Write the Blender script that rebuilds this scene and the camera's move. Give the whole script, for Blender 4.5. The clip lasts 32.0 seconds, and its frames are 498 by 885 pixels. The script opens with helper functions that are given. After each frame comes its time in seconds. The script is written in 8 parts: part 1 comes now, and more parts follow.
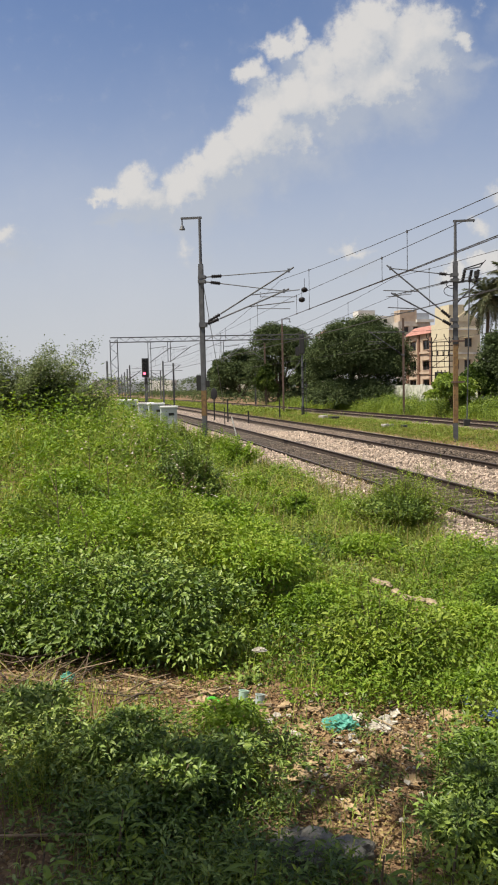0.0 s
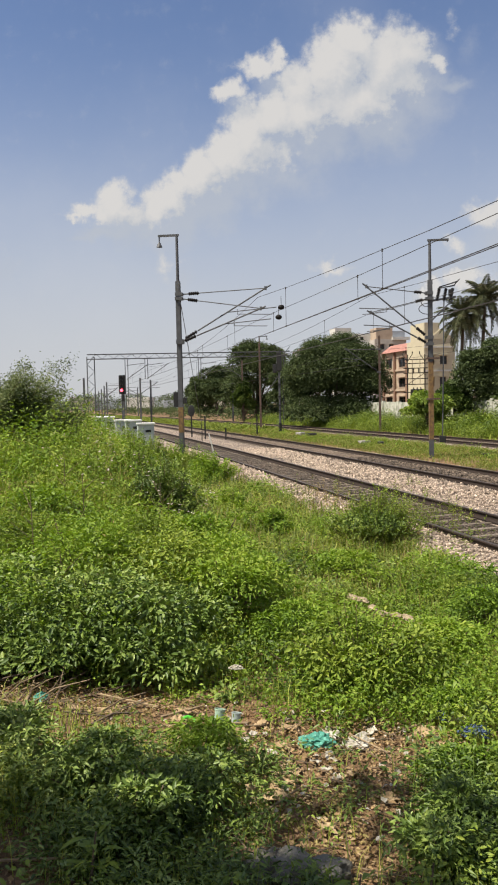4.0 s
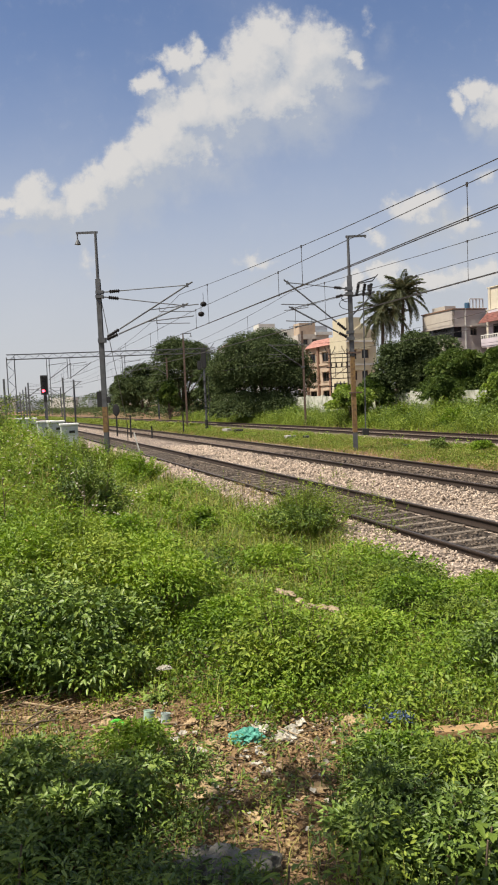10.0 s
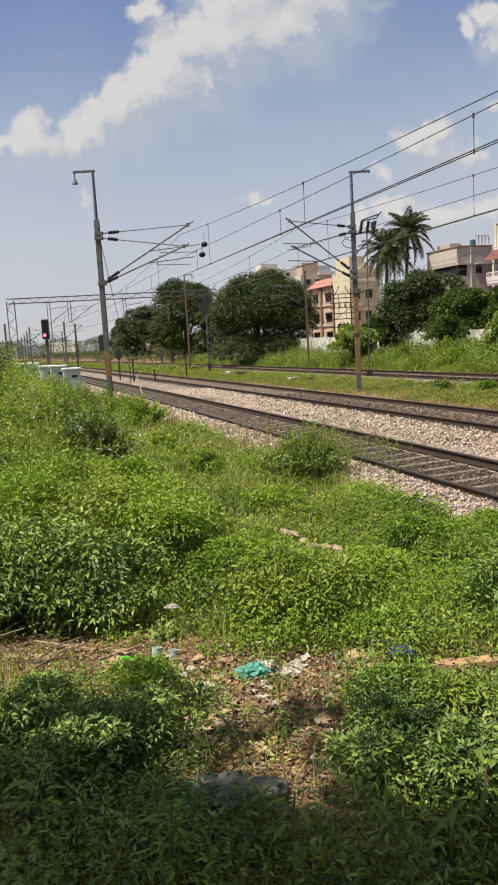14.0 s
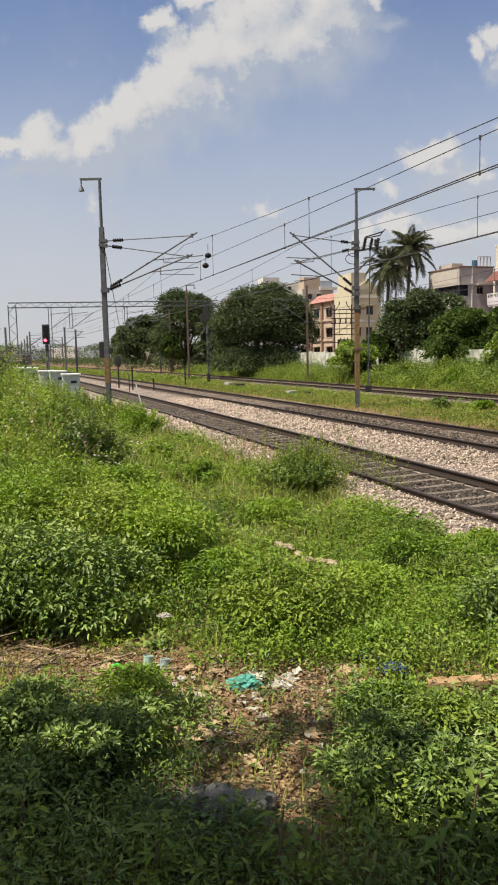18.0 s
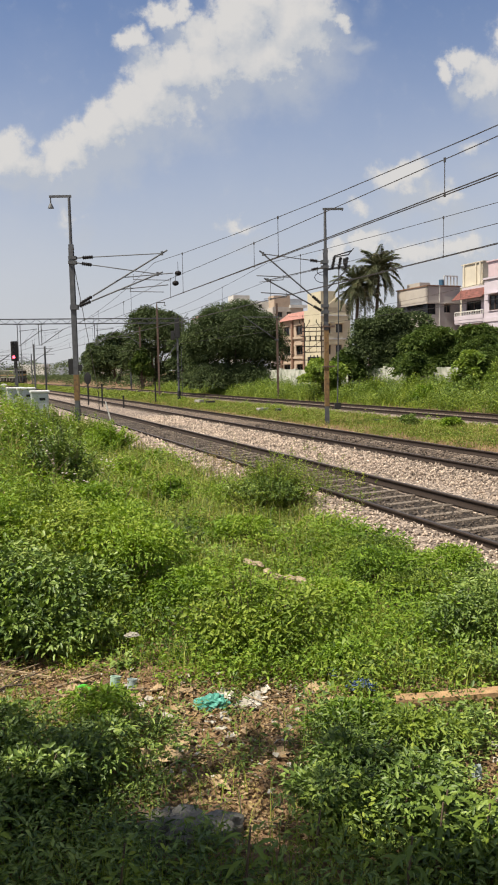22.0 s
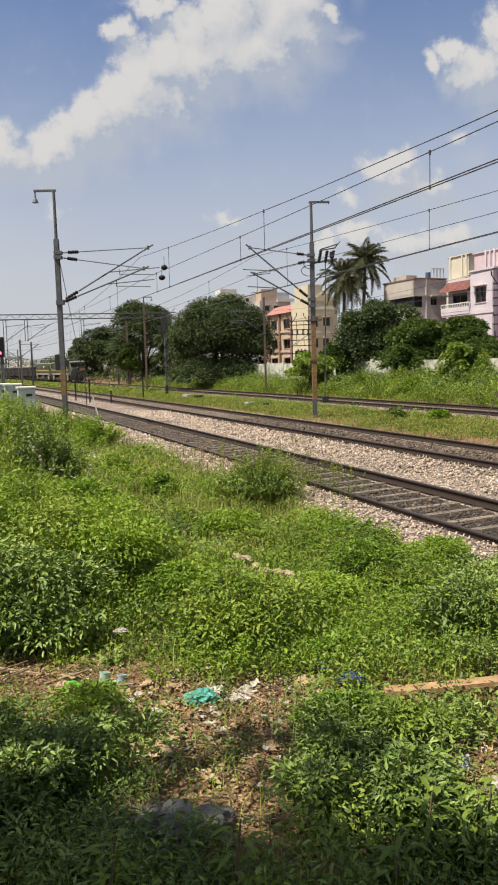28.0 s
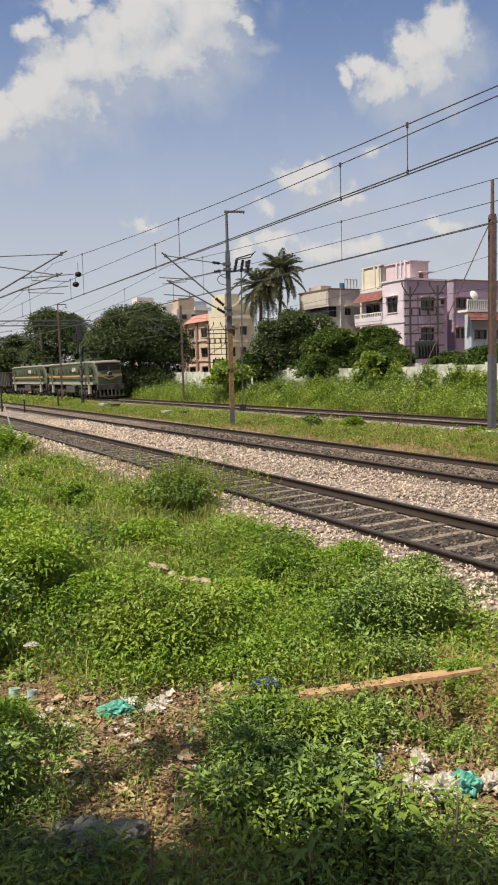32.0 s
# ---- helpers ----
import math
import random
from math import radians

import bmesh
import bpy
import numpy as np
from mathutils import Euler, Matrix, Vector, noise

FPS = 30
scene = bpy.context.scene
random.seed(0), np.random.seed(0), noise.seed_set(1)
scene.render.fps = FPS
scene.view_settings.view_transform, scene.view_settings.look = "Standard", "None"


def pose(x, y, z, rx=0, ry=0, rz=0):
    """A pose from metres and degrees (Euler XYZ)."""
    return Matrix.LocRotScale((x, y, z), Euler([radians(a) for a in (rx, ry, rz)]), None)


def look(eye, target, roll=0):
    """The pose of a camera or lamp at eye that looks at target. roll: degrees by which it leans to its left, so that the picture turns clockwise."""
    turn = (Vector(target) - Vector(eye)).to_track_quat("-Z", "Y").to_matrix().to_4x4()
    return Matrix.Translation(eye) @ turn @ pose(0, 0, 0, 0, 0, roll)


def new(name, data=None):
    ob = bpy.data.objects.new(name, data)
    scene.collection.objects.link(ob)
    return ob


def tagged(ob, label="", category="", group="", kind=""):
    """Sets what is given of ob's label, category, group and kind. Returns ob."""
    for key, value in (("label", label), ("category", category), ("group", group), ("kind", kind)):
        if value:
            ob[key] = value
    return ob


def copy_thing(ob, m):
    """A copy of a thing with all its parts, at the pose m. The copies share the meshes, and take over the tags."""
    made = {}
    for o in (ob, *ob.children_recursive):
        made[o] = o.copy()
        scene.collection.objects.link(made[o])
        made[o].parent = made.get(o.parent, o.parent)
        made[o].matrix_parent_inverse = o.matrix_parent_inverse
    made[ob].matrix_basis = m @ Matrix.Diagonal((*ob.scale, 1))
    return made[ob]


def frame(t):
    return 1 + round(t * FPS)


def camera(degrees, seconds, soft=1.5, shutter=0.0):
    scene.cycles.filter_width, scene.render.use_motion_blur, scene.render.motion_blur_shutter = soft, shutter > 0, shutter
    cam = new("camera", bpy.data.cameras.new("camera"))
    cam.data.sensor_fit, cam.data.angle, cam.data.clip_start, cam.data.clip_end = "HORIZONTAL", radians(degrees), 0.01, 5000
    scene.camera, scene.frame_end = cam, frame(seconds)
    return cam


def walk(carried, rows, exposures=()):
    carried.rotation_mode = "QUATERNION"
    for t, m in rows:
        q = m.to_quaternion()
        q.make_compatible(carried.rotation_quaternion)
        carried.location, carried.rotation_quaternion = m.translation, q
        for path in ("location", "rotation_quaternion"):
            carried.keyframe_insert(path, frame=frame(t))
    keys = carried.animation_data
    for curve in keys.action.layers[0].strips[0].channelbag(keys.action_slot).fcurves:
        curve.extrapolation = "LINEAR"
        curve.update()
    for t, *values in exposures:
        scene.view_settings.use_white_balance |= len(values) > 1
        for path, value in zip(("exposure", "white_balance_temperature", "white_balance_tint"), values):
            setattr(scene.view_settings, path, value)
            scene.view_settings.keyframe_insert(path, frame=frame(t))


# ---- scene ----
cam = camera(36.117, 32.0, 1.95)
walk(cam, [
    (0, pose(-0.063, -0.007, 2.510, 85.931, 1.262, 6.456)),
    (0.5, pose(-0.064, -0.009, 2.510, 86.346, 1.248, 6.449)),
    (1, pose(-0.072, -0.019, 2.510, 86.607, 1.202, 6.381)),
    (1.5, pose(-0.071, -0.023, 2.511, 86.693, 0.973, 6.378)),
    (2, pose(-0.058, -0.013, 2.512, 87.017, 1.030, 5.891)),
    (2.5, pose(-0.060, -0.016, 2.510, 87.147, 1.071, 5.591)),
    (3, pose(-0.065, -0.009, 2.507, 87.153, 1.046, 5.559)),
    (3.5, pose(-0.058, 0.003, 2.500, 87.190, 1.104, 5.186)),
    (5.5, pose(-0.034, 0.005, 2.501, 87.022, 1.723, 4.091)),
    (6, pose(-0.030, 0.008, 2.496, 87.057, 2.054, 3.985)),
    (6.5, pose(-0.022, 0.006, 2.495, 86.930, 2.195, 3.313)),
    (7, pose(-0.025, 0.007, 2.492, 86.969, 2.245, 3.291)),
    (7.5, pose(-0.029, 0.005, 2.492, 86.802, 2.245, 3.196)),
    (8, pose(-0.027, 0.004, 2.496, 86.810, 2.134, 2.971)),
    (8.5, pose(-0.030, 0.001, 2.498, 86.796, 1.699, 2.255)),
    (9, pose(-0.016, 0.006, 2.512, 86.824, 1.111, 1.681)),
    (9.5, pose(0.008, 0.000, 2.503, 86.644, 1.222, -1.482)),
    (10, pose(0.002, 0.004, 2.510, 86.730, 2.603, -0.748)),
    (10.5, pose(0.002, -0.002, 2.518, 86.801, 2.918, -0.911)),
    (11, pose(0.021, 0.021, 2.479, 82.671, 5.304, -2.144)),
    (11.5, pose(-0.001, -0.003, 2.526, 84.120, 2.131, -1.086)),
    (12, pose(-0.024, -0.008, 2.503, 83.199, 2.031, -0.275)),
    (12.5, pose(-0.001, 0.009, 2.495, 81.877, 3.598, -0.476)),
    (13, pose(0.000, 0.000, 2.500, 81.870, 3.571, -0.510)),
    (13.5, pose(0.003, -0.007, 2.505, 82.286, 3.639, -0.539)),
    (14, pose(0.006, -0.002, 2.501, 82.443, 3.282, -0.537)),
    (14.5, pose(0.002, -0.004, 2.500, 82.985, 2.478, -0.563)),
    (16.5, pose(-0.004, 0.001, 2.494, 83.242, 1.302, -0.415)),
    (17, pose(-0.006, -0.006, 2.495, 83.258, 1.354, -0.476)),
    (17.5, pose(-0.010, -0.007, 2.496, 83.300, 1.359, -0.506)),
    (18, pose(-0.020, -0.011, 2.495, 83.341, 1.286, -0.572)),
    (18.5, pose(-0.012, -0.008, 2.495, 83.381, 1.329, -0.356)),
    (19, pose(-0.008, -0.005, 2.492, 83.430, 1.286, -0.411)),
    (19.5, pose(-0.006, -0.003, 2.490, 83.465, 1.290, -0.599)),
    (20, pose(-0.006, -0.009, 2.495, 83.471, 1.266, -1.082)),
    (20.5, pose(-0.001, -0.010, 2.496, 83.484, 1.216, -1.770)),
    (21, pose(-0.001, -0.021, 2.504, 83.718, 1.215, -1.903)),
    (21.5, pose(0.007, -0.015, 2.499, 84.214, 1.171, -2.718)),
    (22, pose(0.008, -0.012, 2.497, 84.575, 1.188, -2.753)),
    (22.5, pose(0.007, -0.017, 2.500, 84.646, 1.151, -2.806)),
    (23, pose(0.009, -0.009, 2.498, 84.681, 1.203, -2.835)),
    (23.5, pose(0.009, 0.002, 2.493, 84.708, 1.256, -2.874)),
    (24, pose(0.007, 0.007, 2.488, 84.298, 1.501, -2.415)),
    (24.5, pose(0.015, 0.004, 2.490, 84.342, 1.577, -2.438)),
    (26.5, pose(0.012, -0.008, 2.498, 84.036, 1.776, -2.609)),
    (27, pose(0.010, -0.007, 2.492, 84.086, 1.739, -2.748)),
    (27.5, pose(0.012, -0.006, 2.499, 84.065, 1.703, -3.376)),
    (28, pose(0.019, -0.008, 2.498, 84.112, 1.645, -3.668)),
    (28.5, pose(0.031, 0.001, 2.491, 84.126, 1.675, -4.407)),
    (29, pose(0.034, -0.001, 2.492, 84.133, 1.757, -4.787)),
    (29.5, pose(0.033, -0.005, 2.492, 84.156, 1.769, -5.321)),
    (30, pose(0.033, -0.005, 2.493, 84.190, 1.737, -5.914)),
    (30.5, pose(0.034, -0.005, 2.495, 84.573, 1.492, -7.136)),
    (31, pose(0.040, -0.001, 2.494, 84.578, 1.453, -7.593)),
    (31.5, pose(0.062, 0.006, 2.480, 84.584, 1.649, -9.003)),
    (32, pose(0.068, 0.002, 2.476, 84.589, 1.621, -9.778)),
])

# ---- world, sun ----
SUN_DIR = Vector((-0.52, -0.26, 1.0)).normalized()      # towards the sun
sun_elev = math.asin(SUN_DIR.z)
sun_rot = math.atan2(SUN_DIR.x, SUN_DIR.y)
sun = new("sun", bpy.data.lights.new("sun", "SUN"))
sun.data.energy, sun.data.angle, sun.data.color = 5.0, radians(0.6), (1.0, 0.945, 0.84)
sun.matrix_world = look((0, 0, 60), Vector((0, 0, 60)) - SUN_DIR)
scene.view_settings.exposure = 0.58
scene.view_settings.use_white_balance = True
scene.view_settings.white_balance_temperature = 6950
scene.view_settings.white_balance_tint = 9


def build_world():
    w = bpy.data.worlds.new("sky")
    scene.world = w
    w.use_nodes = True
    nt = w.node_tree
    nt.nodes.clear()

    def n(kind, **kw):
        nd = nt.nodes.new(kind)
        for k, v in kw.items():
            setattr(nd, k, v)
        return nd

    def link(a, b):
        nt.links.new(a, b)

    def math_node(op, a, b=None, clamp=False):
        m = n("ShaderNodeMath", operation=op, use_clamp=clamp)
        for i, v in enumerate((a, b)):
            if v is None:
                continue
            if isinstance(v, (int, float)):
                m.inputs[i].default_value = v
            else:
                link(v, m.inputs[i])
        return m.outputs[0]

    tex = n("ShaderNodeTexCoord")
    sky = n("ShaderNodeTexSky", sky_type="NISHITA", sun_disc=False, sun_elevation=sun_elev, sun_rotation=sun_rot,
            air_density=1.0, dust_density=0.5, ozone_density=3.0, altitude=400)
    sep = n("ShaderNodeSeparateXYZ")
    link(tex.outputs["Generated"], sep.inputs[0])
    ysafe = math_node("MAXIMUM", sep.outputs["Y"], 0.05)
    u = math_node("DIVIDE", sep.outputs["X"], ysafe)
    v = math_node("DIVIDE", sep.outputs["Z"], ysafe)
    comb = n("ShaderNodeCombineXYZ")
    link(u, comb.inputs[0])
    link(v, comb.inputs[1])
    big = n("ShaderNodeTexNoise")
    big.inputs["Scale"].default_value, big.inputs["Detail"].default_value = 3.0, 5.0
    link(comb.outputs[0], big.inputs["Vector"])
    front = math_node("GREATER_THAN", sep.outputs["Y"], 0.06)
    # thin veil
    veil = n("ShaderNodeMapRange", interpolation_type="SMOOTHSTEP")
    link(big.outputs["Fac"], veil.inputs[0])
    veil.inputs[1].default_value, veil.inputs[2].default_value, veil.inputs[4].default_value = 0.45, 0.85, 0.22
    soft = math_node("MULTIPLY", veil.outputs[0], front)
    # unseen scattered clouds over the rest of the sky, added to raise fill light
    rest = n("ShaderNodeTexNoise")
    rest.inputs["Scale"].default_value, rest.inputs["Detail"].default_value = 2.6, 6.0
    link(tex.outputs["Generated"], rest.inputs["Vector"])
    rmap = n("ShaderNodeMapRange", interpolation_type="SMOOTHSTEP")
    link(rest.outputs["Fac"], rmap.inputs[0])
    rmap.inputs[1].default_value, rmap.inputs[2].default_value, rmap.inputs[4].default_value = 0.42, 0.6, 0.9
    back = math_node("MAXIMUM", math_node("SUBTRACT", 1.0, front), math_node("GREATER_THAN", sep.outputs["Z"], 0.62))
    soft = math_node("MAXIMUM", soft, math_node("MULTIPLY", rmap.outputs[0], back))
    # haze towards the horizon
    hz = n("ShaderNodeMapRange", interpolation_type="SMOOTHSTEP")
    link(sep.outputs["Z"], hz.inputs[0])
    hz.inputs[1].default_value, hz.inputs[2].default_value = 0.03, 0.46
    hz.inputs[3].default_value, hz.inputs[4].default_value = 0.9, 0.05
    deep = n("ShaderNodeHueSaturation")
    deep.inputs["Hue"].default_value, deep.inputs["Saturation"].default_value, deep.inputs["Value"].default_value = 0.508, 1.1, 1.05
    link(sky.outputs[0], deep.inputs["Color"])
    hazed = n("ShaderNodeMix", data_type="RGBA")
    link(hz.outputs[0], hazed.inputs["Factor"])
    link(deep.outputs[0], hazed.inputs["A"])
    hazed.inputs["B"].default_value = (4.4, 4.6, 5.25, 1)
    mix = n("ShaderNodeMix", data_type="RGBA")
    link(soft, mix.inputs["Factor"])
    link(hazed.outputs["Result"], mix.inputs["A"])
    mix.inputs["B"].default_value = (5.6, 5.8, 6.3, 1)
    bg = n("ShaderNodeBackground")
    bg.inputs["Strength"].default_value = 0.082
    link(mix.outputs["Result"], bg.inputs["Color"])
    out = n("ShaderNodeOutputWorld")
    link(bg.outputs[0], out.inputs[0])


build_world()

# ---- clouds: a far backdrop that drifts slowly ----
CLOUD_Y = 2500.0
# centre across, centre up, half width, half height, weight, all for a distance of one
main_cloud = [(-0.295, 0.255, 0.025, 0.010, 0.9), (-0.259, 0.270, 0.027, 0.025, 1.0), (-0.232, 0.251, 0.022, 0.015, 0.8), (-0.210, 0.258, 0.018, 0.025, 1.0),
              (-0.182, 0.269, 0.025, 0.030, 1.0), (-0.143, 0.298, 0.027, 0.034, 1.1), (-0.108, 0.321, 0.033, 0.033, 1.1), (-0.079, 0.350, 0.033, 0.034, 1.1),
              (-0.050, 0.367, 0.037, 0.033, 1.1), (-0.006, 0.373, 0.044, 0.037, 1.1), (-0.017, 0.405, 0.030, 0.030, 1.1), (0.030, 0.425, 0.038, 0.043, 1.2),
              (0.056, 0.452, 0.037, 0.034, 1.2), (0.095, 0.430, 0.044, 0.044, 1.2), (0.120, 0.432, 0.030, 0.037, 1.0), (0.116, 0.401, 0.037, 0.030, 0.9),
              (0.159, 0.422, 0.019, 0.010, 0.8), (0.059, 0.382, 0.059, 0.037, 1.0)]
main_cloud += [(-0.06, 0.322, 0.06, 0.03, 0.7), (-0.242, 0.262, 0.03, 0.016, 0.9), (-0.198, 0.266, 0.026, 0.022, 0.9), (-0.163, 0.285, 0.026, 0.028, 1.0), (-0.272, 0.257, 0.026, 0.012, 0.9), (-0.318, 0.251, 0.014, 0.005, 0.7)]
high_clouds = [(-0.102, 0.402, 0.021, 0.015, 0.95), (-0.062, 0.431, 0.022, 0.019, 1.0), (-0.04, 0.438, 0.012, 0.016, 0.9), (0.182, 0.468, 0.009, 0.02, 0.35),
               (0.294, 0.364, 0.013, 0.015, 0.9), (0.317, 0.378, 0.018, 0.016, 1.0), (0.350, 0.356, 0.036, 0.026, 1.0), (0.393, 0.395, 0.037, 0.037, 1.1),
               (0.432, 0.424, 0.037, 0.037, 1.1), (0.405, 0.376, 0.040, 0.03, 1.0), (0.331, 0.272, 0.024, 0.014, 0.45)]
low_clouds = [(0.179, 0.199, 0.018, 0.012, 0.7), (0.232, 0.228, 0.034, 0.018, 0.95), (0.255, 0.239, 0.019, 0.016, 1.0), (0.285, 0.210, 0.027, 0.018, 0.8),
              (0.024, 0.174, 0.026, 0.010, 0.65), (0.155, 0.141, 0.019, 0.016, 0.9), (0.193, 0.152, 0.031, 0.016, 1.0), (0.253, 0.141, 0.037, 0.019, 0.9),
              (0.315, 0.141, 0.044, 0.019, 0.8), (0.425, 0.170, 0.037, 0.015, 0.7), (-0.45, 0.215, 0.035, 0.014, 0.6), (-0.19, 0.19, 0.014, 0.02, 0.5)]


def build_clouds():
    m = bpy.data.materials.new("drifting_cloud")
    m.use_nodes = True
    m.cycles.emission_sampling = "NONE"
    nt = m.node_tree
    nt.nodes.clear()

    def link(a, b):
        nt.links.new(a, b)

    def calc(op, a, b=None, clamp=False):
        nd = nt.nodes.new("ShaderNodeMath")
        nd.operation, nd.use_clamp = op, clamp
        for i, v in enumerate((a, b)):
            if isinstance(v, (int, float)):
                nd.inputs[i].default_value = v
            elif v is not None:
                link(v, nd.inputs[i])
        return nd.outputs[0]

    def step(v, lo, hi, top=1.0):
        nd = nt.nodes.new("ShaderNodeMapRange")
        nd.interpolation_type = "SMOOTHSTEP"
        link(v, nd.inputs[0])
        nd.inputs[1].default_value, nd.inputs[2].default_value, nd.inputs[4].default_value = lo, hi, top
        return nd.outputs[0]

    def noise_at(vec, scale, detail, rough=0.6):
        nd = nt.nodes.new("ShaderNodeTexNoise")
        nd.inputs["Scale"].default_value, nd.inputs["Detail"].default_value, nd.inputs["Roughness"].default_value = scale, detail, rough
        link(vec, nd.inputs["Vector"])
        return nd

    def vec(op, a, b, c=None):
        nd = nt.nodes.new("ShaderNodeVectorMath")
        nd.operation = op
        for i, v in enumerate((a, b, c)):
            if isinstance(v, tuple):
                nd.inputs[i].default_value = v
            elif v is not None:
                link(v, nd.inputs[i])
        return nd.outputs[0]

    flat = vec("MULTIPLY", nt.nodes.new("ShaderNodeTexCoord").outputs["Object"], (1 / CLOUD_Y, 0.0, 1 / CLOUD_Y))
    push = vec("MULTIPLY_ADD", noise_at(flat, 22.0, 9.0, 0.6).outputs["Color"], (0.062, 0.0, 0.062), (-0.031, 0.0, -0.031))
    bent = vec("ADD", flat, push)
    wisp = calc("SUBTRACT", noise_at(flat, 40.0, 8.0, 0.62).outputs["Fac"], 0.5)

    def cover(blobs, sx, sz, grow):
        total = None
        for cx, cz, hw, hh, wt in blobs:
            off = vec("MULTIPLY", vec("SUBTRACT", bent, (cx + sx, 0.0, cz + sz)), (0.66 / (hw * grow), 1.0, 0.66 / (hh * grow)))
            nd = nt.nodes.new("ShaderNodeVectorMath")
            nd.operation = "LENGTH"
            link(off, nd.inputs[0])
            val = calc("MULTIPLY", calc("SUBTRACT", 1.0, nd.outputs["Value"], True), wt)
            if total is None:
                total = val
            else:
                nd = nt.nodes.new("ShaderNodeMath")
                nd.operation = "SMOOTH_MAX"
                link(total, nd.inputs[0])
                link(val, nd.inputs[1])
                nd.inputs[2].default_value = 0.12
                total = nd.outputs[0]
        return total

    every = main_cloud + high_clouds + low_clouds
    body = cover(every, 0.0, 0.0, 1.0)
    lower = cover(every, 0.018, -0.026, 1.25)
    inside = calc("MULTIPLY", body, 3.0, True)
    edge = step(calc("ADD", body, calc("MULTIPLY", calc("MULTIPLY", wisp, 1.3), inside)), 0.06, 0.62, 0.97)
    shade = step(calc("ADD", lower, calc("MULTIPLY", wisp, lower)), 0.0, 0.85, 0.62)
    alpha = calc("MAXIMUM", edge, shade)
    lit = step(calc("ADD", calc("SUBTRACT", calc("MULTIPLY", body, 1.6), lower), calc("MULTIPLY", wisp, 1.5)), -0.4, 0.9)
    tone = nt.nodes.new("ShaderNodeMix")
    tone.data_type = "RGBA"
    link(lit, tone.inputs["Factor"])
    tone.inputs["A"].default_value, tone.inputs["B"].default_value = (0.33, 0.36, 0.415, 1), (0.455, 0.458, 0.475, 1)
    em = nt.nodes.new("ShaderNodeEmission")
    link(tone.outputs["Result"], em.inputs["Color"])
    mx = nt.nodes.new("ShaderNodeMixShader")
    link(alpha, mx.inputs[0])
    link(nt.nodes.new("ShaderNodeBsdfTransparent").outputs[0], mx.inputs[1])
    link(em.outputs[0], mx.inputs[2])
    out = nt.nodes.new("ShaderNodeOutputMaterial")
    link(mx.outputs[0], out.inputs[0])
    me = bpy.data.meshes.new("clouds")
    me.from_pydata([(x * CLOUD_Y, 0.0, z * CLOUD_Y) for x, z in ((-0.8, 0.08), (0.8, 0.08), (0.8, 0.7), (-0.8, 0.7))], [], [(0, 1, 2, 3)])
    me.materials.append(m)
    ob = new("cloud_backdrop", me)
    ob.location = (0, CLOUD_Y, 0)
    return tagged(ob, "white cumulus clouds with grey undersides in a hazy sky", "clouds", kind="structure")


clouds = build_clouds()

# ---- materials ----


def material(name, base, dark=None, scale=6.0, rough=0.8, metal=0.0, bump=0.0, bump_scale=40.0, detail=6.0, island=0.0,
             objrand=0.0, spec=0.4, coord="Object", lo=0.35, hi=0.68, third=None):
    m = bpy.data.materials.new(name)
    m.use_nodes = True
    nt = m.node_tree
    b = nt.nodes["Principled BSDF"]
    b.inputs["Roughness"].default_value = rough
    b.inputs["Metallic"].default_value = metal
    b.inputs["Specular IOR Level"].default_value = spec
    dark = dark or tuple(c * 0.6 for c in base)
    tc = nt.nodes.new("ShaderNodeTexCoord")
    nz = nt.nodes.new("ShaderNodeTexNoise")
    nz.inputs["Scale"].default_value, nz.inputs["Detail"].default_value, nz.inputs["Roughness"].default_value = scale, detail, 0.65
    nt.links.new(tc.outputs[coord], nz.inputs["Vector"])
    rp = nt.nodes.new("ShaderNodeValToRGB")
    rp.color_ramp.elements[0].position, rp.color_ramp.elements[1].position = lo, hi
    rp.color_ramp.elements[0].color, rp.color_ramp.elements[1].color = (*dark, 1), (*base, 1)
    if third:
        e = rp.color_ramp.elements.new(min(0.98, hi + 0.12))
        e.color = (*third, 1)
    nt.links.new(nz.outputs["Fac"], rp.inputs[0])
    col = rp.outputs[0]
    if island or objrand:
        if island:
            g = nt.nodes.new("ShaderNodeNewGeometry")
            rnd = g.outputs["Random Per Island"]
        else:
            rnd = nt.nodes.new("ShaderNodeObjectInfo").outputs["Random"]
        hs = nt.nodes.new("ShaderNodeHueSaturation")
        amt = island or objrand
        mr = nt.nodes.new("ShaderNodeMapRange")
        mr.inputs[3].default_value, mr.inputs[4].default_value = 1 - amt, 1 + amt
        nt.links.new(rnd, mr.inputs[0])
        nt.links.new(mr.outputs[0], hs.inputs["Value"])
        nt.links.new(col, hs.inputs["Color"])
        col = hs.outputs[0]
    nt.links.new(col, b.inputs["Base Color"])
    if bump:
        nb = nt.nodes.new("ShaderNodeTexNoise")
        nb.inputs["Scale"].default_value, nb.inputs["Detail"].default_value = bump_scale, 5.0
        nt.links.new(tc.outputs[coord], nb.inputs["Vector"])
        bp = nt.nodes.new("ShaderNodeBump")
        bp.inputs["Strength"].default_value, bp.inputs["Distance"].default_value = bump, 0.03
        nt.links.new(nb.outputs["Fac"], bp.inputs["Height"])
        nt.links.new(bp.outputs[0], b.inputs["Normal"])
    return m


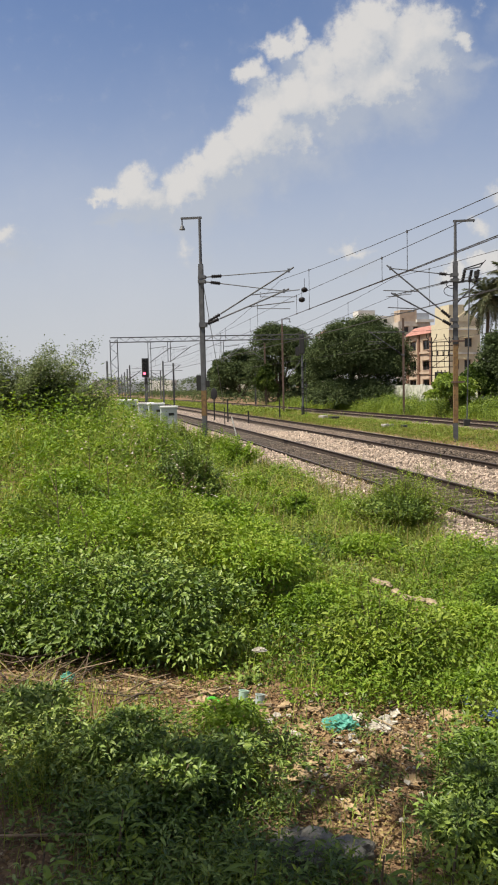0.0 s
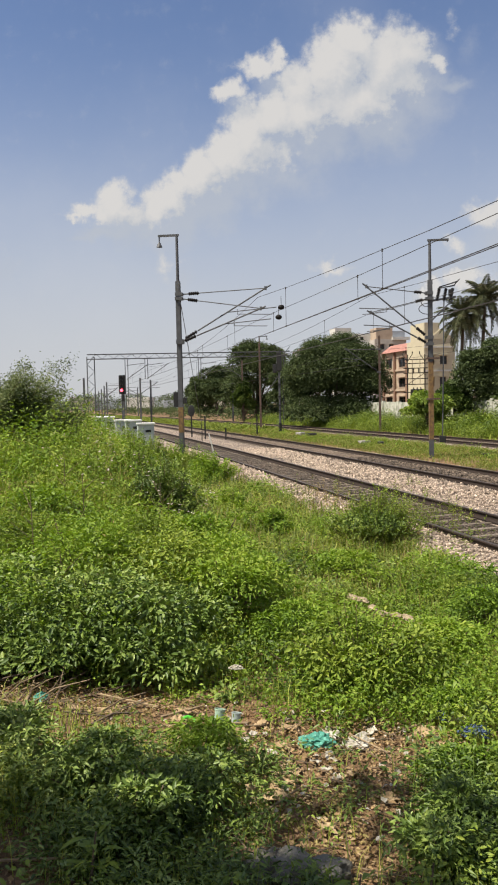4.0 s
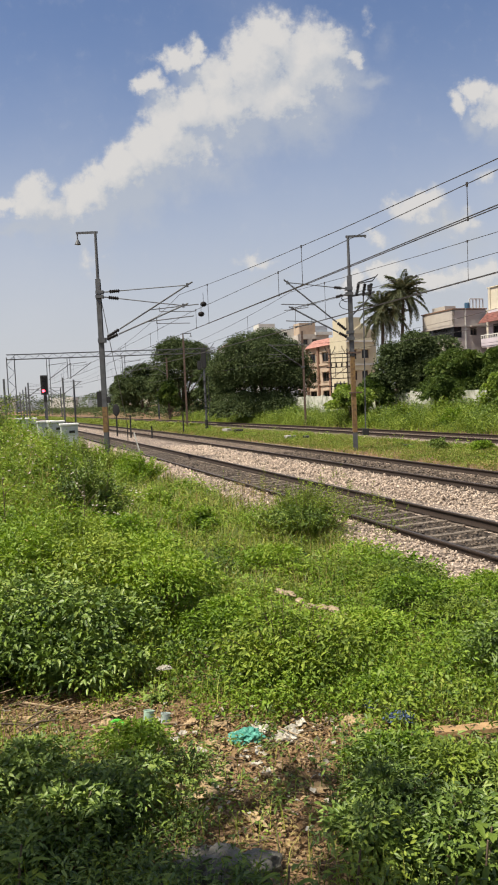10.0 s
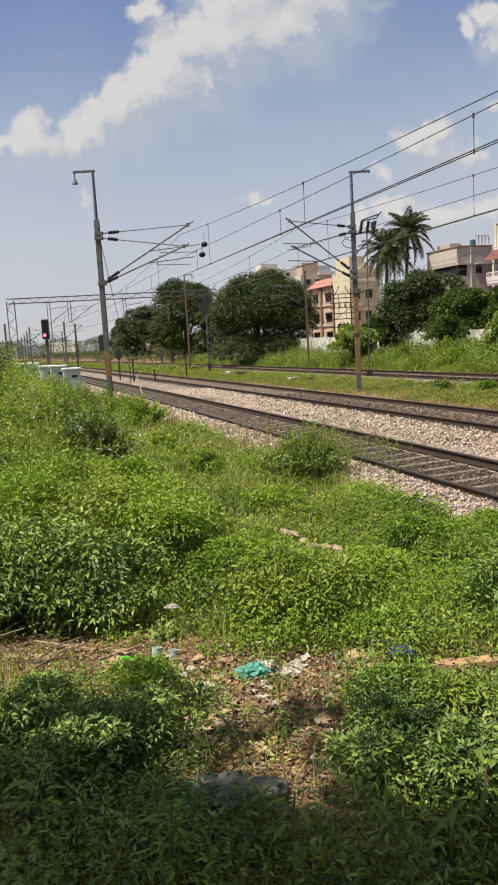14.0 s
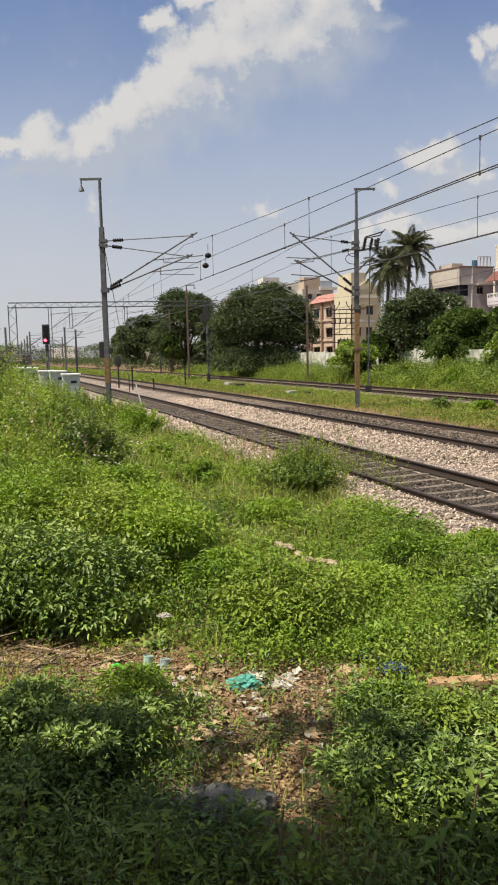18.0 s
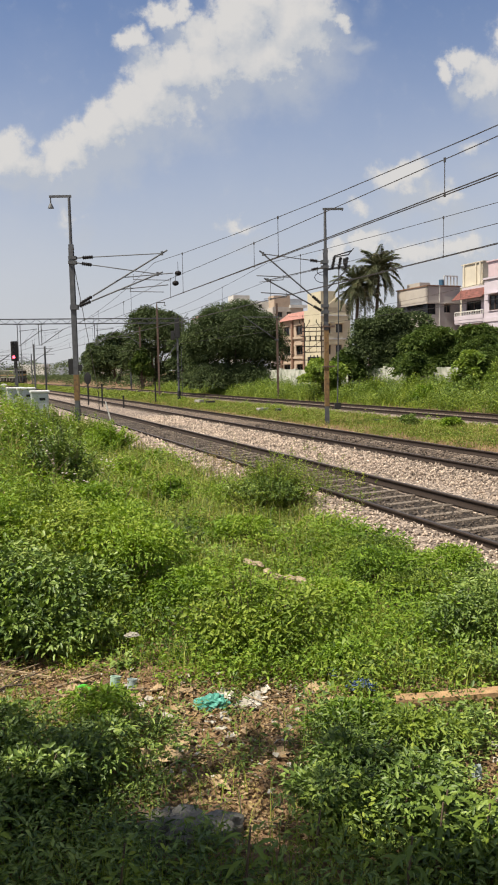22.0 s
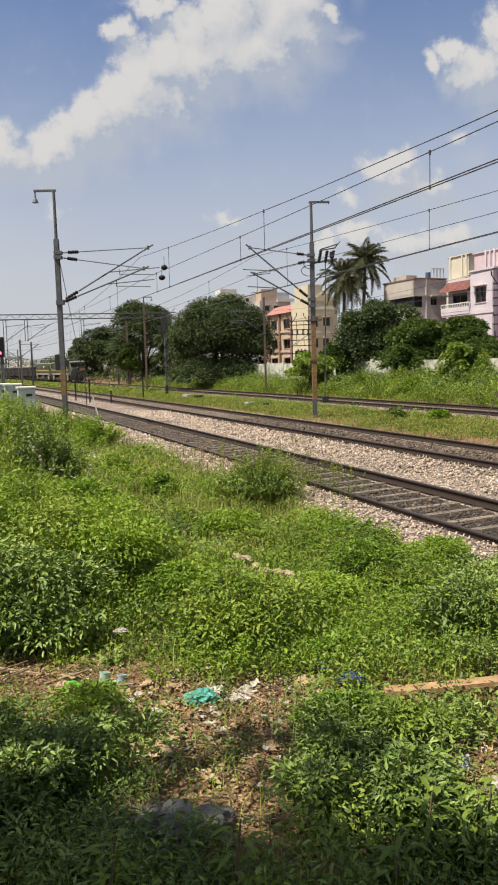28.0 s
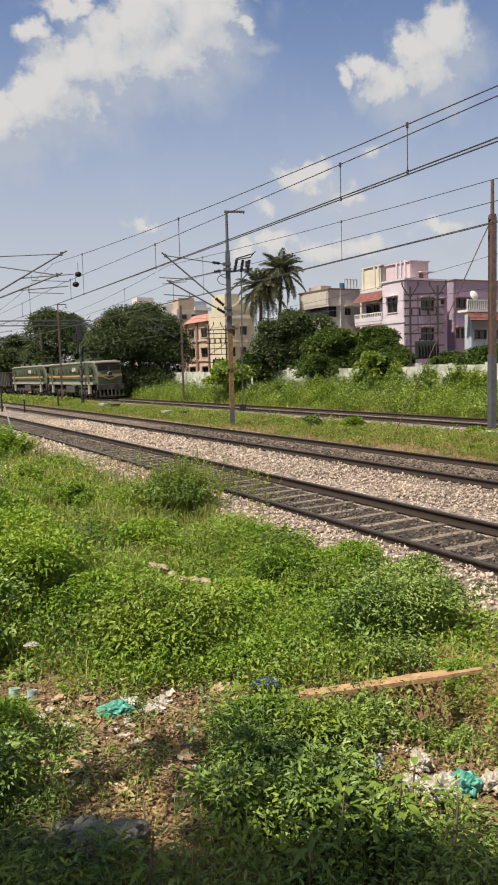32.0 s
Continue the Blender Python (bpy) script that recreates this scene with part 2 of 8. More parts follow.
def foliage(name, cols, rough=0.6, trans=0.27, patch=0.7, spec=0.28):
    """Leaf material: each leaf takes its own tone, with broader drifts of colour over the ground."""
    m = bpy.data.materials.new(name)
    m.use_nodes = True
    nt = m.node_tree
    b = nt.nodes["Principled BSDF"]
    out = nt.nodes["Material Output"]
    b.inputs["Roughness"].default_value = rough
    b.inputs["Specular IOR Level"].default_value = spec
    g = nt.nodes.new("ShaderNodeNewGeometry")
    nz = nt.nodes.new("ShaderNodeTexNoise")
    nz.inputs["Scale"].default_value, nz.inputs["Detail"].default_value = patch, 3.0
    nt.links.new(g.outputs["Position"], nz.inputs["Vector"])
    add = nt.nodes.new("ShaderNodeMath")
    add.operation = "MULTIPLY_ADD"
    nt.links.new(nz.outputs["Fac"], add.inputs[0])
    add.inputs[1].default_value = 1.1
    sub = nt.nodes.new("ShaderNodeMath")
    sub.operation = "MULTIPLY_ADD"
    nt.links.new(g.outputs["Random Per Island"], sub.inputs[0])
    sub.inputs[1].default_value, sub.inputs[2].default_value = 0.5, -0.3
    nt.links.new(sub.outputs[0], add.inputs[2])
    rp = nt.nodes.new("ShaderNodeValToRGB")
    els = rp.color_ramp.elements
    els[0].color, els[1].color = (*cols[0], 1), (*cols[-1], 1)
    els[0].position, els[1].position = 0.05, 0.95
    for i, c in enumerate(cols[1:-1]):
        e = els.new(0.05 + 0.9 * (i + 1) / (len(cols) - 1))
        e.color = (*c, 1)
    nt.links.new(add.outputs[0], rp.inputs[0])
    nt.links.new(rp.outputs[0], b.inputs["Base Color"])
    tr = nt.nodes.new("ShaderNodeBsdfTranslucent")
    br = nt.nodes.new("ShaderNodeHueSaturation")
    br.inputs["Value"].default_value, br.inputs["Saturation"].default_value = 1.25, 1.1
    nt.links.new(rp.outputs[0], br.inputs["Color"])
    nt.links.new(br.outputs[0], tr.inputs["Color"])
    mx = nt.nodes.new("ShaderNodeMixShader")
    mx.inputs[0].default_value = trans
    nt.links.new(b.outputs[0], mx.inputs[1])
    nt.links.new(tr.outputs[0], mx.inputs[2])
    nt.links.new(mx.outputs[0], out.inputs[0])
    return m


M = {}
M["soil"] = material("soil", (0.25, 0.155, 0.085), (0.10, 0.06, 0.032), 2.2, 0.95, bump=0.9, bump_scale=25, third=(0.10, 0.115, 0.035))


def gravel(name, light, dark, scale):
    """Crushed stone: cells of differing tone with relief, and shade painted dark into the gaps."""
    m = bpy.data.materials.new(name)
    m.use_nodes = True
    nt = m.node_tree
    b = nt.nodes["Principled BSDF"]
    b.inputs["Roughness"].default_value = 0.92
    b.inputs["Specular IOR Level"].default_value = 0.25
    tc = nt.nodes.new("ShaderNodeTexCoord")
    vo = nt.nodes.new("ShaderNodeTexVoronoi")
    vo.inputs["Scale"].default_value = scale
    nt.links.new(tc.outputs["Object"], vo.inputs["Vector"])
    sep = nt.nodes.new("ShaderNodeSeparateColor")
    nt.links.new(vo.outputs["Color"], sep.inputs[0])
    rp = nt.nodes.new("ShaderNodeValToRGB")
    rp.color_ramp.elements[0].color, rp.color_ramp.elements[1].color = (*dark, 1), (*light, 1)
    rp.color_ramp.elements[0].position, rp.color_ramp.elements[1].position = 0.05, 0.85
    nt.links.new(sep.outputs[0], rp.inputs[0])
    # shade between the stones, painted as darkening away from each cell's centre
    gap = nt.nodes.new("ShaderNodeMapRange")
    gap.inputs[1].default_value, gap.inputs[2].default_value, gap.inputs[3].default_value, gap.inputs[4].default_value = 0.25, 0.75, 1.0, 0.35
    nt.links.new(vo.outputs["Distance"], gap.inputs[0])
    big = nt.nodes.new("ShaderNodeTexNoise")
    big.inputs["Scale"].default_value = 0.8
    nt.links.new(tc.outputs["Object"], big.inputs["Vector"])
    bm_ = nt.nodes.new("ShaderNodeMapRange")
    bm_.inputs[1].default_value, bm_.inputs[2].default_value, bm_.inputs[3].default_value, bm_.inputs[4].default_value = 0.3, 0.7, 0.75, 1.15
    nt.links.new(big.outputs["Fac"], bm_.inputs[0])
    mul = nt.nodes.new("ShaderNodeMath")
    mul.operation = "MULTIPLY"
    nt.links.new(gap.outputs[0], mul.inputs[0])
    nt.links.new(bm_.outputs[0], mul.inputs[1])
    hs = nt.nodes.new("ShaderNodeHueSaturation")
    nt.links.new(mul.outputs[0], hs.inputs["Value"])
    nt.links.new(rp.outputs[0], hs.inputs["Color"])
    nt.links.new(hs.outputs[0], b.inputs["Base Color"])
    bp = nt.nodes.new("ShaderNodeBump")
    bp.invert = True
    bp.inputs["Strength"].default_value, bp.inputs["Distance"].default_value = 0.9, 0.04
    nt.links.new(vo.outputs["Distance"], bp.inputs["Height"])
    nt.links.new(bp.outputs[0], b.inputs["Normal"])
    M[name] = m


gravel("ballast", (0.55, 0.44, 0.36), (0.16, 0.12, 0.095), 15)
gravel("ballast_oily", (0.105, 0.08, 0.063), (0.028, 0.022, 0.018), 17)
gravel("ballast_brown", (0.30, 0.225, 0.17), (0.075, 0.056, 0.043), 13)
M["stone"] = material("stone", (0.53, 0.43, 0.35), (0.22, 0.168, 0.13), 9, 0.9, island=0.5)
M["stone_oily"] = material("stone_oily", (0.15, 0.115, 0.09), (0.06, 0.047, 0.038), 9, 0.85, island=0.5)
M["rail"] = material("rail_steel", (0.036, 0.021, 0.014), (0.014, 0.009, 0.007), 30, 0.85, metal=0.0, bump=0.2)
M["rail_top"] = material("rail_top", (0.16, 0.13, 0.115), (0.08, 0.06, 0.05), 20, 0.42, metal=0.7)
M["sleeper"] = material("sleeper_concrete", (0.25, 0.205, 0.165), (0.075, 0.058, 0.045), 10, 0.9, bump=0.4, objrand=0.25)
M["galv"] = material("galvanised_steel", (0.115, 0.12, 0.13), (0.07, 0.073, 0.08), 5, 0.6, metal=0.3, bump=0.1)
M["rusty"] = material("rusty_steel", (0.15, 0.10, 0.078), (0.075, 0.052, 0.045), 6, 0.8, metal=0.2, bump=0.2)
M["ochre"] = material("ochre_paint", (0.24, 0.145, 0.05), (0.10, 0.06, 0.035), 7, 0.75, bump=0.15)
M["ins"] = material("brown_porcelain", (0.012, 0.009, 0.010), (0.007, 0.006, 0.006), 10, 0.6, spec=0.2)
M["black"] = material("black_paint", (0.022, 0.022, 0.024), (0.012, 0.012, 0.012), 10, 0.55)
M["wire"] = material("copper_wire", (0.075, 0.065, 0.06), (0.05, 0.045, 0.042), 20, 0.5, metal=0.4)
M["concrete"] = material("concrete", (0.42, 0.40, 0.37), (0.26, 0.24, 0.22), 4, 0.9, bump=0.3)
M["cabinet"] = material("cabinet_paint", (0.55, 0.58, 0.58), (0.42, 0.44, 0.44), 3, 0.5)
M["cabinet_lid"] = material("cabinet_lid", (0.80, 0.80, 0.79), (0.68, 0.68, 0.66), 3, 0.45)
M["grass"] = foliage("grass_leaf", [(0.055, 0.085, 0.015), (0.165, 0.22, 0.03), (0.30, 0.345, 0.06), (0.48, 0.44, 0.14)])
M["herb"] = foliage("herb_leaf", [(0.028, 0.06, 0.012), (0.114, 0.198, 0.02), (0.205, 0.308, 0.036), (0.32, 0.38, 0.066)])
M["shrub"] = foliage("shrub_leaf", [(0.022, 0.042, 0.012), (0.077, 0.132, 0.024), (0.175, 0.25, 0.046), (0.335, 0.385, 0.11)], rough=0.48, trans=0.13, spec=0.4)
M["lush"] = foliage("lush_leaf", [(0.032, 0.056, 0.012), (0.112, 0.17, 0.024), (0.21, 0.28, 0.038), (0.335, 0.38, 0.068)], trans=0.22)
M["blue"] = foliage("bluish_leaf", [(0.04, 0.07, 0.018), (0.125, 0.19, 0.034), (0.235, 0.315, 0.058), (0.37, 0.42, 0.10)])
M["meadow"] = foliage("meadow_grass", [(0.055, 0.08, 0.018), (0.126, 0.178, 0.03), (0.208, 0.255, 0.048), (0.325, 0.33, 0.088)])
M["sage"] = foliage("sage_leaf", [(0.045, 0.065, 0.028), (0.115, 0.15, 0.06), (0.20, 0.235, 0.105), (0.33, 0.355, 0.185)])
# tree leaves lightened and greyed, distance haze put into their colour
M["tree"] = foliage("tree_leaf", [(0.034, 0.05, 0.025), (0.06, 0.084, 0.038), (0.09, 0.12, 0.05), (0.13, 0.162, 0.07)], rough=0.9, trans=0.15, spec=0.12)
M["green"] = foliage("wall_tree_leaf", [(0.022, 0.042, 0.014), (0.05, 0.082, 0.02), (0.092, 0.135, 0.032), (0.155, 0.195, 0.055)], rough=0.75, trans=0.25, spec=0.15)
M["litter"] = foliage("dry_leaf", [(0.08, 0.048, 0.024), (0.19, 0.12, 0.058), (0.33, 0.225, 0.115), (0.50, 0.40, 0.25)], trans=0.1, patch=3.0)
M["straw"] = foliage("dry_grass", [(0.16, 0.12, 0.045), (0.28, 0.21, 0.08), (0.38, 0.30, 0.13), (0.30, 0.28, 0.10)], trans=0.25)
M["bark"] = material("bark", (0.14, 0.105, 0.08), (0.06, 0.045, 0.035), 12, 0.95, bump=0.5)
M["twig"] = material("twig", (0.20, 0.15, 0.10), (0.09, 0.065, 0.045), 12, 0.95)

# ---- mesh helpers ----
ZAX = Vector((0, 0, 1))


def thing(name, label, category, group="", kind="", at=(0, 0, 0)):
    e = new(name)
    e.empty_display_size = 0.2
    e.location = at
    return tagged(e, label, category, group, kind)


def part(name, bm, mat, parent=None, label=""):
    me = bpy.data.meshes.new(name)
    bm.to_mesh(me)
    bm.free()
    me.materials.append(M[mat] if isinstance(mat, str) else mat)
    ob = new(name, me)
    if parent:
        ob.parent = parent
    if label:
        tagged(ob, label)
    return ob


def np_mesh(name, V, F, mats, parent=None, mat_index=None):
    V, F = np.asarray(V, np.float32), np.asarray(F, np.int32)
    me = bpy.data.meshes.new(name)
    me.vertices.add(len(V))
    me.vertices.foreach_set("co", V.ravel())
    k = F.shape[1]
    me.loops.add(F.size)
    me.loops.foreach_set("vertex_index", F.ravel())
    me.polygons.add(len(F))
    me.polygons.foreach_set("loop_start", np.arange(0, F.size, k, dtype=np.int32))
    for m in (mats if isinstance(mats, (list, tuple)) else [mats]):
        me.materials.append(M[m] if isinstance(m, str) else m)
    if mat_index is not None:
        me.polygons.foreach_set("material_index", np.asarray(mat_index, np.int32))
    me.update(calc_edges=True)
    ob = new(name, me)
    if parent:
        ob.parent = parent
    return ob


def box(bm, c, s, rz=0.0, bevel=0.0):
    m = Matrix.Translation(c) @ Matrix.Rotation(radians(rz), 4, "Z") @ Matrix.Diagonal((*s, 1))
    r = bmesh.ops.create_cube(bm, size=1.0, matrix=m)
    if bevel:
        es = {e for v in r["verts"] for e in v.link_edges}
        bmesh.ops.bevel(bm, geom=list(es), offset=bevel, segments=2, affect="EDGES", profile=0.6)
    return bm


def boxm(c, s, rz=0.0, bevel=0.0):
    return box(bmesh.new(), c, s, rz, bevel)


def tube(bm, a, b, r, r2=None, seg=8):
    a, b = Vector(a), Vector(b)
    d = b - a
    q = d.to_track_quat("Z", "Y").to_matrix().to_4x4()
    bmesh.ops.create_cone(bm, cap_ends=True, segments=seg, radius1=r, radius2=r if r2 is None else r2, depth=d.length,
                          matrix=Matrix.Translation((a + b) / 2) @ q)
    return bm


def tubem(a, b, r, r2=None, seg=8):
    return tube(bmesh.new(), a, b, r, r2, seg)


def beam(bm, a, b, w, h):
    """A square bar from a to b."""
    a, b = Vector(a), Vector(b)
    d = b - a
    q = d.to_track_quat("X", "Z").to_matrix().to_4x4()
    bmesh.ops.create_cube(bm, size=1.0, matrix=Matrix.Translation((a + b) / 2) @ q @ Matrix.Diagonal((d.length, w, h, 1)))
    return bm


def sweep(pts, prof, closed=True):
    """Sweep a profile (across, up) along plan points (x, y, z)."""
    P = np.asarray(pts, float)
    T = np.gradient(P, axis=0)
    T[:, 2] = 0
    T /= np.linalg.norm(T, axis=1)[:, None]
    S = np.stack([T[:, 1], -T[:, 0], np.zeros(len(P))], 1)
    n = len(prof)
    V = np.concatenate([P + S * a + np.array([0, 0, 1.0]) * h for a, h in prof]).reshape(n, len(P), 3)
    F = []
    for i in range(n if closed else n - 1):
        j = (i + 1) % n
        for k in range(len(P) - 1):
            F.append((i * len(P) + k, j * len(P) + k, j * len(P) + k + 1, i * len(P) + k + 1))
    return V.reshape(-1, 3), np.array(F)


# ---- plan ----
A1, A2, A3 = 8.12, 13.4, 25.0       # where the three tracks cross the line y = 0


def tx(a, y):
    return a - 0.31 * y - 0.0002 * y * y


def rail_z(y):
    return np.maximum(0.0, np.asarray(y, float) - 200.0) * 0.002


def smooth(v, a, b):
    t = np.clip((np.asarray(v, float) - a) / (b - a), 0, 1)
    return t * t * (3 - 2 * t)


def lumps(x, y):
    return (np.sin(x * 0.9 + 1.3 * np.sin(y * 0.37)) * np.cos(y * 0.71 + 0.8 * np.sin(x * 0.53)) * 0.5
            + 0.3 * np.sin(x * 2.1 + y * 1.7) * np.sin(y * 2.3 - x * 1.1))


def ground_z(x, y):
    x, y = np.asarray(x, float), np.asarray(y, float)
    u = (tx(A1, y) - x) * 0.953
    bank = smooth(u, 3.2, 9.0) * smooth(y, 9, 17) * 1.25
    near = -0.3 + 0.07 * lumps(x, y) * smooth(u, 2.2, 4.0)
    side = smooth(-u, -2.6, -1.6)            # from the near verge to the railway formation
    off = np.minimum(np.abs(-u - (A2 - A1) * 0.953), np.abs(-u - (A3 - A1) * 0.953))
    off = np.where((-u > -2.0) & (-u < (A2 - A1) * 0.953), 0.0, off)
    form = -0.16 + 0.05 * lumps(x * 0.8, y * 0.6) - 0.36 * (1 - smooth(off, 2.2, 3.0))
    z = near * (1 - side) + form * side
    far3 = (x - tx(A3, y)) * 0.953
    z = z + smooth(far3, 2.5, 10.0) * 0.75
    # ditch under the plank
    z = z - 1.0 * np.exp(-((x - 2.5) / 0.27) ** 6) * smooth(y, 4.85, 5.1) * (1 - smooth(y, 6.1, 6.35))
    return z + bank + rail_z(y)


def build_ground():
    xs = np.concatenate([-np.geomspace(1500, 16, 26), np.arange(-15, -5, 0.5), np.arange(-5, 6, 0.16), np.arange(6, 26, 0.5), np.geomspace(26, 1500, 26)])
    ys = np.concatenate([-np.geomspace(1500, 6, 18), np.arange(-5, 3, 0.5), np.arange(3, 14, 0.16), np.arange(14, 80, 0.6), np.geomspace(80, 3000, 46)])
    X, Y = np.meshgrid(xs, ys)
    Z = ground_z(X, Y)
    n, m = len(xs), len(ys)
    V = np.stack([X, Y, Z], -1).reshape(-1, 3)
    i = np.arange(n * m).reshape(m, n)
    F = np.stack([i[:-1, :-1], i[:-1, 1:], i[1:, 1:], i[1:, :-1]], -1).reshape(-1, 4)
    g = np_mesh("ground", V, F, "soil")
    g.data.polygons.foreach_set("use_smooth", np.ones(len(F), bool))
    tagged(g, "brown soil with leaf litter and low green weeds", "ground", kind="structure")


build_ground()


def track(a, label, cant, y0, y1, bed=-0.19, fill="ballast_oily", heap=-0.2):
    t = thing("railway_track", label, "railway track", group="railway tracks", kind="structure")
    ys = np.concatenate([np.arange(y0, 60, 1.0), np.geomspace(60, y1, 70)])
    x = tx(a, ys)
    c = np.stack([x, ys, rail_z(ys)], 1)
    # ballast bed
    prof = [(-2.75, -0.42), (-1.75, heap - 0.02), (-0.93, heap), (-0.72, bed), (0.72, bed + cant * 0.85), (1.75, -0.17 + cant), (2.75, -0.42)]
    V, F = sweep(c, prof, closed=False)
    mi = np.repeat([0, 0, 0, 1, 0, 0], len(ys) - 1)
    np_mesh("ballast_bed", V, F, ["ballast", fill], t, mi)
    head = [(-0.036, 0.0), (0.036, 0.0), (0.036, -0.035), (0.012, -0.05), (0.012, -0.13), (0.07, -0.155), (0.07, -0.17), (-0.07, -0.17),
            (-0.07, -0.155), (-0.012, -0.13), (-0.012, -0.05), (-0.036, -0.035)]
    for s in (-1, 1):
        cc = c.copy()
        cc[:, 2] += cant * (s > 0)
        V, F = sweep(cc, [(p + s * 0.855, q) for p, q in head])
        mi = np.where(np.arange(len(F)) < len(ys) - 1, 1, 0)
        np_mesh("rail", V, F, ["rail", "rail_top"], t, mi)
    bm = bmesh.new()
    bmesh.ops.create_cube(bm, size=1.0, matrix=Matrix.Diagonal((2.6, 0.21, 0.2, 1)))
    for v in bm.verts:
        if v.co.z > 0:
            v.co.y *= 0.75
            if abs(v.co.x) > 1:
                v.co.x *= 0.985
    me = bpy.data.meshes.new("sleeper")
    bm.to_mesh(me)
    bm.free()
    me.materials.append(M["sleeper"])
    rng = random.Random(int(a * 10))
    y = y0
    k = 0
    rest = []
    while y < 170:
        sl = -0.31 - 0.0004 * y
        ang = math.atan2(1.0, sl) - math.pi / 2
        m = (Matrix.Translation((tx(a, y), y, float(rail_z(y)) - 0.272 + cant / 2 + rng.uniform(-0.008, 0.008))) @ Matrix.Rotation(ang + rng.uniform(-0.01, 0.01), 4, "Z")
             @ Matrix.Rotation(-math.atan2(cant, 1.7), 4, "Y"))
        if k < 130:
            ob = new("sleeper", me)
            ob.parent = t
            ob.matrix_basis = m
        else:
            rest.append(m)
        y += 0.65 / math.hypot(1, sl)
        k += 1
    base = np.array([v.co for v in me.vertices])
    fs = np.array([p.vertices[:] for p in me.polygons])
    V = np.concatenate([(np.array(m)[:3, :3] @ base.T).T + np.array(m)[:3, 3] for m in rest])
    F = np.concatenate([fs + 8 * i for i in range(len(rest))])
    tagged(np_mesh("far_sleepers", V, F, "sleeper", t), kind="stuff")
    return t


track(A1, "rusty broad-gauge rails on concrete sleepers in oily dark ballast", 0.03, -4.0, 950, heap=-0.095)
track(A2, "broad-gauge railway track on pinkish stone ballast", 0.08, 2.0, 950, -0.16, "ballast_brown")
track(A3, "rusty railway track edged by grass and weeds", 0.05, 14.0, 950, -0.165, "ballast_brown")

# ---- overhead line ----


def mast_parts(t, h, thick, mat, w=0.26, ochre=None):
    """An I-section column with a slimmer pipe on top; local z from the base."""
    bm = bmesh.new()
    box(bm, (0, -w * 0.45, thick / 2), (w * 0.72, 0.02, thick))
    box(bm, (0, w * 0.45, thick / 2), (w * 0.72, 0.02, thick))
    box(bm, (0, 0, thick / 2), (0.10, w * 0.88, thick))
    part("column", bm, mat, t)
    if ochre:
        bm = bmesh.new()
        z0, z1 = ochre
        box(bm, (0, 0, (z0 + z1) / 2), (w * 0.72 + 0.012, w * 0.9 + 0.034, z1 - z0))
        part("painted_band", bm, "ochre", t, "faded ochre paint with rust")
    if h > thick:
        bm = tubem((0, 0, thick - 0.5), (0, 0, h), 0.075, 0.06, 10)
        box(bm, (0, 0, thick + 0.0), (0.2, 0.22, 0.18))
        part("top_pipe", bm, mat, t)
    part("footing", boxm((0, 0, -0.4), (0.6, 0.6, 0.5), 0, 0.03), "concrete", t)


def insulator(a, b, r, t, sheds=4):
    """One turned body from a to b with a number of sheds."""
    a, b = Vector(a), Vector(b)
    q = (b - a).to_track_quat("Z", "Y").to_matrix()
    prof = [(0.0, 0.45)]
    for i in range(sheds):
        prof += [((i + 0.15) / sheds, 0.6), ((i + 0.3) / sheds, 1.0), ((i + 0.62) / sheds, 0.92), ((i + 0.8) / sheds, 0.62)]
    prof.append((1.0, 0.45))
    bm = bmesh.new()
    rings = []
    for f, w in prof:
        c = a.lerp(b, f)
        rings.append([bm.verts.new(c + q @ Vector((r * w * math.cos(k * 0.6283), r * w * math.sin(k * 0.6283), 0))) for k in range(10)])
    for u, v in zip(rings, rings[1:]):
        for k in range(10):
            bm.faces.new((u[k], u[(k + 1) % 10], v[(k + 1) % 10], v[k]))
    bm.faces.new(rings[0][::-1])
    bm.faces.new(rings[-1])
    part("insulator", bm, "ins", t, "dark brown ribbed porcelain insulator")


def cantilever(t, zu, zl, ax, ay, tip, sgn=1, low_tip=None):
    """Bracket arms from the mast (local) to a tip over the track: stay, tube, steady arm."""
    top, low = Vector((ax, ay, zu)), Vector((ax, ay, zl))
    tip = Vector(tip)
    d = (tip - top)
    # top stay with its insulator
    a = top + d * 0.1
    b = top + d * 0.22
    part("stay_end", tubem(top, a, 0.03), "galv", t)
    insulator(a, b, 0.085, t, 5)
    part("stay_tube", tubem(b, tip, 0.022), "galv", t)
    # bracket tube from the lower bracket up to the tip
    e = tip - low
    insulator(low + e * 0.05, low + e * 0.19, 0.085, t, 5)
    part("bracket_tube", tubem(low + e * 0.2, tip + e * 0.06, 0.035), "galv", t)
    # register arm
    reg0 = low + e * 0.55
    reg1 = Vector((tip.x + d.x * 0.12, tip.y + d.y * 0.12, reg0.z + 0.12))
    part("register_arm", tubem(reg0, reg1, 0.022), "galv", t)
    part("steady_arm", tubem(reg1 - Vector((d.x * 0.45, d.y * 0.45, 0.22)), reg1 - Vector((d.x * 0.05, d.y * 0.05, 0.3)), 0.016), "galv", t)
    bm = tubem(reg1 - Vector((d.x * 0.45, d.y * 0.45, 0.0)), reg1 - Vector((d.x * 0.45, d.y * 0.45, 0.24)), 0.012)
    part("drop_bracket", bm, "galv", t)
    part("clamp", boxm(tip, (0.10, 0.10, 0.16)), "galv", t)
    for z in (zu, zl):
        part("mast_clamp", boxm((ax * 0.5, ay * 0.5, z), (0.34, 0.3, 0.14)), "galv", t)


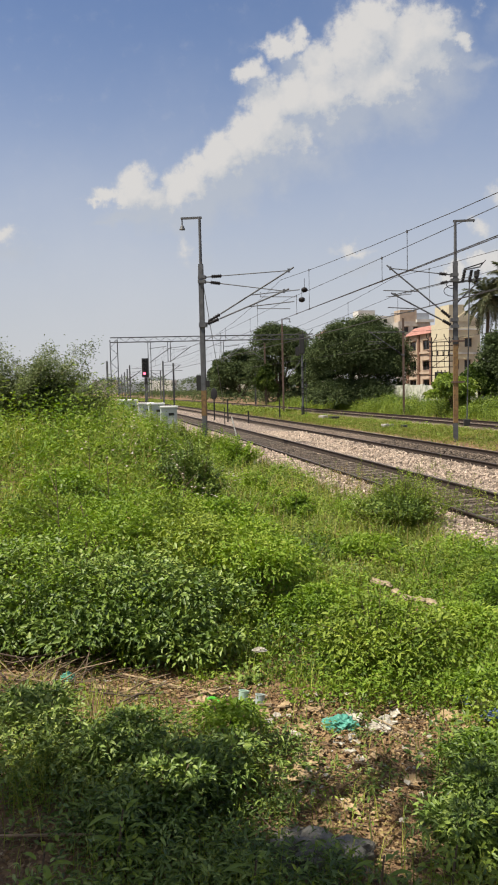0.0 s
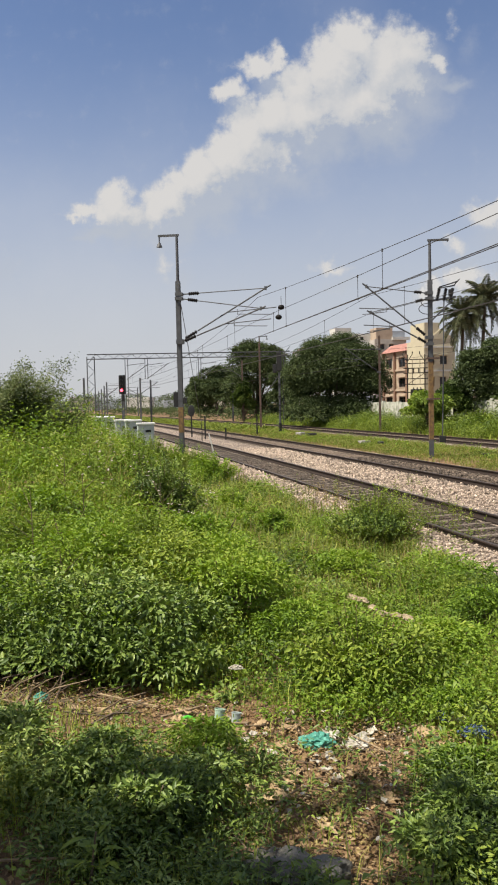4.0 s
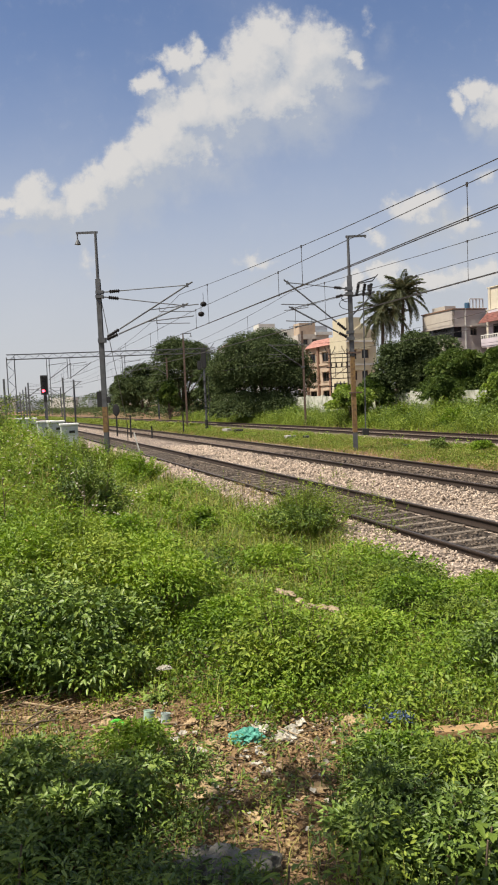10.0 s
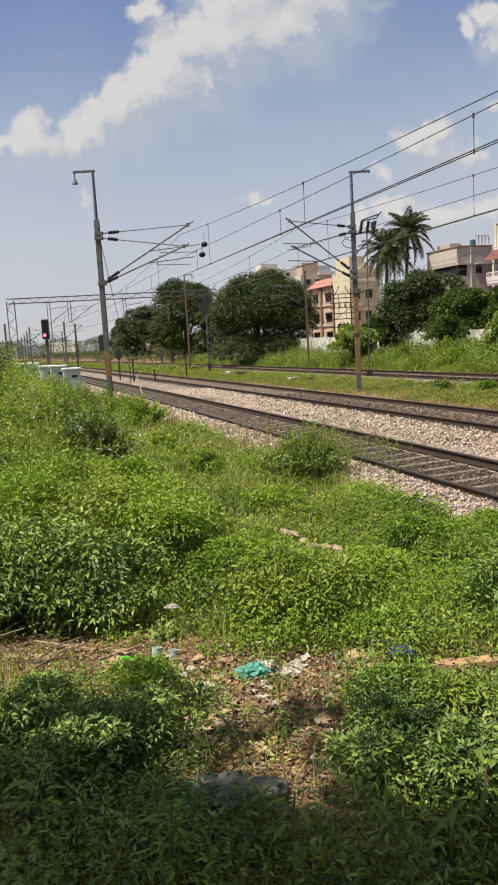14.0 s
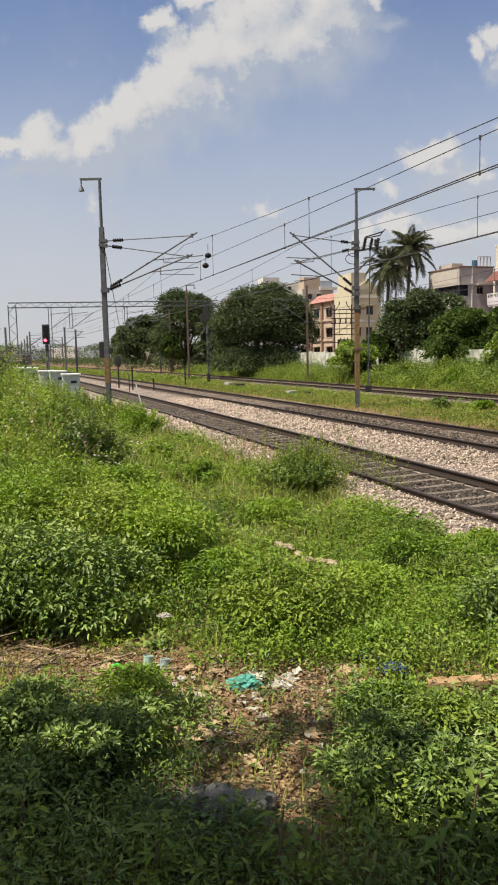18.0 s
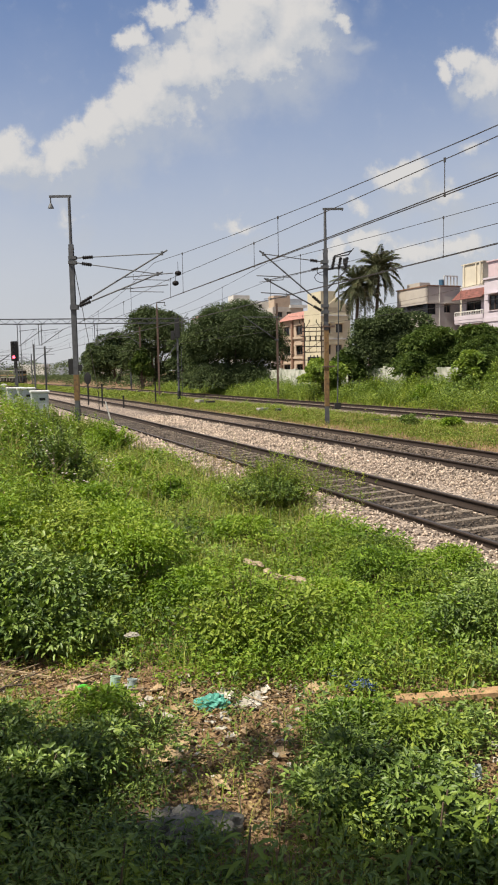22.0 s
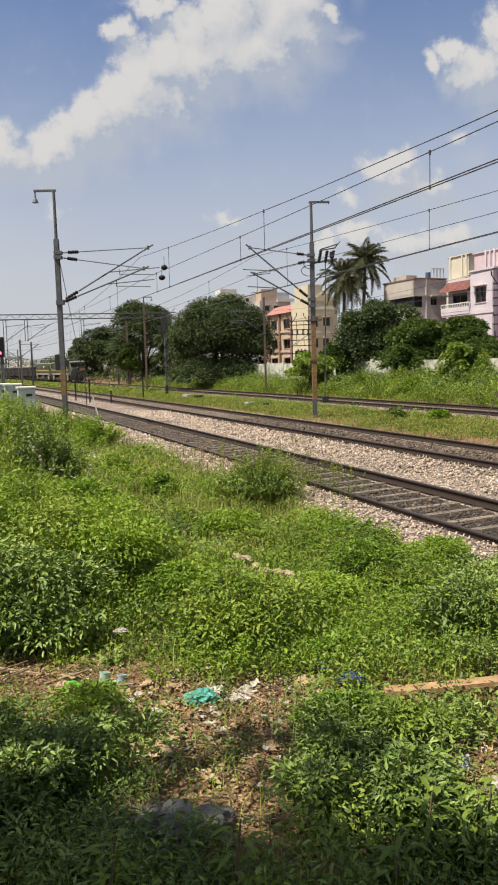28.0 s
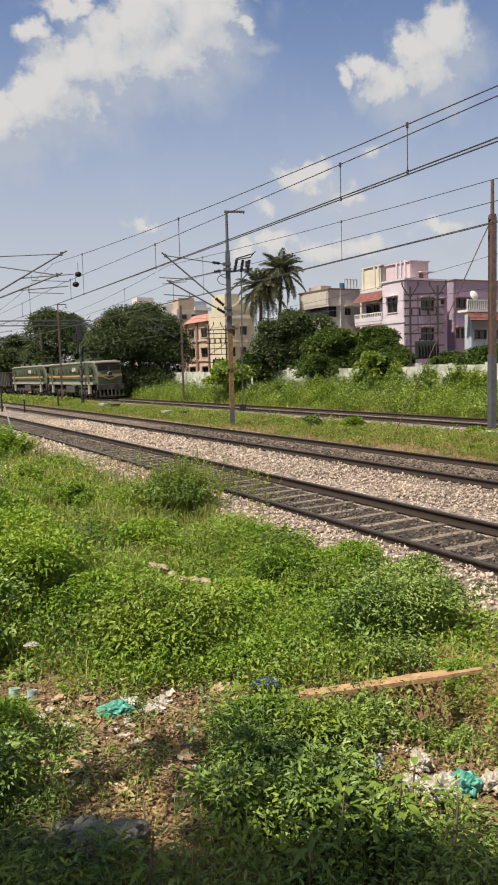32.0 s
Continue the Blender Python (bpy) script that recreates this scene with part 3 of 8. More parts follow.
def hook_bracket(t, h, d, drop=0.5, bell=True):
    part("top_arm", beam(bmesh.new(), (0.1 * -d, 0, h), (0.85 * d, 0, h + 0.0), 0.09, 0.09), "galv", t)
    bm = tubem((0.80 * d, 0, h), (0.80 * d, 0, h - drop * 0.6), 0.03)
    if bell:
        tube(bm, (0.80 * d, 0, h - drop), (0.80 * d, 0, h - drop * 0.6), 0.14, 0.05, 12)
    part("hanger", bm, "galv", t)


def mast_a():
    t = thing("catenary_mast", "grey steel catenary mast with twin bracket arms over the track", "catenary mast", "catenary masts", at=(-6.04, 34.5, 0.1))
    mast_parts(t, 10.12, 7.95, "galv", 0.28, (1.2, 2.35))
    hook_bracket(t, 10.1, -1)
    cantilever(t, 7.45, 5.35, 0.1, 0, (4.0, -0.55, 7.52))
    cantilever(t, 7.25, 5.28, 0.1, -0.12, (3.8, -0.85, 6.6))
    # signal telephone box and back stay
    part("stay_wire", tubem((0.1, 0.1, 7.0), (-2.0, 20.0, 1.0), 0.016), "galv", t)
    part("stay_anchor", tubem((-2.0, 20.0, -0.4), (-2.0, 20.0, 1.05), 0.03), "black", t)
    part("plate", boxm((-0.22, 0, 2.7), (0.22, 0.12, 0.7), 0, 0.02), "black", t, "black plate clipped to the mast")
    part("plate", boxm((0.2, -0.1, 2.65), (0.18, 0.1, 0.28), 0, 0.02), "black", t)
    return t


def mast_b():
    t = thing("catenary_mast", "steel catenary mast with ochre-painted foot and switch insulators", "catenary mast", "catenary masts", at=(5.35, 35.6, -0.12))
    mast_parts(t, 9.9, 8.0, "galv", 0.26, (0.85, 4.4))
    hook_bracket(t, 9.88, 1, 0.14, False)
    cantilever(t, 7.5, 5.5, -0.1, 0, (-2.85, 0.3, 7.95))
    cantilever(t, 7.25, 5.2, -0.1, -0.15, (-2.7, -0.1, 6.7))
    # isolator switch on the far side
    part("switch_arm", beam(bmesh.new(), (0, 0, 7.15), (1.15, 0, 7.3), 0.09, 0.09), "galv", t)
    part("switch_arm", beam(bmesh.new(), (0.1, 0, 6.3), (1.0, 0, 7.15), 0.06, 0.06), "galv", t)
    for i, x in enumerate((0.3, 0.6, 0.9)):
        insulator((x, 0, 7.15), (x + 0.12, 0, 7.7), 0.085, t, 8)
    part("switch_bar", beam(bmesh.new(), (0.35, 0, 7.7), (1.1, 0, 7.82), 0.05, 0.05), "galv", t)
    part("switch_blade", beam(bmesh.new(), (0.38, -0.1, 7.74), (1.2, -0.05, 7.98), 0.07, 0.05), "black", t, "dark switch blade")
    part("switch_horn", tubem((1.05, 0, 7.8), (1.32, 0, 8.1), 0.022), "black", t)
    part("switch_hinge", boxm((0.92, 0, 7.5), (0.2, 0.16, 0.3), 0, 0.04), "black", t)
    for z_, r_ in ((6.95, 0.3), (6.75, 0.42)):
        bm = bmesh.new()
        loop = [Vector((-0.1 - r_ * math.sin(k * 0.5236), -0.05, z_ + 0.3 - r_ * (1 - math.cos(k * 0.5236)) * 0.6)) for k in range(7)]
        for p, q in zip(loop, loop[1:]):
            tube(bm, p, q, 0.016, 0.016, 5)
        part("jumper_cable", bm, "wire", t)
    part("operating_rod", tubem((0.5, 0, 0.9), (0.62, 0, 7.2), 0.028), "galv", t)
    part("operating_box", boxm((0.5, 0, 0.85), (0.28, 0.22, 0.3), 0, 0.02), "black", t)
    for z in (2.7, 4.55):
        part("collar", boxm((0.1, 0, z), (0.55, 0.36, 0.07)), "rusty", t)
    return t


def mast_plain(label, at, h, thick, mat, arm=0, hook=0, w=0.26, ochre=None, arms=None):
    t = thing("catenary_mast", label, "catenary mast", "catenary masts", at=at)
    mast_parts(t, h, thick, mat, w, ochre)
    if hook:
        hook_bracket(t, h - 0.02, hook, 0.35)
    if arm:
        cantilever(t, 7.2, 5.2, 0.1 * arm, 0, (2.9 * arm, -0.2, 7.25))
    return t


mast_a()
mast_b()
mast_plain("rust-brown steel mast beside the far track", (-5.5, 79.8, 0.1), 9.5, 8.6, "rusty", 0, 1)
mast_plain("rust-brown steel mast behind the far track", (5.9, 68.7, -0.05), 8.4, 8.4, "rusty", -1, 0, 0.24)
mast_d = mast_plain("rust-stained steel mast with grey base and a stay wire", (13.83, 26.6, 0.1), 9.0, 7.7, "rusty", 0, 0, 0.28)
part("stay_wire", tubem((-0.1, 0, 7.5), (-3.2, 1.5, -0.1), 0.018), "rusty", mast_d)
part("foot_coat", boxm((0, 0, 1.35), (0.22, 0.3, 2.7)), "galv", mast_d, "grey-painted foot")

# wires


def rope(pts, r, seg=5):
    """One unbroken round wire through the points."""
    P = [Vector(p) for p in pts]
    bm = bmesh.new()
    rings = []
    for i, p in enumerate(P):
        d = (P[min(i + 1, len(P) - 1)] - P[max(i - 1, 0)]).normalized()
        s = d.cross(ZAX).normalized()
        u = s.cross(d)
        rings.append([bm.verts.new(p + (s * math.cos(6.2832 * k / seg) + u * math.sin(6.2832 * k / seg)) * r) for k in range(seg)])
    for a, b in zip(rings, rings[1:]):
        for k in range(seg):
            bm.faces.new((a[k], a[(k + 1) % seg], b[(k + 1) % seg], b[k]))
    bm.faces.new(rings[0])
    bm.faces.new(rings[-1][::-1])
    bmesh.ops.recalc_face_normals(bm, faces=bm.faces[:])
    return bm


def wire(label, pts, r=0.013):
    bm = rope(pts, r)
    return tagged(part("overhead_wire", bm, "wire"), label, "wire", "overhead wires")


def span_z(y, lo, hi, y0, y1):
    m, h = (y0 + y1) / 2, (y1 - y0) / 2
    return lo + (hi - lo) * ((y - m) / h) ** 2


def line_set(a, off0, off1, supports, cat_lo, cat_hi, con, name, drop0=11.7, step=9.0):
    """Catenary, contact wire and droppers over a track; off0, off1: side shift at the near end and at the first mast."""
    t = thing("overhead_line", name, "overhead line", "overhead lines")
    cat, contact = [], []
    ys = []
    for y0, y1 in zip(supports, supports[1:]):
        n = 14
        for i in range(n):
            y = y0 + (y1 - y0) * i / n
            ys.append((y, span_z(y, cat_lo, cat_hi, y0, y1)))
    for y, z in ys:
        f = (y - supports[0]) / (supports[1] - supports[0])
        o = off0 + (off1 - off0) * min(max(f, 0), 1)
        x = tx(a, y) + o
        g = float(rail_z(y))
        cat.append((x, y, z + g))
        contact.append((x, y, con + g))
    for nm, pts, r in (("catenary_wire", cat, 0.0095), ("contact_wire", contact, 0.012)):
        bm = rope(pts, r)
        part(nm, bm, "wire", t)
    cy_ = [p[1] for p in cat]
    y = drop0 - 3 * step
    while y < 95:
        pc, pk = [Vector([float(np.interp(y, cy_, [p[k] for p in w])) for k in range(3)]) for w in (cat, contact)]
        bm = tubem(pc, pk, 0.008, None, 4)
        tube(bm, pc - ZAX * 0.05, pc + ZAX * 0.03, 0.022)
        tube(bm, pk - ZAX * 0.03, pk + ZAX * 0.03, 0.02)
        part("dropper", bm, "wire", t)
        y += step
    return t


line_set(A1, 0.18, 0.25, [-40, 34, 84, 134], 6.02, 7.23, 5.5, "catenary and contact wires over the near track")
line_set(A1, 0.9, 0.6, [-40, 34, 84, 134], 6.22, 6.4, 5.62, "second pair of wires over the near track", 14.2, 9.3)
line_set(A2, 0.4, 0.5, [-38, 35.6, 84, 134], 6.4, 7.35, 5.68, "catenary and contact wires over the middle track", 22.4, 9.6)
line_set(A2, 0.45, 0.4, [-38, 35.6, 84, 134], 6.0, 6.5, 5.64, "second pair of wires over the middle track", 25.0, 9.9)
line_set(A3, 0.0, 0.0, [-24, 26.6, 68.7, 120], 6.2, 7.2, 5.6, "catenary and contact wires over the far track")

for p0, p1 in (((-1.35, 31.0, 6.22), (-1.35, 31.0, 6.52)), ((-1.46, 31.0, 5.83), (-1.46, 31.0, 6.13))):
    t = thing("line_insulator", "dark ball-shaped insulator strung in the wire", "insulator", "line insulators")
    bm = bmesh.new()
    bmesh.ops.create_uvsphere(bm, u_segments=14, v_segments=9, radius=0.115, matrix=Matrix.Translation(Vector(p0) + Vector((0.1, 0, 0.17))) @ Matrix.Diagonal((1.15, 1.0, 0.9, 1)))
    part("body", bm, "ins", t)
    part("hanger", tubem(Vector(p0) + Vector((0.1, 0, 0.26)), Vector(p0) + Vector((0.1, 0.0, 0.62)), 0.01), "galv", t)


def gantry():
    t = thing("portal_gantry", "grey lattice steel portal gantry spanning the tracks", "gantry", at=(0, 0, 0))
    L, R = Vector((-33.3, 113.2, 0.2)), Vector((-3.9, 117.9, 0.2))
    H = 10.0
    d = (R - L).normalized()
    side = Vector((-d.y, d.x, 0))
    for base in (L, R):
        bm = bmesh.new()
        for a in (-0.55, 0.55):
            beam(bm, base + d * a, base + d * a + ZAX * H, 0.12, 0.12)
        for i in range(9):
            z = i * H / 9
            s = 1 if i % 2 else -1
            beam(bm, base + d * 0.55 * s + ZAX * z, base - d * 0.55 * s + ZAX * (z + H / 9), 0.06, 0.06)
        part("leg", bm, "galv", t)
    bm = bmesh.new()
    span = (R - L).length
    for z in (H - 0.35, H + 0.35):
        for s in (-0.3, 0.3):
            beam(bm, L + side * s + ZAX * z - d * 0.5, R + side * s + ZAX * z + d * 0.5, 0.11, 0.11)
    n = 34
    for i in range(n):
        p, q = L + d * span * i / n, L + d * span * (i + 1) / n
        s = (0.35, -0.35) if i % 2 else (-0.35, 0.35)
        beam(bm, p + side * -0.3 + ZAX * (H + s[0]), q + side * -0.3 + ZAX * (H + s[1]), 0.06, 0.06)
    part("lattice_beam", bm, "galv", t)
    for f, h in ((0.28, 3.2), (0.55, 3.4), (0.18, 8.5)):
        p = L + d * span * f + side * -0.4
        bm = bmesh.new()
        for a in (-0.2, 0.2):
            beam(bm, p + d * a + ZAX * (H - 0.3), p + d * a + ZAX * (H - 0.3 - h), 0.09, 0.09)
        beam(bm, p - d * 0.7 + ZAX * (H - 0.4), p + d * 0.7 + ZAX * (H - 0.4), 0.16, 0.16)
        part("drop_post", bm, "galv", t)
        part("arm", tubem(p + ZAX * (H - 0.3 - min(h, 3.2)), p + d * 3.3 + ZAX * (H - 1.2), 0.05), "galv", t)
        part("arm", tubem(p + ZAX * (H - 1.4), p + d * 2.6 + ZAX * (H - 1.1), 0.04), "galv", t)


gantry()

# ---- leaves ----
RNG = np.random.default_rng(7)


def leaf_geo(P, az, pitch, L, W, roll=None, fold=0.18, droop=0.2):
    n = len(P)
    ca, sa, cp, sp = np.cos(az), np.sin(az), np.cos(pitch), np.sin(pitch)
    d = np.stack([ca * cp, sa * cp, sp], 1)
    s = np.stack([-sa, ca, np.zeros(n)], 1)
    up = np.cross(d, s)
    if roll is not None:
        s, up = s * np.cos(roll)[:, None] + up * np.sin(roll)[:, None], up * np.cos(roll)[:, None] - s * np.sin(roll)[:, None]
    L, W = np.asarray(L)[:, None], np.asarray(W)[:, None]
    mid = P + d * L * 0.42
    tip = P + d * L
    tip[:, 2] -= droop * L[:, 0]
    V = np.stack([P, mid + s * W * 0.5 + up * W * fold, tip, mid - s * W * 0.5 + up * W * fold], 1).reshape(-1, 3)
    b = np.arange(n)[:, None] * 4
    F = np.concatenate([b + [0, 1, 2], b + [0, 2, 3]], 1).reshape(-1, 3)
    return V, F


def leaf_fine(P, az, pitch, L, W, roll=None, fold=0.2, droop=0.25):
    """A rounder leaf for plants close by: four faces, bent along its length."""
    n = len(P)
    ca, sa, cp, sp = np.cos(az), np.sin(az), np.cos(pitch), np.sin(pitch)
    d = np.stack([ca * cp, sa * cp, sp], 1)
    s = np.stack([-sa, ca, np.zeros(n)], 1)
    up = np.cross(d, s)
    if roll is not None:
        s, up = s * np.cos(roll)[:, None] + up * np.sin(roll)[:, None], up * np.cos(roll)[:, None] - s * np.sin(roll)[:, None]
    L, W = np.asarray(L)[:, None], np.asarray(W)[:, None]
    z = np.array([0, 0, 1.0])

    def at(f, side, w):
        return P + d * L * f - z * droop * L * f * f + s * W * 0.5 * side * w + up * W * fold * w

    V = np.stack([P, at(0.28, 1, 0.9), at(0.66, 1, 0.78), at(1.0, 0, 0), at(0.66, -1, 0.78), at(0.28, -1, 0.9)], 1).reshape(-1, 3)
    b = np.arange(n)[:, None] * 6
    F = np.concatenate([b + [0, 1, 2], b + [0, 2, 3], b + [0, 3, 4], b + [0, 4, 5]], 1).reshape(-1, 3)
    return V, F


def blade_geo(P, az, lean, H, W):
    n = len(P)
    s = np.stack([-np.sin(az), np.cos(az), np.zeros(n)], 1) * (W / 2)[:, None]
    d = np.stack([np.cos(az), np.sin(az), np.zeros(n)], 1)
    mid = P + d * (lean * H * 0.3)[:, None]
    mid[:, 2] += H * 0.6
    tip = P + d * (lean * H)[:, None]
    tip[:, 2] += H * (1 - 0.25 * lean)
    V = np.stack([P - s, P + s, mid + s * 0.7, mid - s * 0.7, tip], 1).reshape(-1, 3)
    b = np.arange(n)[:, None] * 5
    F = np.concatenate([b + [0, 1, 2], b + [0, 2, 3], b + [3, 2, 4]], 1).reshape(-1, 3)
    return V, F


def merge(*geos):
    V, F, o = [], [], 0
    for v, f in geos:
        V.append(v)
        F.append(f + o)
        o += len(v)
    return np.concatenate(V), np.concatenate(F)


def dome_leaves(x, y, z, R, H, n, L, jitter=0.7, up=0.35, wide=0.5, shell=0.45, fine=False):
    """Leaves of plants at x, y, z with radius R and height H, n leaves each; arrays."""
    n = np.asarray(n, int)
    i = np.repeat(np.arange(len(x)), n)
    m = len(i)
    az = RNG.uniform(0, 2 * np.pi, m)
    cz = RNG.uniform(0.0, 1.0, m)
    rad = RNG.uniform(0, 1, m) ** shell
    rr = np.sqrt(1 - (cz * 0.95) ** 2) * rad
    P = np.stack([x[i] + np.cos(az) * rr * R[i], y[i] + np.sin(az) * rr * R[i], z[i] + H[i] * (0.06 + 0.94 * cz * (0.4 + 0.6 * rad))], 1)
    a2 = az + RNG.normal(0, jitter, m)
    pitch = up + RNG.normal(0, 0.4, m)
    Ls = np.asarray(L)[i] * RNG.uniform(0.55, 1.25, m)
    return (leaf_fine if fine else leaf_geo)(P, a2, pitch, Ls, Ls * wide * RNG.uniform(0.75, 1.2, m), RNG.normal(0, 0.45, m))


def stems_geo(x, y, z, H, R, n, w):
    i = np.repeat(np.arange(len(x)), n)
    m = len(i)
    az = RNG.uniform(0, 2 * np.pi, m)
    P = np.stack([x[i] + RNG.normal(0, 0.02, m), y[i] + RNG.normal(0, 0.02, m), z[i]], 1)
    return blade_geo(P, az, R[i] / np.maximum(H[i], 0.05) * RNG.uniform(0.2, 0.9, m), H[i] * RNG.uniform(0.7, 1.05, m), np.full(m, w))


def crown(name, clumps, n, size, mat, parent, wide=0.55, inner=0.72, fine=False):
    """A crown of many leaves spread over lumpy clumps (x, y, z, rx, ry, rz)."""
    c = np.array(clumps, float)
    wgt = (c[:, 3] * c[:, 4] + c[:, 3] * c[:, 5]) ** 1.0
    i = RNG.choice(len(c), n, p=wgt / wgt.sum())
    d = RNG.normal(0, 1, (n, 3))
    d /= np.linalg.norm(d, axis=1)[:, None]
    d[:, 2] = np.where(d[:, 2] < -0.55, -d[:, 2], d[:, 2])
    r = RNG.uniform(inner, 1.06, n)
    r = np.where(RNG.uniform(0, 1, n) < 0.07, r * 1.13, r)
    P = c[i, :3] + d * c[i, 3:6] * r[:, None]
    az = np.arctan2(d[:, 1], d[:, 0]) + RNG.normal(0, 0.8, n)
    pitch = np.arcsin(np.clip(d[:, 2], -1, 1)) * 0.5 + RNG.normal(0, 0.45, n)
    L = size * RNG.uniform(0.6, 1.35, n)
    V, F = (leaf_fine if fine else leaf_geo)(P, az, pitch, L, L * wide, RNG.normal(0, 0.6, n))
    return np_mesh(name, V, F, mat, parent)


def limbs(name, base, tops, r, mat, parent, seg=6):
    bm = bmesh.new()
    base = Vector(base)
    for tp in tops:
        tp = Vector(tp)
        m = base.lerp(tp, 0.5) + Vector((0, 0, 0.06 * (tp - base).length))
        tube(bm, base, m, r, r * 0.65, seg)
        tube(bm, m, tp, r * 0.65, r * 0.25, seg)
    return part(name, bm, mat, parent)


def lumpy(cx, cy, cz, rx, ry, rz, k, rng, small=0.42):
    """Clumps spread over an ellipsoid, so that the outline is uneven."""
    out = [(cx, cy, cz, rx * 0.68, ry * 0.68, rz * 0.68)]
    for _ in range(k):
        a, e = rng.uniform(0, 6.283), rng.uniform(-0.5, 1.35)
        s = rng.uniform(small * 0.35, small * 1.1)
        o = rng.uniform(0.86, 1.17) - s * 0.75
        out.append((cx + rx * o * math.cos(a) * math.cos(e), cy + ry * o * math.sin(a) * math.cos(e), cz + rz * o * math.sin(e), rx * s * 1.15, ry * s * 1.15, rz * s * 0.85))
    return out


def tree(label, x, y, z0, w, h, trunk_h, n, size, mat="tree", seed=1, k=16, extra=()):
    t = thing("tree", label, "tree", "trees")
    rng = random.Random(seed)
    cz = z0 + trunk_h + (h - trunk_h) / 2
    cl = lumpy(x, y, cz, w / 2, w / 2, (h - trunk_h) / 2, k * 2, rng)
    cl += [(x + a, y + b, z0 + c, r1, r1, r2) for a, b, c, r1, r2 in extra]
    part("trunk", tubem((x, y, z0 - 0.2), (x, y, z0 + trunk_h + 1.0), 0.035 * h, 0.022 * h, 9), "bark", t)
    limbs("limb", (x, y, z0 + trunk_h * 0.8), [(c[0], c[1], c[2]) for c in cl[1:9]], 0.014 * h, "bark", t)
    crown("inner_leaves", [(a, b, c, p * 0.7, q * 0.7, r * 0.7) for a, b, c, p, q, r in cl], n // 6, size * 2.3, mat, t, 0.7, 0.5)
    crown("crown", cl, n, size, mat, t)
    return t


tree("broad dense dark green tree beside the railway", 2.3, 86.0, 0.3, 10.4, 9.3, 1.0, 90000, 0.19, seed=4, k=30,
     extra=((-2.5, -3.6, 1.0, 2.6, 1.3), (2.2, -3.6, 1.0, 2.8, 1.3), (-4.6, -1.5, 1.1, 1.5, 1.2), (4.7, -1.5, 1.0, 1.5, 1.2), (-3.4, -0.5, 2.6, 1.9, 1.8), (3.6, 0, 2.6, 2.0, 1.9), (0, -1, 1.8, 3.5, 1.6), (-4.4, 0, 1.6, 1.3, 1.2), (4.4, 0, 1.5, 1.3, 1.2), (1.5, -3, 1.6, 2.6, 1.4), (-2.2, -3, 1.6, 2.4, 1.4)))
tree("tall dark tree among trackside trees", -9.2, 124.0, 0.0, 10.0, 12.6, 1.2, 44000, 0.24, seed=6, k=22, extra=((-2.4, 0, 3.0, 2.4, 2.2), (2.0, 0, 2.2, 2.6, 2.1)))
tree("rounded dark green tree with low branches", -19.0, 155.0, 0.0, 10.5, 10.3, 0.5, 16000, 0.36, seed=9, k=16, extra=((-3.2, 0, 2.0, 2.3, 1.8),))
tree("low dark tree at the end of the tree row", -27.2, 185.0, 0.0, 8.6, 9.0, 0.3, 9000, 0.4, seed=12, k=12)
tree("dark green tree behind the signal", -3.6, 104.0, 0.4, 5.0, 6.8, 0.4, 11000, 0.32, seed=13, k=12)
tree("light green young tree by the track", -10.7, 118.0, 0.0, 3.1, 5.8, 0.6, 6000, 0.22, "green", 15, 9)
tree("bushy dark tree in front of the grey house", 15.6, 66.0, 0.6, 4.8, 6.9, 0.8, 26000, 0.2, "tree", 21, 14, extra=((1.9, -1, 5.4, 1.5, 1.1), (2.6, -1, 3.6, 1.3, 1.1), (-2.2, -1, 3.2, 1.4, 1.2), (-1.6, 0, 5.2, 1.1, 0.9), (1.2, -1, 1.9, 1.8, 1.2), (-1.0, -1, 1.7, 1.6, 1.3), (-2.3, -0.4, 5.0, 1.4, 1.2), (-2.9, -0.6, 3.6, 1.3, 1.2)))
tree("dense green tree by the boundary wall", 17.7, 60.5, 0.9, 5.0, 4.5, 0.4, 20000, 0.2, "green", 22, 18, extra=((2.2, 0, 2.0, 1.6, 1.2), (-2.2, -1, 1.5, 1.6, 1.2)))
tree("green tree in front of the lilac house", 20.6, 58.8, 0.9, 4.4, 4.4, 0.4, 16000, 0.2, "green", 23, 15)
tree("small green bush at the boundary wall", 15.3, 56.6, 0.9, 2.4, 2.6, 0.1, 6000, 0.16, "green", 24, 9)
tree("yellow-green bush spilling over the wall", 23.4, 51.2, 0.9, 2.6, 2.6, 0.2, 8000, 0.13, "green", 25, 10)
tree("leafy bush growing at the wall foot", 19.2, 52.6, 0.8, 2.6, 2.5, 0.1, 7000, 0.15, "green", 30, 10)
tree("tall leafy weed clump before the wall", 17.8, 52.0, 0.7, 2.2, 2.7, 0.1, 6000, 0.15, "blue", 31, 9)
tree("pale green shrub beside the mast", 9.0, 62.0, 0.6, 3.4, 2.6, 0.1, 7000, 0.17, "blue", 26, 10)
tree("leafy green shrub before the yellow building", 11.9, 66.0, 0.6, 3.0, 3.4, 0.2, 9000, 0.19, "green", 27, 11)
tree("yellow-green shrub at the far end of the wall", 10.4, 70.0, 0.6, 2.6, 2.6, 0.2, 6000, 0.15, "blue", 28, 9)
tree("dark hedge below the red-tiled house", 27.6, 53.0, 0.8, 5.0, 2.9, 0.1, 10000, 0.19, "green", 29, 12)
tree("creeper-covered shrub under the transformer", 20.9, 55.6, 0.8, 2.8, 3.0, 0.2, 8000, 0.14, "green", 32, 9)


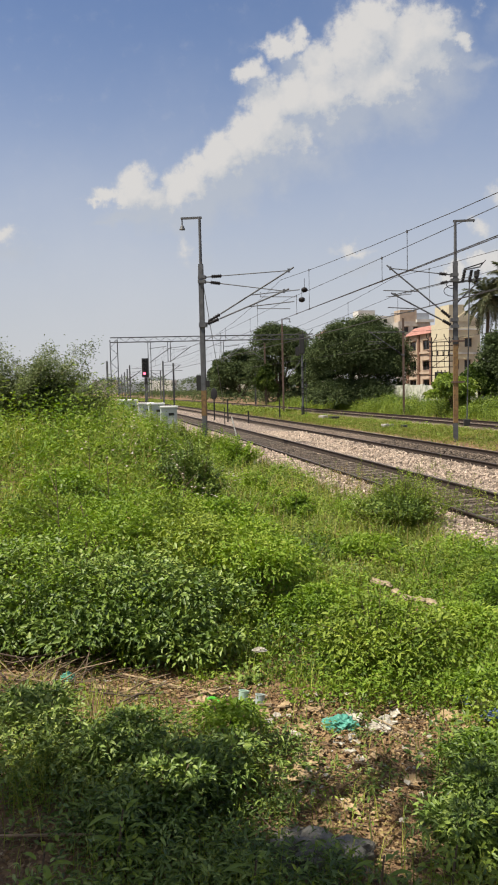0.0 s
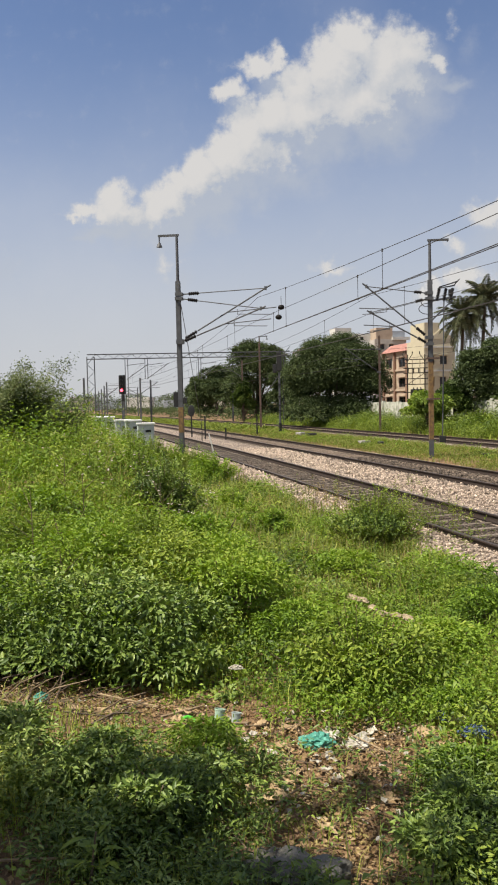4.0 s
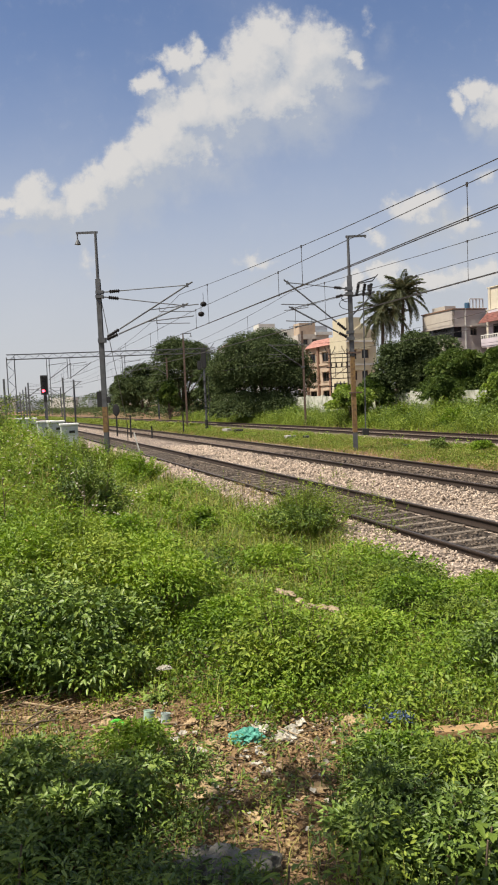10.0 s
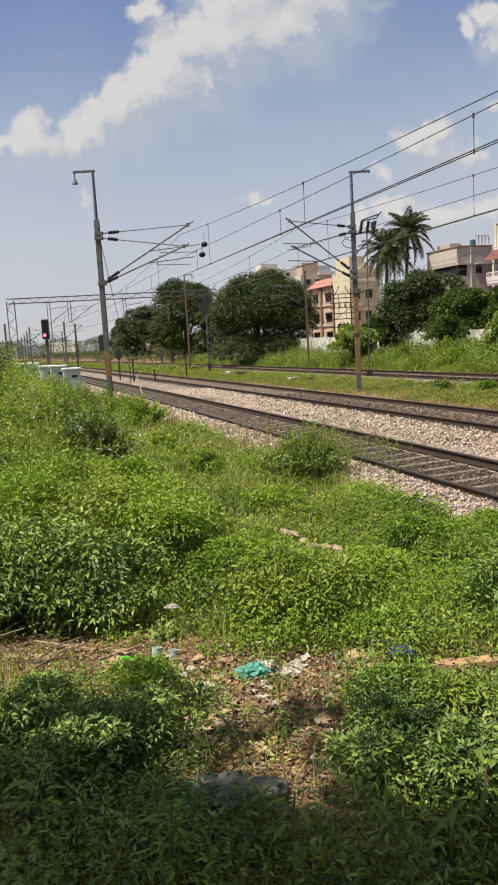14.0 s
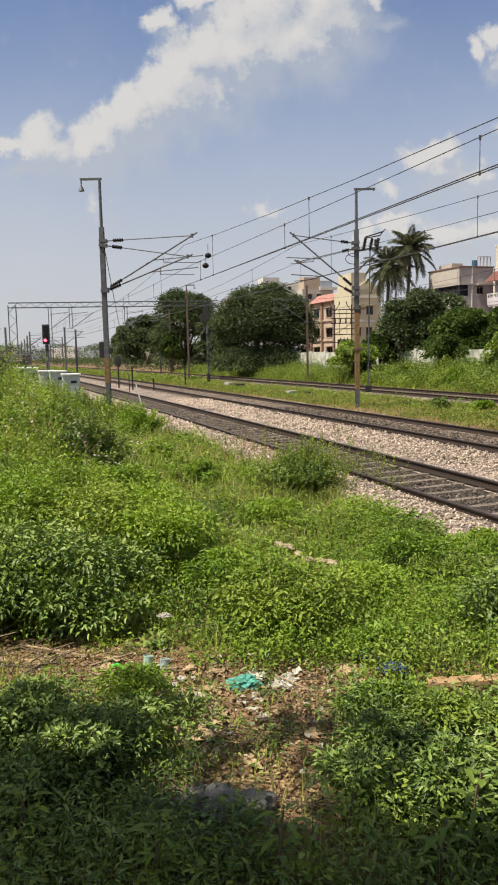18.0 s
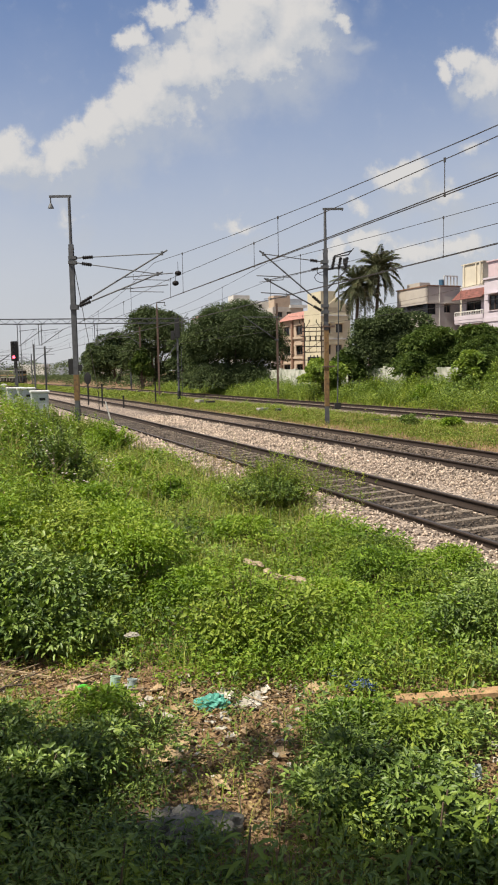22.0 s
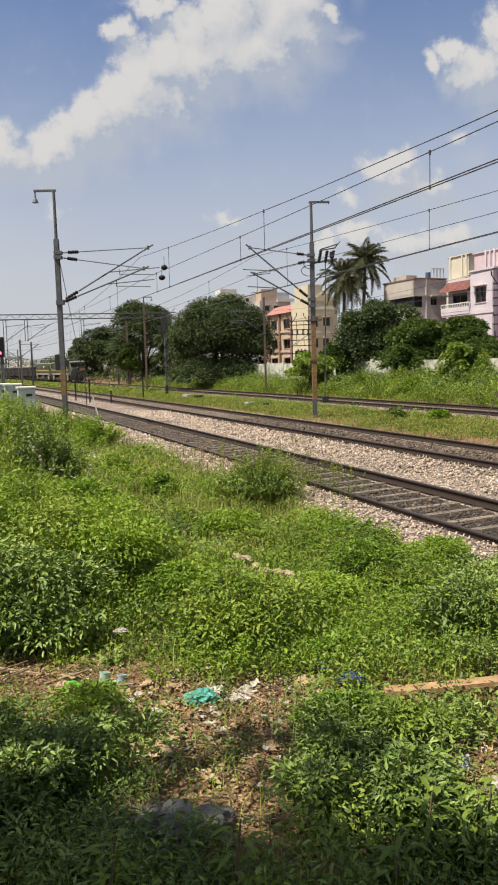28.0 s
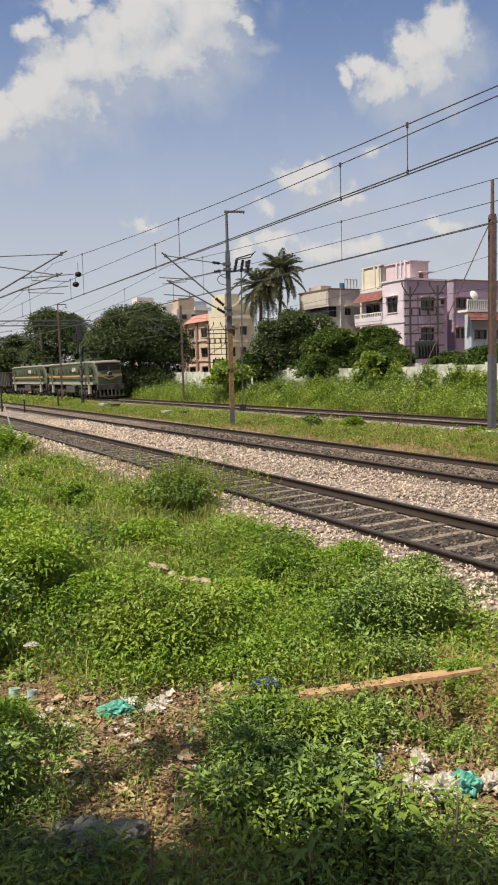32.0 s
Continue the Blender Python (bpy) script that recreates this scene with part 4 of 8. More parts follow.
def palm(label, x, y, z0, h, seed, lean):
    t = thing("coconut_palm", label, "palm tree", "coconut palms")
    rng = random.Random(seed)
    bm = bmesh.new()
    pts = [Vector((x - lean * (1 - i / 8) ** 2, y, z0 + h * i / 8)) for i in range(9)]
    for i, (a, b) in enumerate(zip(pts, pts[1:])):
        tube(bm, a, b, 0.24 - 0.012 * i, 0.235 - 0.012 * i, 9)
    part("trunk", bm, "bark", t)
    top = pts[-1]
    bm = bmesh.new()
    for _ in range(8):
        c = top + Vector((rng.uniform(-0.4, 0.4), rng.uniform(-0.4, 0.4), rng.uniform(-0.6, -0.15)))
        bmesh.ops.create_icosphere(bm, subdivisions=1, radius=0.16, matrix=Matrix.Translation(c))
    part("coconuts", bm, "shrub", t)
    for k in range(36):
        a = k * 2.399 + rng.uniform(-0.2, 0.2)
        el = 1.5 - 2.75 * (k / 36) + rng.uniform(-0.15, 0.15)
        dry = k > 24
        L = rng.uniform(2.7, 3.4) * (1.2 if dry else 1.0)
        bend = rng.uniform(0.9, 1.6) if not dry else 0.6
        c, q = [top.copy()], top.copy()
        for i in range(10):
            e = el - bend * (i / 10) ** 1.3
            q = q + Vector((math.cos(a) * math.cos(e), math.sin(a) * math.cos(e), math.sin(e))) * L / 10
            c.append(q)
        C = np.array(c)
        n2 = 60
        s = np.repeat(np.linspace(0.12, 1.0, n2), 2)
        P = np.stack([np.interp(s, np.linspace(0, 1, 11), C[:, j]) for j in range(3)], 1)
        sg = np.tile([1, -1], n2)
        az = a + sg * (0.95 + RNG.normal(0, 0.16, 2 * n2))
        LL = 0.6 * np.sin(np.pi * (0.2 + 0.72 * s)) + 0.1
        V, F = leaf_geo(P, az, 0.25 + el * 0.35 - bend * s * 0.75 + RNG.normal(0, 0.2, 2 * n2), LL, np.full(2 * n2, 0.036), None, 0.1, 0.25)
        bmf = bmesh.new()
        for p, q in zip(c, c[1:]):
            tube(bmf, p, q, 0.03, 0.024, 4)
        rv = np.array([v.co[:] for v in bmf.verts])
        rf = []
        for f in bmf.faces:
            ix = [v.index for v in f.verts]
            rf += [(ix[0], ix[j], ix[j + 1]) for j in range(1, len(ix) - 1)]
        bmf.free()
        V, F = merge((V, F), (rv, np.array(rf)))
        np_mesh("frond", V, F, "palmleaf", t)


M["palmleaf"] = foliage("palm_leaf", [(0.05, 0.062, 0.036), (0.10, 0.12, 0.065), (0.16, 0.17, 0.10), (0.28, 0.25, 0.15)], rough=0.7, trans=0.15, spec=0.2)
palm("coconut palm with drooping fronds", 16.0, 83.5, 0.6, 10.7, 3, 0.8)
palm("taller coconut palm with drooping fronds", 18.15, 82.9, 0.6, 12.5, 5, 1.4)

# ---- houses ----


def paint(name, c, dirt=0.72):
    M[name] = material(name, c, tuple(v * dirt for v in c), 0.7, 0.85, bump=0.15, bump_scale=12, lo=0.3, hi=0.62)


# lit front and darker shaded side of the lilac house, put into the paint
paint("lilac_lit", (0.53, 0.475, 0.525), 0.85)
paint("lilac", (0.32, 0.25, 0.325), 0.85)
paint("pink", (0.52, 0.405, 0.425), 0.85)
paint("cream", (0.55, 0.50, 0.41), 0.85)
paint("greige", (0.41, 0.37, 0.345), 0.85)
paint("peach", (0.44, 0.345, 0.265), 0.8)
paint("brown", (0.22, 0.13, 0.09), 0.8)
paint("yellow", (0.52, 0.465, 0.34), 0.85)
paint("white_wall", (0.60, 0.59, 0.56), 0.78)
paint("blue_grey", (0.38, 0.42, 0.47), 0.85)
paint("dull", (0.44, 0.40, 0.36), 0.8)
M["tile"] = material("terracotta_tile", (0.24, 0.085, 0.07), (0.09, 0.04, 0.033), 3, 0.8, bump=0.3)
M["tile_pale"] = material("faded_tile", (0.36, 0.19, 0.16), (0.32, 0.14, 0.11), 2, 0.8)
M["glass"] = material("dark_glass", (0.02, 0.022, 0.025), (0.012, 0.012, 0.014), 4, 0.12)
M["frame"] = material("window_frame", (0.13, 0.09, 0.07), (0.08, 0.055, 0.045), 6, 0.6)
M["tank"] = material("water_tank", (0.04, 0.11, 0.19), (0.03, 0.08, 0.14), 4, 0.5)


class House:
    """Local x runs along the side wall, y along the front; k scales about the eye's height."""

    def __init__(self, name, label, cx, cy, k, rot=19.0, group=""):
        self.k = k
        self.t = thing(name, label, "house", group, at=(cx * k, cy * k, 0))
        self.t.rotation_euler = (0, 0, radians(rot))

    def z(self, v):
        return 2.5 + self.k * (v - 2.5)

    def block(self, name, x0, x1, y0, y1, z0, z1, mat, ground=False, label=""):
        k = self.k
        a, b = (0.4 if ground else self.z(z0)), self.z(z1)
        return part(name, boxm(((x0 + x1) / 2 * k, (y0 + y1) / 2 * k, (a + b) / 2), (abs(x1 - x0) * k, abs(y1 - y0) * k, b - a)), mat, self.t, label)

    def wall(self, face, at, a0, a1, z0, z1, mat, holes=(), depth=0.16, thick=0.24, ground=False):
        """A wall on one face with real openings (a0, a1, z0, z1) through its skin, each with frame, pane and sill."""
        k = self.k
        Z0, Z1 = (0.4 if ground else self.z(z0)), self.z(z1)
        A0, A1_ = a0 * k, a1 * k
        hs = [(h[0] * k, h[1] * k, self.z(h[2]), self.z(h[3])) for h in holes]
        us = sorted({A0, A1_, *[v for h in hs for v in h[:2]]})
        zs = sorted({Z0, Z1, *[v for h in hs for v in h[2:]]})
        p0 = at * k

        def pt(u, z, d):
            return (p0 + d, u, z) if face == "F" else (u, p0 + d, z)

        bm = bmesh.new()
        for u0, u1 in zip(us, us[1:]):
            for q0, q1 in zip(zs, zs[1:]):
                um, zm = (u0 + u1) / 2, (q0 + q1) / 2
                if any(h[0] < um < h[1] and h[2] < zm < h[3] for h in hs):
                    continue
                c0, c1 = pt(u0, q0, 0), pt(u1, q1, thick)
                box(bm, [(m + n) / 2 for m, n in zip(c0, c1)], [abs(m - n) for m, n in zip(c0, c1)])
        bmesh.ops.remove_doubles(bm, verts=bm.verts[:], dist=0.001)
        part("wall", bm, mat, self.t)
        for u0, u1, q0, q1 in hs:
            bm = bmesh.new()
            f = 0.07
            for (ua, ub, za, zb) in ((u0, u1, q1 - f, q1), (u0, u1, q0, q0 + f), (u0, u0 + f, q0, q1), (u1 - f, u1, q0, q1), ((u0 + u1) / 2 - 0.03, (u0 + u1) / 2 + 0.03, q0, q1)):
                c0, c1 = pt(ua, za, 0.06), pt(ub, zb, 0.13)
                box(bm, [(m + n) / 2 for m, n in zip(c0, c1)], [abs(m - n) for m, n in zip(c0, c1)])
            w = part("window", bm, "frame", self.t)
            c0, c1 = pt(u0, q0, 0.14), pt(u1, q1, 0.16)
            part("pane", boxm([(m + n) / 2 for m, n in zip(c0, c1)], [abs(m - n) for m, n in zip(c0, c1)]), "glass", w)
            c0, c1 = pt(u0 - 0.12, q1 + 0.08, -0.45), pt(u1 + 0.12, q1 + 0.16, 0.0)
            part("sunshade", boxm([(m + n) / 2 for m, n in zip(c0, c1)], [abs(m - n) for m, n in zip(c0, c1)]), mat, w)
            c0, c1 = pt(u0 - 0.05, q0 - 0.07, -0.08), pt(u1 + 0.05, q0, 0.06)
            part("sill", boxm([(m + n) / 2 for m, n in zip(c0, c1)], [abs(m - n) for m, n in zip(c0, c1)]), mat, w)

    def tiles(self, x0, x1, y0, y1, z0, z1, mat="tile", rows=6):
        """A sloping tiled awning on the front face: from the wall at x1, z1 down to x0, z0."""
        k = self.k
        awning = None
        for i in range(rows):
            bm = bmesh.new()
            f0, f1 = i / rows, (i + 1.25) / rows
            a = Vector((x0 * k + (x1 - x0) * k * f0, y0 * k, self.z(z0 + (z1 - z0) * f0) + 0.03))
            b = Vector((x0 * k + (x1 - x0) * k * f1, y0 * k, self.z(z0 + (z1 - z0) * f1)))
            vs = [bm.verts.new(v) for v in (a, b, b + Vector((0, (y1 - y0) * k, 0)), a + Vector((0, (y1 - y0) * k, 0)))]
            lo = [bm.verts.new(v.co - Vector((0, 0, 0.05))) for v in vs]
            bm.faces.new(vs)
            bm.faces.new(lo[::-1])
            for j in range(4):
                bm.faces.new((vs[j], lo[j], lo[(j + 1) % 4], vs[(j + 1) % 4]))
            bmesh.ops.recalc_face_normals(bm, faces=bm.faces[:])
            if awning is None:
                awning = part("tiled_awning", bm, mat, self.t, "terracotta roof tiles")
            else:
                part("tile_course", bm, mat, awning)

    def railing(self, x, y0, y1, z0, z1, mat, n=12, face="F"):
        k = self.k
        bm = bmesh.new()
        for i in range(n + 1):
            u = (y0 + (y1 - y0) * i / n) * k
            c = (x * k, u, (self.z(z0) + self.z(z1)) / 2) if face == "F" else (u, x * k, (self.z(z0) + self.z(z1)) / 2)
            box(bm, c, (0.09, 0.09, self.z(z1) - self.z(z0)))
        c = (x * k, (y0 + y1) / 2 * k, self.z(z1))
        s = (0.14, abs(y1 - y0) * k, 0.1)
        if face != "F":
            c, s = (c[1], c[0], c[2]), (s[1], s[0], s[2])
        box(bm, c, s)
        part("railing", bm, mat, self.t)


def lilac_house():
    h = House("house", "two-storey lilac house with balcony and tiled awning", 19.68, 50.29, 1.39, group="houses")
    h.wall("F", 0.0, 0.0, 2.43, 2.5, 8.33, "lilac_lit", [(0.82, 1.92, 6.2, 7.24)], ground=True)
    # side wall in the darker lilac, its shade painted in
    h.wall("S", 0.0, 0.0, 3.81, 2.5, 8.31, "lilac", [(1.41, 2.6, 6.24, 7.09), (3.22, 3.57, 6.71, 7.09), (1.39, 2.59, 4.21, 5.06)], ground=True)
    h.wall("F", 0.55, 2.43, 5.6, 2.5, 8.1, "lilac_lit", [(3.45, 5.1, 6.2, 7.1), (2.6, 3.1, 5.75, 7.05)], ground=True)
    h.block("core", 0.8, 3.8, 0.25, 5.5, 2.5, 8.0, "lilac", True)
    h.block("cornice", -0.08, 3.9, -0.08, 2.5, 8.33, 8.45, "lilac_lit")
    h.block("floor_band", -0.06, 0.3, 0.02, 5.6, 5.45, 5.72, "lilac_lit")
    h.block("balcony_slab", -0.1, 0.6, 2.43, 5.6, 5.55, 5.75, "lilac_lit")
    h.block("balcony_parapet", -0.12, -0.02, 2.43, 5.6, 5.75, 6.05, "lilac_lit")
    h.railing(-0.07, 2.43, 5.6, 6.05, 6.32, "white_wall")
    h.tiles(-0.25, 0.6, 2.43, 5.75, 7.2, 7.98)
    h.block("roof_tower", 2.1, 3.8, 1.9, 4.6, 8.2, 9.95, "pink", label="pink stair tower with ribs")
    for y in (2.3, 2.75, 3.2):
        h.block("rib", 1.98, 2.1, y, y + 0.16, 8.3, 10.05, "lilac_lit")
    h.block("tower_cornice", 2.0, 3.9, 1.8, 4.7, 9.9, 9.98, "pink")
    h.block("tower_window", 2.9, 3.3, 1.88, 1.92, 8.75, 9.1, "frame")
    h.block("tower_shade", 2.8, 4.0, 1.5, 1.9, 9.14, 9.2, "pink")


def cream_block():
    h = House("house", "cream roof storey with ribbed corner pilasters", 22.22, 62.15, 1.36, group="houses")
    h.wall("F", 0.0, 0.0, 2.66, 2.5, 10.87, "cream", ground=True)
    h.wall("S", 0.0, 0.0, 4.2, 2.5, 10.88, "cream", ground=True)
    h.block("core", 0.25, 4.1, 0.25, 2.6, 2.5, 10.8, "cream", True)
    for y in (0.2, 0.75, 2.3):
        h.block("pilaster", -0.1, 0.0, y, y + 0.18, 8.6, 10.9, "cream")
    h.block("terrace", -0.6, 0.0, -0.2, 3.6, 2.5, 9.0, "cream", True)
    h.block("cornice", -0.1, 4.25, -0.1, 2.7, 10.87, 10.95, "cream")


def grey_house():
    h = House("house", "two-storey greige house with recessed corner balcony", 16.40, 57.71, 1.34, group="houses")
    h.wall("F", 0.0, 0.0, 4.2, 7.25, 8.55, "greige")
    h.wall("F", 0.0, 0.0, 4.2, 5.2, 6.42, "greige")
    h.wall("S", 0.0, 0.0, 2.95, 7.25, 8.5, "greige")
    h.wall("S", 0.0, 0.72, 2.95, 5.1, 7.25, "greige", [(1.48, 2.07, 6.55, 7.15)])
    h.wall("S", 0.0, 0.0, 0.72, 5.1, 6.4, "greige")
    h.block("core", 0.75, 2.95, 0.3, 4.2, 2.5, 8.4, "dull", True)
    h.block("slab", -0.1, 3.0, -0.1, 4.3, 5.0, 5.12, "greige")
    h.block("slab", -0.08, 3.0, -0.08, 4.3, 7.22, 7.32, "greige")
    h.block("cornice", -0.06, 3.0, -0.06, 4.3, 8.52, 8.6, "brown")
    h.block("lower_storey", 0.2, 2.9, 0.2, 4.2, 2.5, 5.0, "dull", True)
    h.block("drain_pipe", 1.02, 1.07, -0.06, 0.0, 5.1, 8.6, "white_wall")
    h.block("balcony_glazing", 0.06, 0.12, 0.05, 4.2, 6.42, 7.22, "glass")
    h.block("balcony_glazing", 0.06, 0.72, 0.05, 0.11, 6.4, 7.22, "glass")
    h.block("louvre_panel", -0.03, 0.0, 0.1, 0.8, 5.3, 6.35, "brown", False, "brown louvred panel")
    h.block("cladding", -0.03, 0.0, 0.3, 4.1, 7.4, 8.4, "dull")
    part("water_tank", tubem((1.45 * h.k, 0.4, h.z(8.5)), (1.45 * h.k, 0.4, h.z(9.05)), 0.25, 0.25, 14), "tank", h.t, "blue plastic water tank")
    h.block("stair_head", 1.6, 2.6, 3.4, 5.2, 8.5, 9.2, "dull")
    h.railing(0.3, 1.7, 2.9, 8.5, 9.35, "white_wall", 4, "S")


def lilac_rear():
    h = House("house", "lavender house with dark ribbon windows", 25.18, 54.46, 1.37, group="houses")
    h.wall("F", 0.0, 0.0, 1.2, 2.5, 8.72, "lilac", ground=True)
    h.wall("S", 0.0, 0.0, 4.6, 2.5, 8.74, "lilac", [(0.1, 1.15, 6.65, 7.41), (1.3, 2.4, 6.65, 7.41), (0.1, 0.55, 4.42, 5.2), (0.65, 1.19, 4.42, 5.2)], ground=True)
    h.block("core", 0.3, 4.6, 0.3, 4.0, 2.5, 8.6, "lilac", True)
    h.block("cornice", -0.06, 4.7, -0.06, 1.3, 8.74, 8.82, "brown")


def red_house():
    h = House("house", "house with red tiled awning and white balcony rail", 20.44, 42.32, 1.37, group="houses")
    h.wall("S", 0.0, 0.25, 3.2, 2.5, 5.5, "blue_grey", [(0.49, 1.5, 3.91, 4.47), (1.8, 2.8, 3.91, 4.47)], ground=True)
    h.block("core", 0.3, 3.2, 0.25, 0.6, 2.5, 5.4, "blue_grey", True)
    h.block("balcony_floor", -0.55, 3.2, -0.5, 0.3, 5.47, 5.6, "white_wall")
    h.railing(-0.45, -0.5, 3.2, 5.6, 6.15, "white_wall", 22, "S")
    k = h.k
    awning = None
    for i in range(6):
        bm = bmesh.new()
        f0, f1 = i / 6, (i + 1.25) / 6
        vs = []
        for f, up in ((f0, 0.04), (f1, 0.0)):
            for x in (-0.75 + 0.3 * f, 3.3):
                vs.append(bm.verts.new((x * k, (-0.95 + 0.5 * f) * k, h.z(4.95 + 0.5 * f) + up)))
        lo = [bm.verts.new(v.co - Vector((0, -0.03, 0.05))) for v in vs]
        for q in ((0, 1, 3, 2),):
            bm.faces.new([vs[m] for m in q])
            bm.faces.new([lo[m] for m in q[::-1]])
        bm.faces.new((vs[0], lo[0], lo[1], vs[1]))
        bm.faces.new((vs[0], vs[2], lo[2], lo[0]))
        bmesh.ops.recalc_face_normals(bm, faces=bm.faces[:])
        if awning is None:
            awning = part("tiled_awning", bm, "tile", h.t, "red roof tiles")
        else:
            part("tile_course", bm, "tile", awning)
    bm = bmesh.new()
    bmesh.ops.create_cone(bm, cap_ends=True, segments=16, radius1=0.42, radius2=0.12, depth=0.12,
                          matrix=Matrix.Translation((0.5 * k, 0.0, h.z(6.5))) @ Matrix.Rotation(radians(70), 4, "X"))
    tube(bm, (0.5 * k, 0.05, h.z(6.1)), (0.5 * k, 0.05, h.z(6.45)), 0.03)
    part("satellite_dish", bm, "white_wall", h.t, "white satellite dish")


def peach_block():
    h = House("apartment_building", "three-storey peach apartment block with red roof", 14.93, 117.05, 1.0, group="houses")
    ws = [(7.1, 9.2, 7.8, 9.25), (2.1, 4.5, 7.8, 9.2), (7.0, 9.4, 4.75, 6.15), (2.1, 4.6, 4.7, 6.1), (7.0, 9.3, 1.9, 3.2), (2.1, 4.5, 1.9, 3.2)]
    h.wall("F", 0.0, 0.0, 10.0, 0.5, 10.3, "peach", ws, ground=True)
    h.wall("S", 0.0, 0.0, 4.4, 0.5, 11.1, "dull", [(0.6, 1.5, 8.0, 9.2), (0.6, 1.5, 5.0, 6.2)], ground=True)
    h.block("core", 0.3, 4.4, 0.3, 9.9, 0.5, 10.3, "dull", True)
    for y in (1.2, 5.5, 9.7):
        h.block("pilaster", -0.3, 0.0, y, y + 0.55, 0.5, 10.3, "brown", True, "brown pilaster")
    for z in (4.1, 7.2):
        h.block("floor_band", -0.2, 0.0, 0.0, 10.0, z, z + 0.3, "peach")
    h.tiles(-0.6, 1.2, -0.2, 10.2, 10.2, 11.5, "tile_pale", 5)


def yellow_block():
    h = House("apartment_building", "pale yellow building with gabled top storey", 14.79, 98.9, 1.12, group="houses")
    h.wall("S", 0.0, -0.7, 3.6, 0.5, 10.3, "yellow", [(1.46, 2.46, 7.1, 8.2), (1.43, 2.3, 4.3, 5.5), (0.15, 0.7, 7.0, 8.2), (0.15, 0.7, 4.3, 5.5)], ground=True)
    h.block("core", -0.65, 3.55, 0.25, 5.0, 0.5, 10.2, "yellow", True)
    h.block("upper_storey", -0.6, 1.5, 0.1, 4.0, 10.2, 12.4, "yellow")
    for z in (6.2, 9.2):
        h.block("floor_band", -0.75, 3.7, -0.12, 0.0, z, z + 0.2, "white_wall")
    bm = bmesh.new()
    k = h.k
    pr = [(-0.1 * k, h.z(10.3)), (3.7 * k, h.z(10.3)), (1.6 * k, h.z(11.6))]
    f = [bm.verts.new((x, -0.05, z)) for x, z in pr]
    b = [bm.verts.new((x, 3.0, z)) for x, z in pr]
    bm.faces.new(f)
    bm.faces.new(b[::-1])
    for i in range(3):
        bm.faces.new((f[i], b[i], b[(i + 1) % 3], f[(i + 1) % 3]))
    bmesh.ops.recalc_face_normals(bm, faces=bm.faces[:])
    part("gable", bm, "yellow", h.t)


def far_blocks():
    h = House("apartment_building", "white flat-roofed building far behind the trees", 4.51, 149.93, 1.15, group="houses")
    h.wall("S", 0.0, 0.0, 7.6, 0.5, 15.9, "white_wall", [(3.4, 4.0, 14.7, 15.4), (5.2, 5.9, 14.6, 15.3), (1.0, 1.5, 14.6, 15.3)], ground=True)
    h.block("core", 0.1, 7.5, 0.3, 5, 0.5, 15.8, "white_wall", True)
    h.block("roof_room", 0.0, 3.4, 0.1, 3, 15.9, 17.0, "white_wall")
    h.block("low_block", 2.0, 9.0, -1.5, 0.0, 0.5, 13.2, "blue_grey", True)
    h = House("apartment_building", "beige terraced building far behind the trees", 12.04, 149.52, 1.15, group="houses")
    h.wall("S", 0.0, 0.0, 6.6, 0.5, 14.6, "dull", [(1.0, 2.0, 12.6, 13.6), (3.0, 4.0, 12.6, 13.6)], ground=True)
    h.block("core", 0.1, 6.5, 0.3, 5, 0.5, 14.5, "dull", True)
    h.block("roof_room", 0.4, 3.8, 0.1, 3, 14.5, 16.8, "peach")
    h.block("roof_room", 3.8, 6.4, 0.1, 3, 14.5, 16.2, "blue_grey")
    h.block("parapet", 3.6, 7.2, -0.4, 0.0, 14.4, 15.0, "white_wall")
    h = House("apartment_building", "white house with red roof edge behind trees", -1.9, 150.0, 1.15, group="houses")
    h.block("wall", 0, 3.6, 0, 5, 0.5, 12.9, "white_wall", True)
    h.tiles(-0.3, 2.0, -0.2, 5.0, 12.7, 14.0, "tile_pale", 4)


lilac_house()
cream_block()
grey_house()
lilac_rear()
red_house()
peach_block()
yellow_block()
far_blocks()


M["limewash"] = material("stained_limewash", (0.50, 0.49, 0.44), (0.22, 0.24, 0.18), 1.6, 0.9, bump=0.2, lo=0.36, hi=0.58)


def boundary_wall():
    t = thing("boundary_wall", "whitewashed stained boundary wall behind the weeds", "wall", kind="structure")
    a, b = Vector((6.0, 82.0, 0)), Vector((26.5, 36.5, 0))
    n = 17
    d = (b - a) / n
    ang = math.degrees(math.atan2(d.y, d.x))
    for i in range(n):
        c = a + d * (i + 0.5)
        hgt = 1.95 + 0.05 * math.sin(i * 2.7)
        z = 0.5
        bm = boxm((c.x, c.y, z + hgt / 2), (d.length - 0.02, 0.22, hgt), ang)
        part("wall_panel", bm, "limewash", t)
        p = a + d * i
        part("pillar", boxm((p.x, p.y, z + hgt / 2 + 0.06), (0.34, 0.34, hgt + 0.12), ang, 0.02), "limewash", t)


boundary_wall()


M["bogie_dark"] = material("dark_steel", (0.06, 0.055, 0.05), (0.03, 0.028, 0.026), 5, 0.7)

M["pole_rust"] = material("rusty_pole", (0.045, 0.03, 0.027), (0.02, 0.016, 0.015), 5, 0.85)


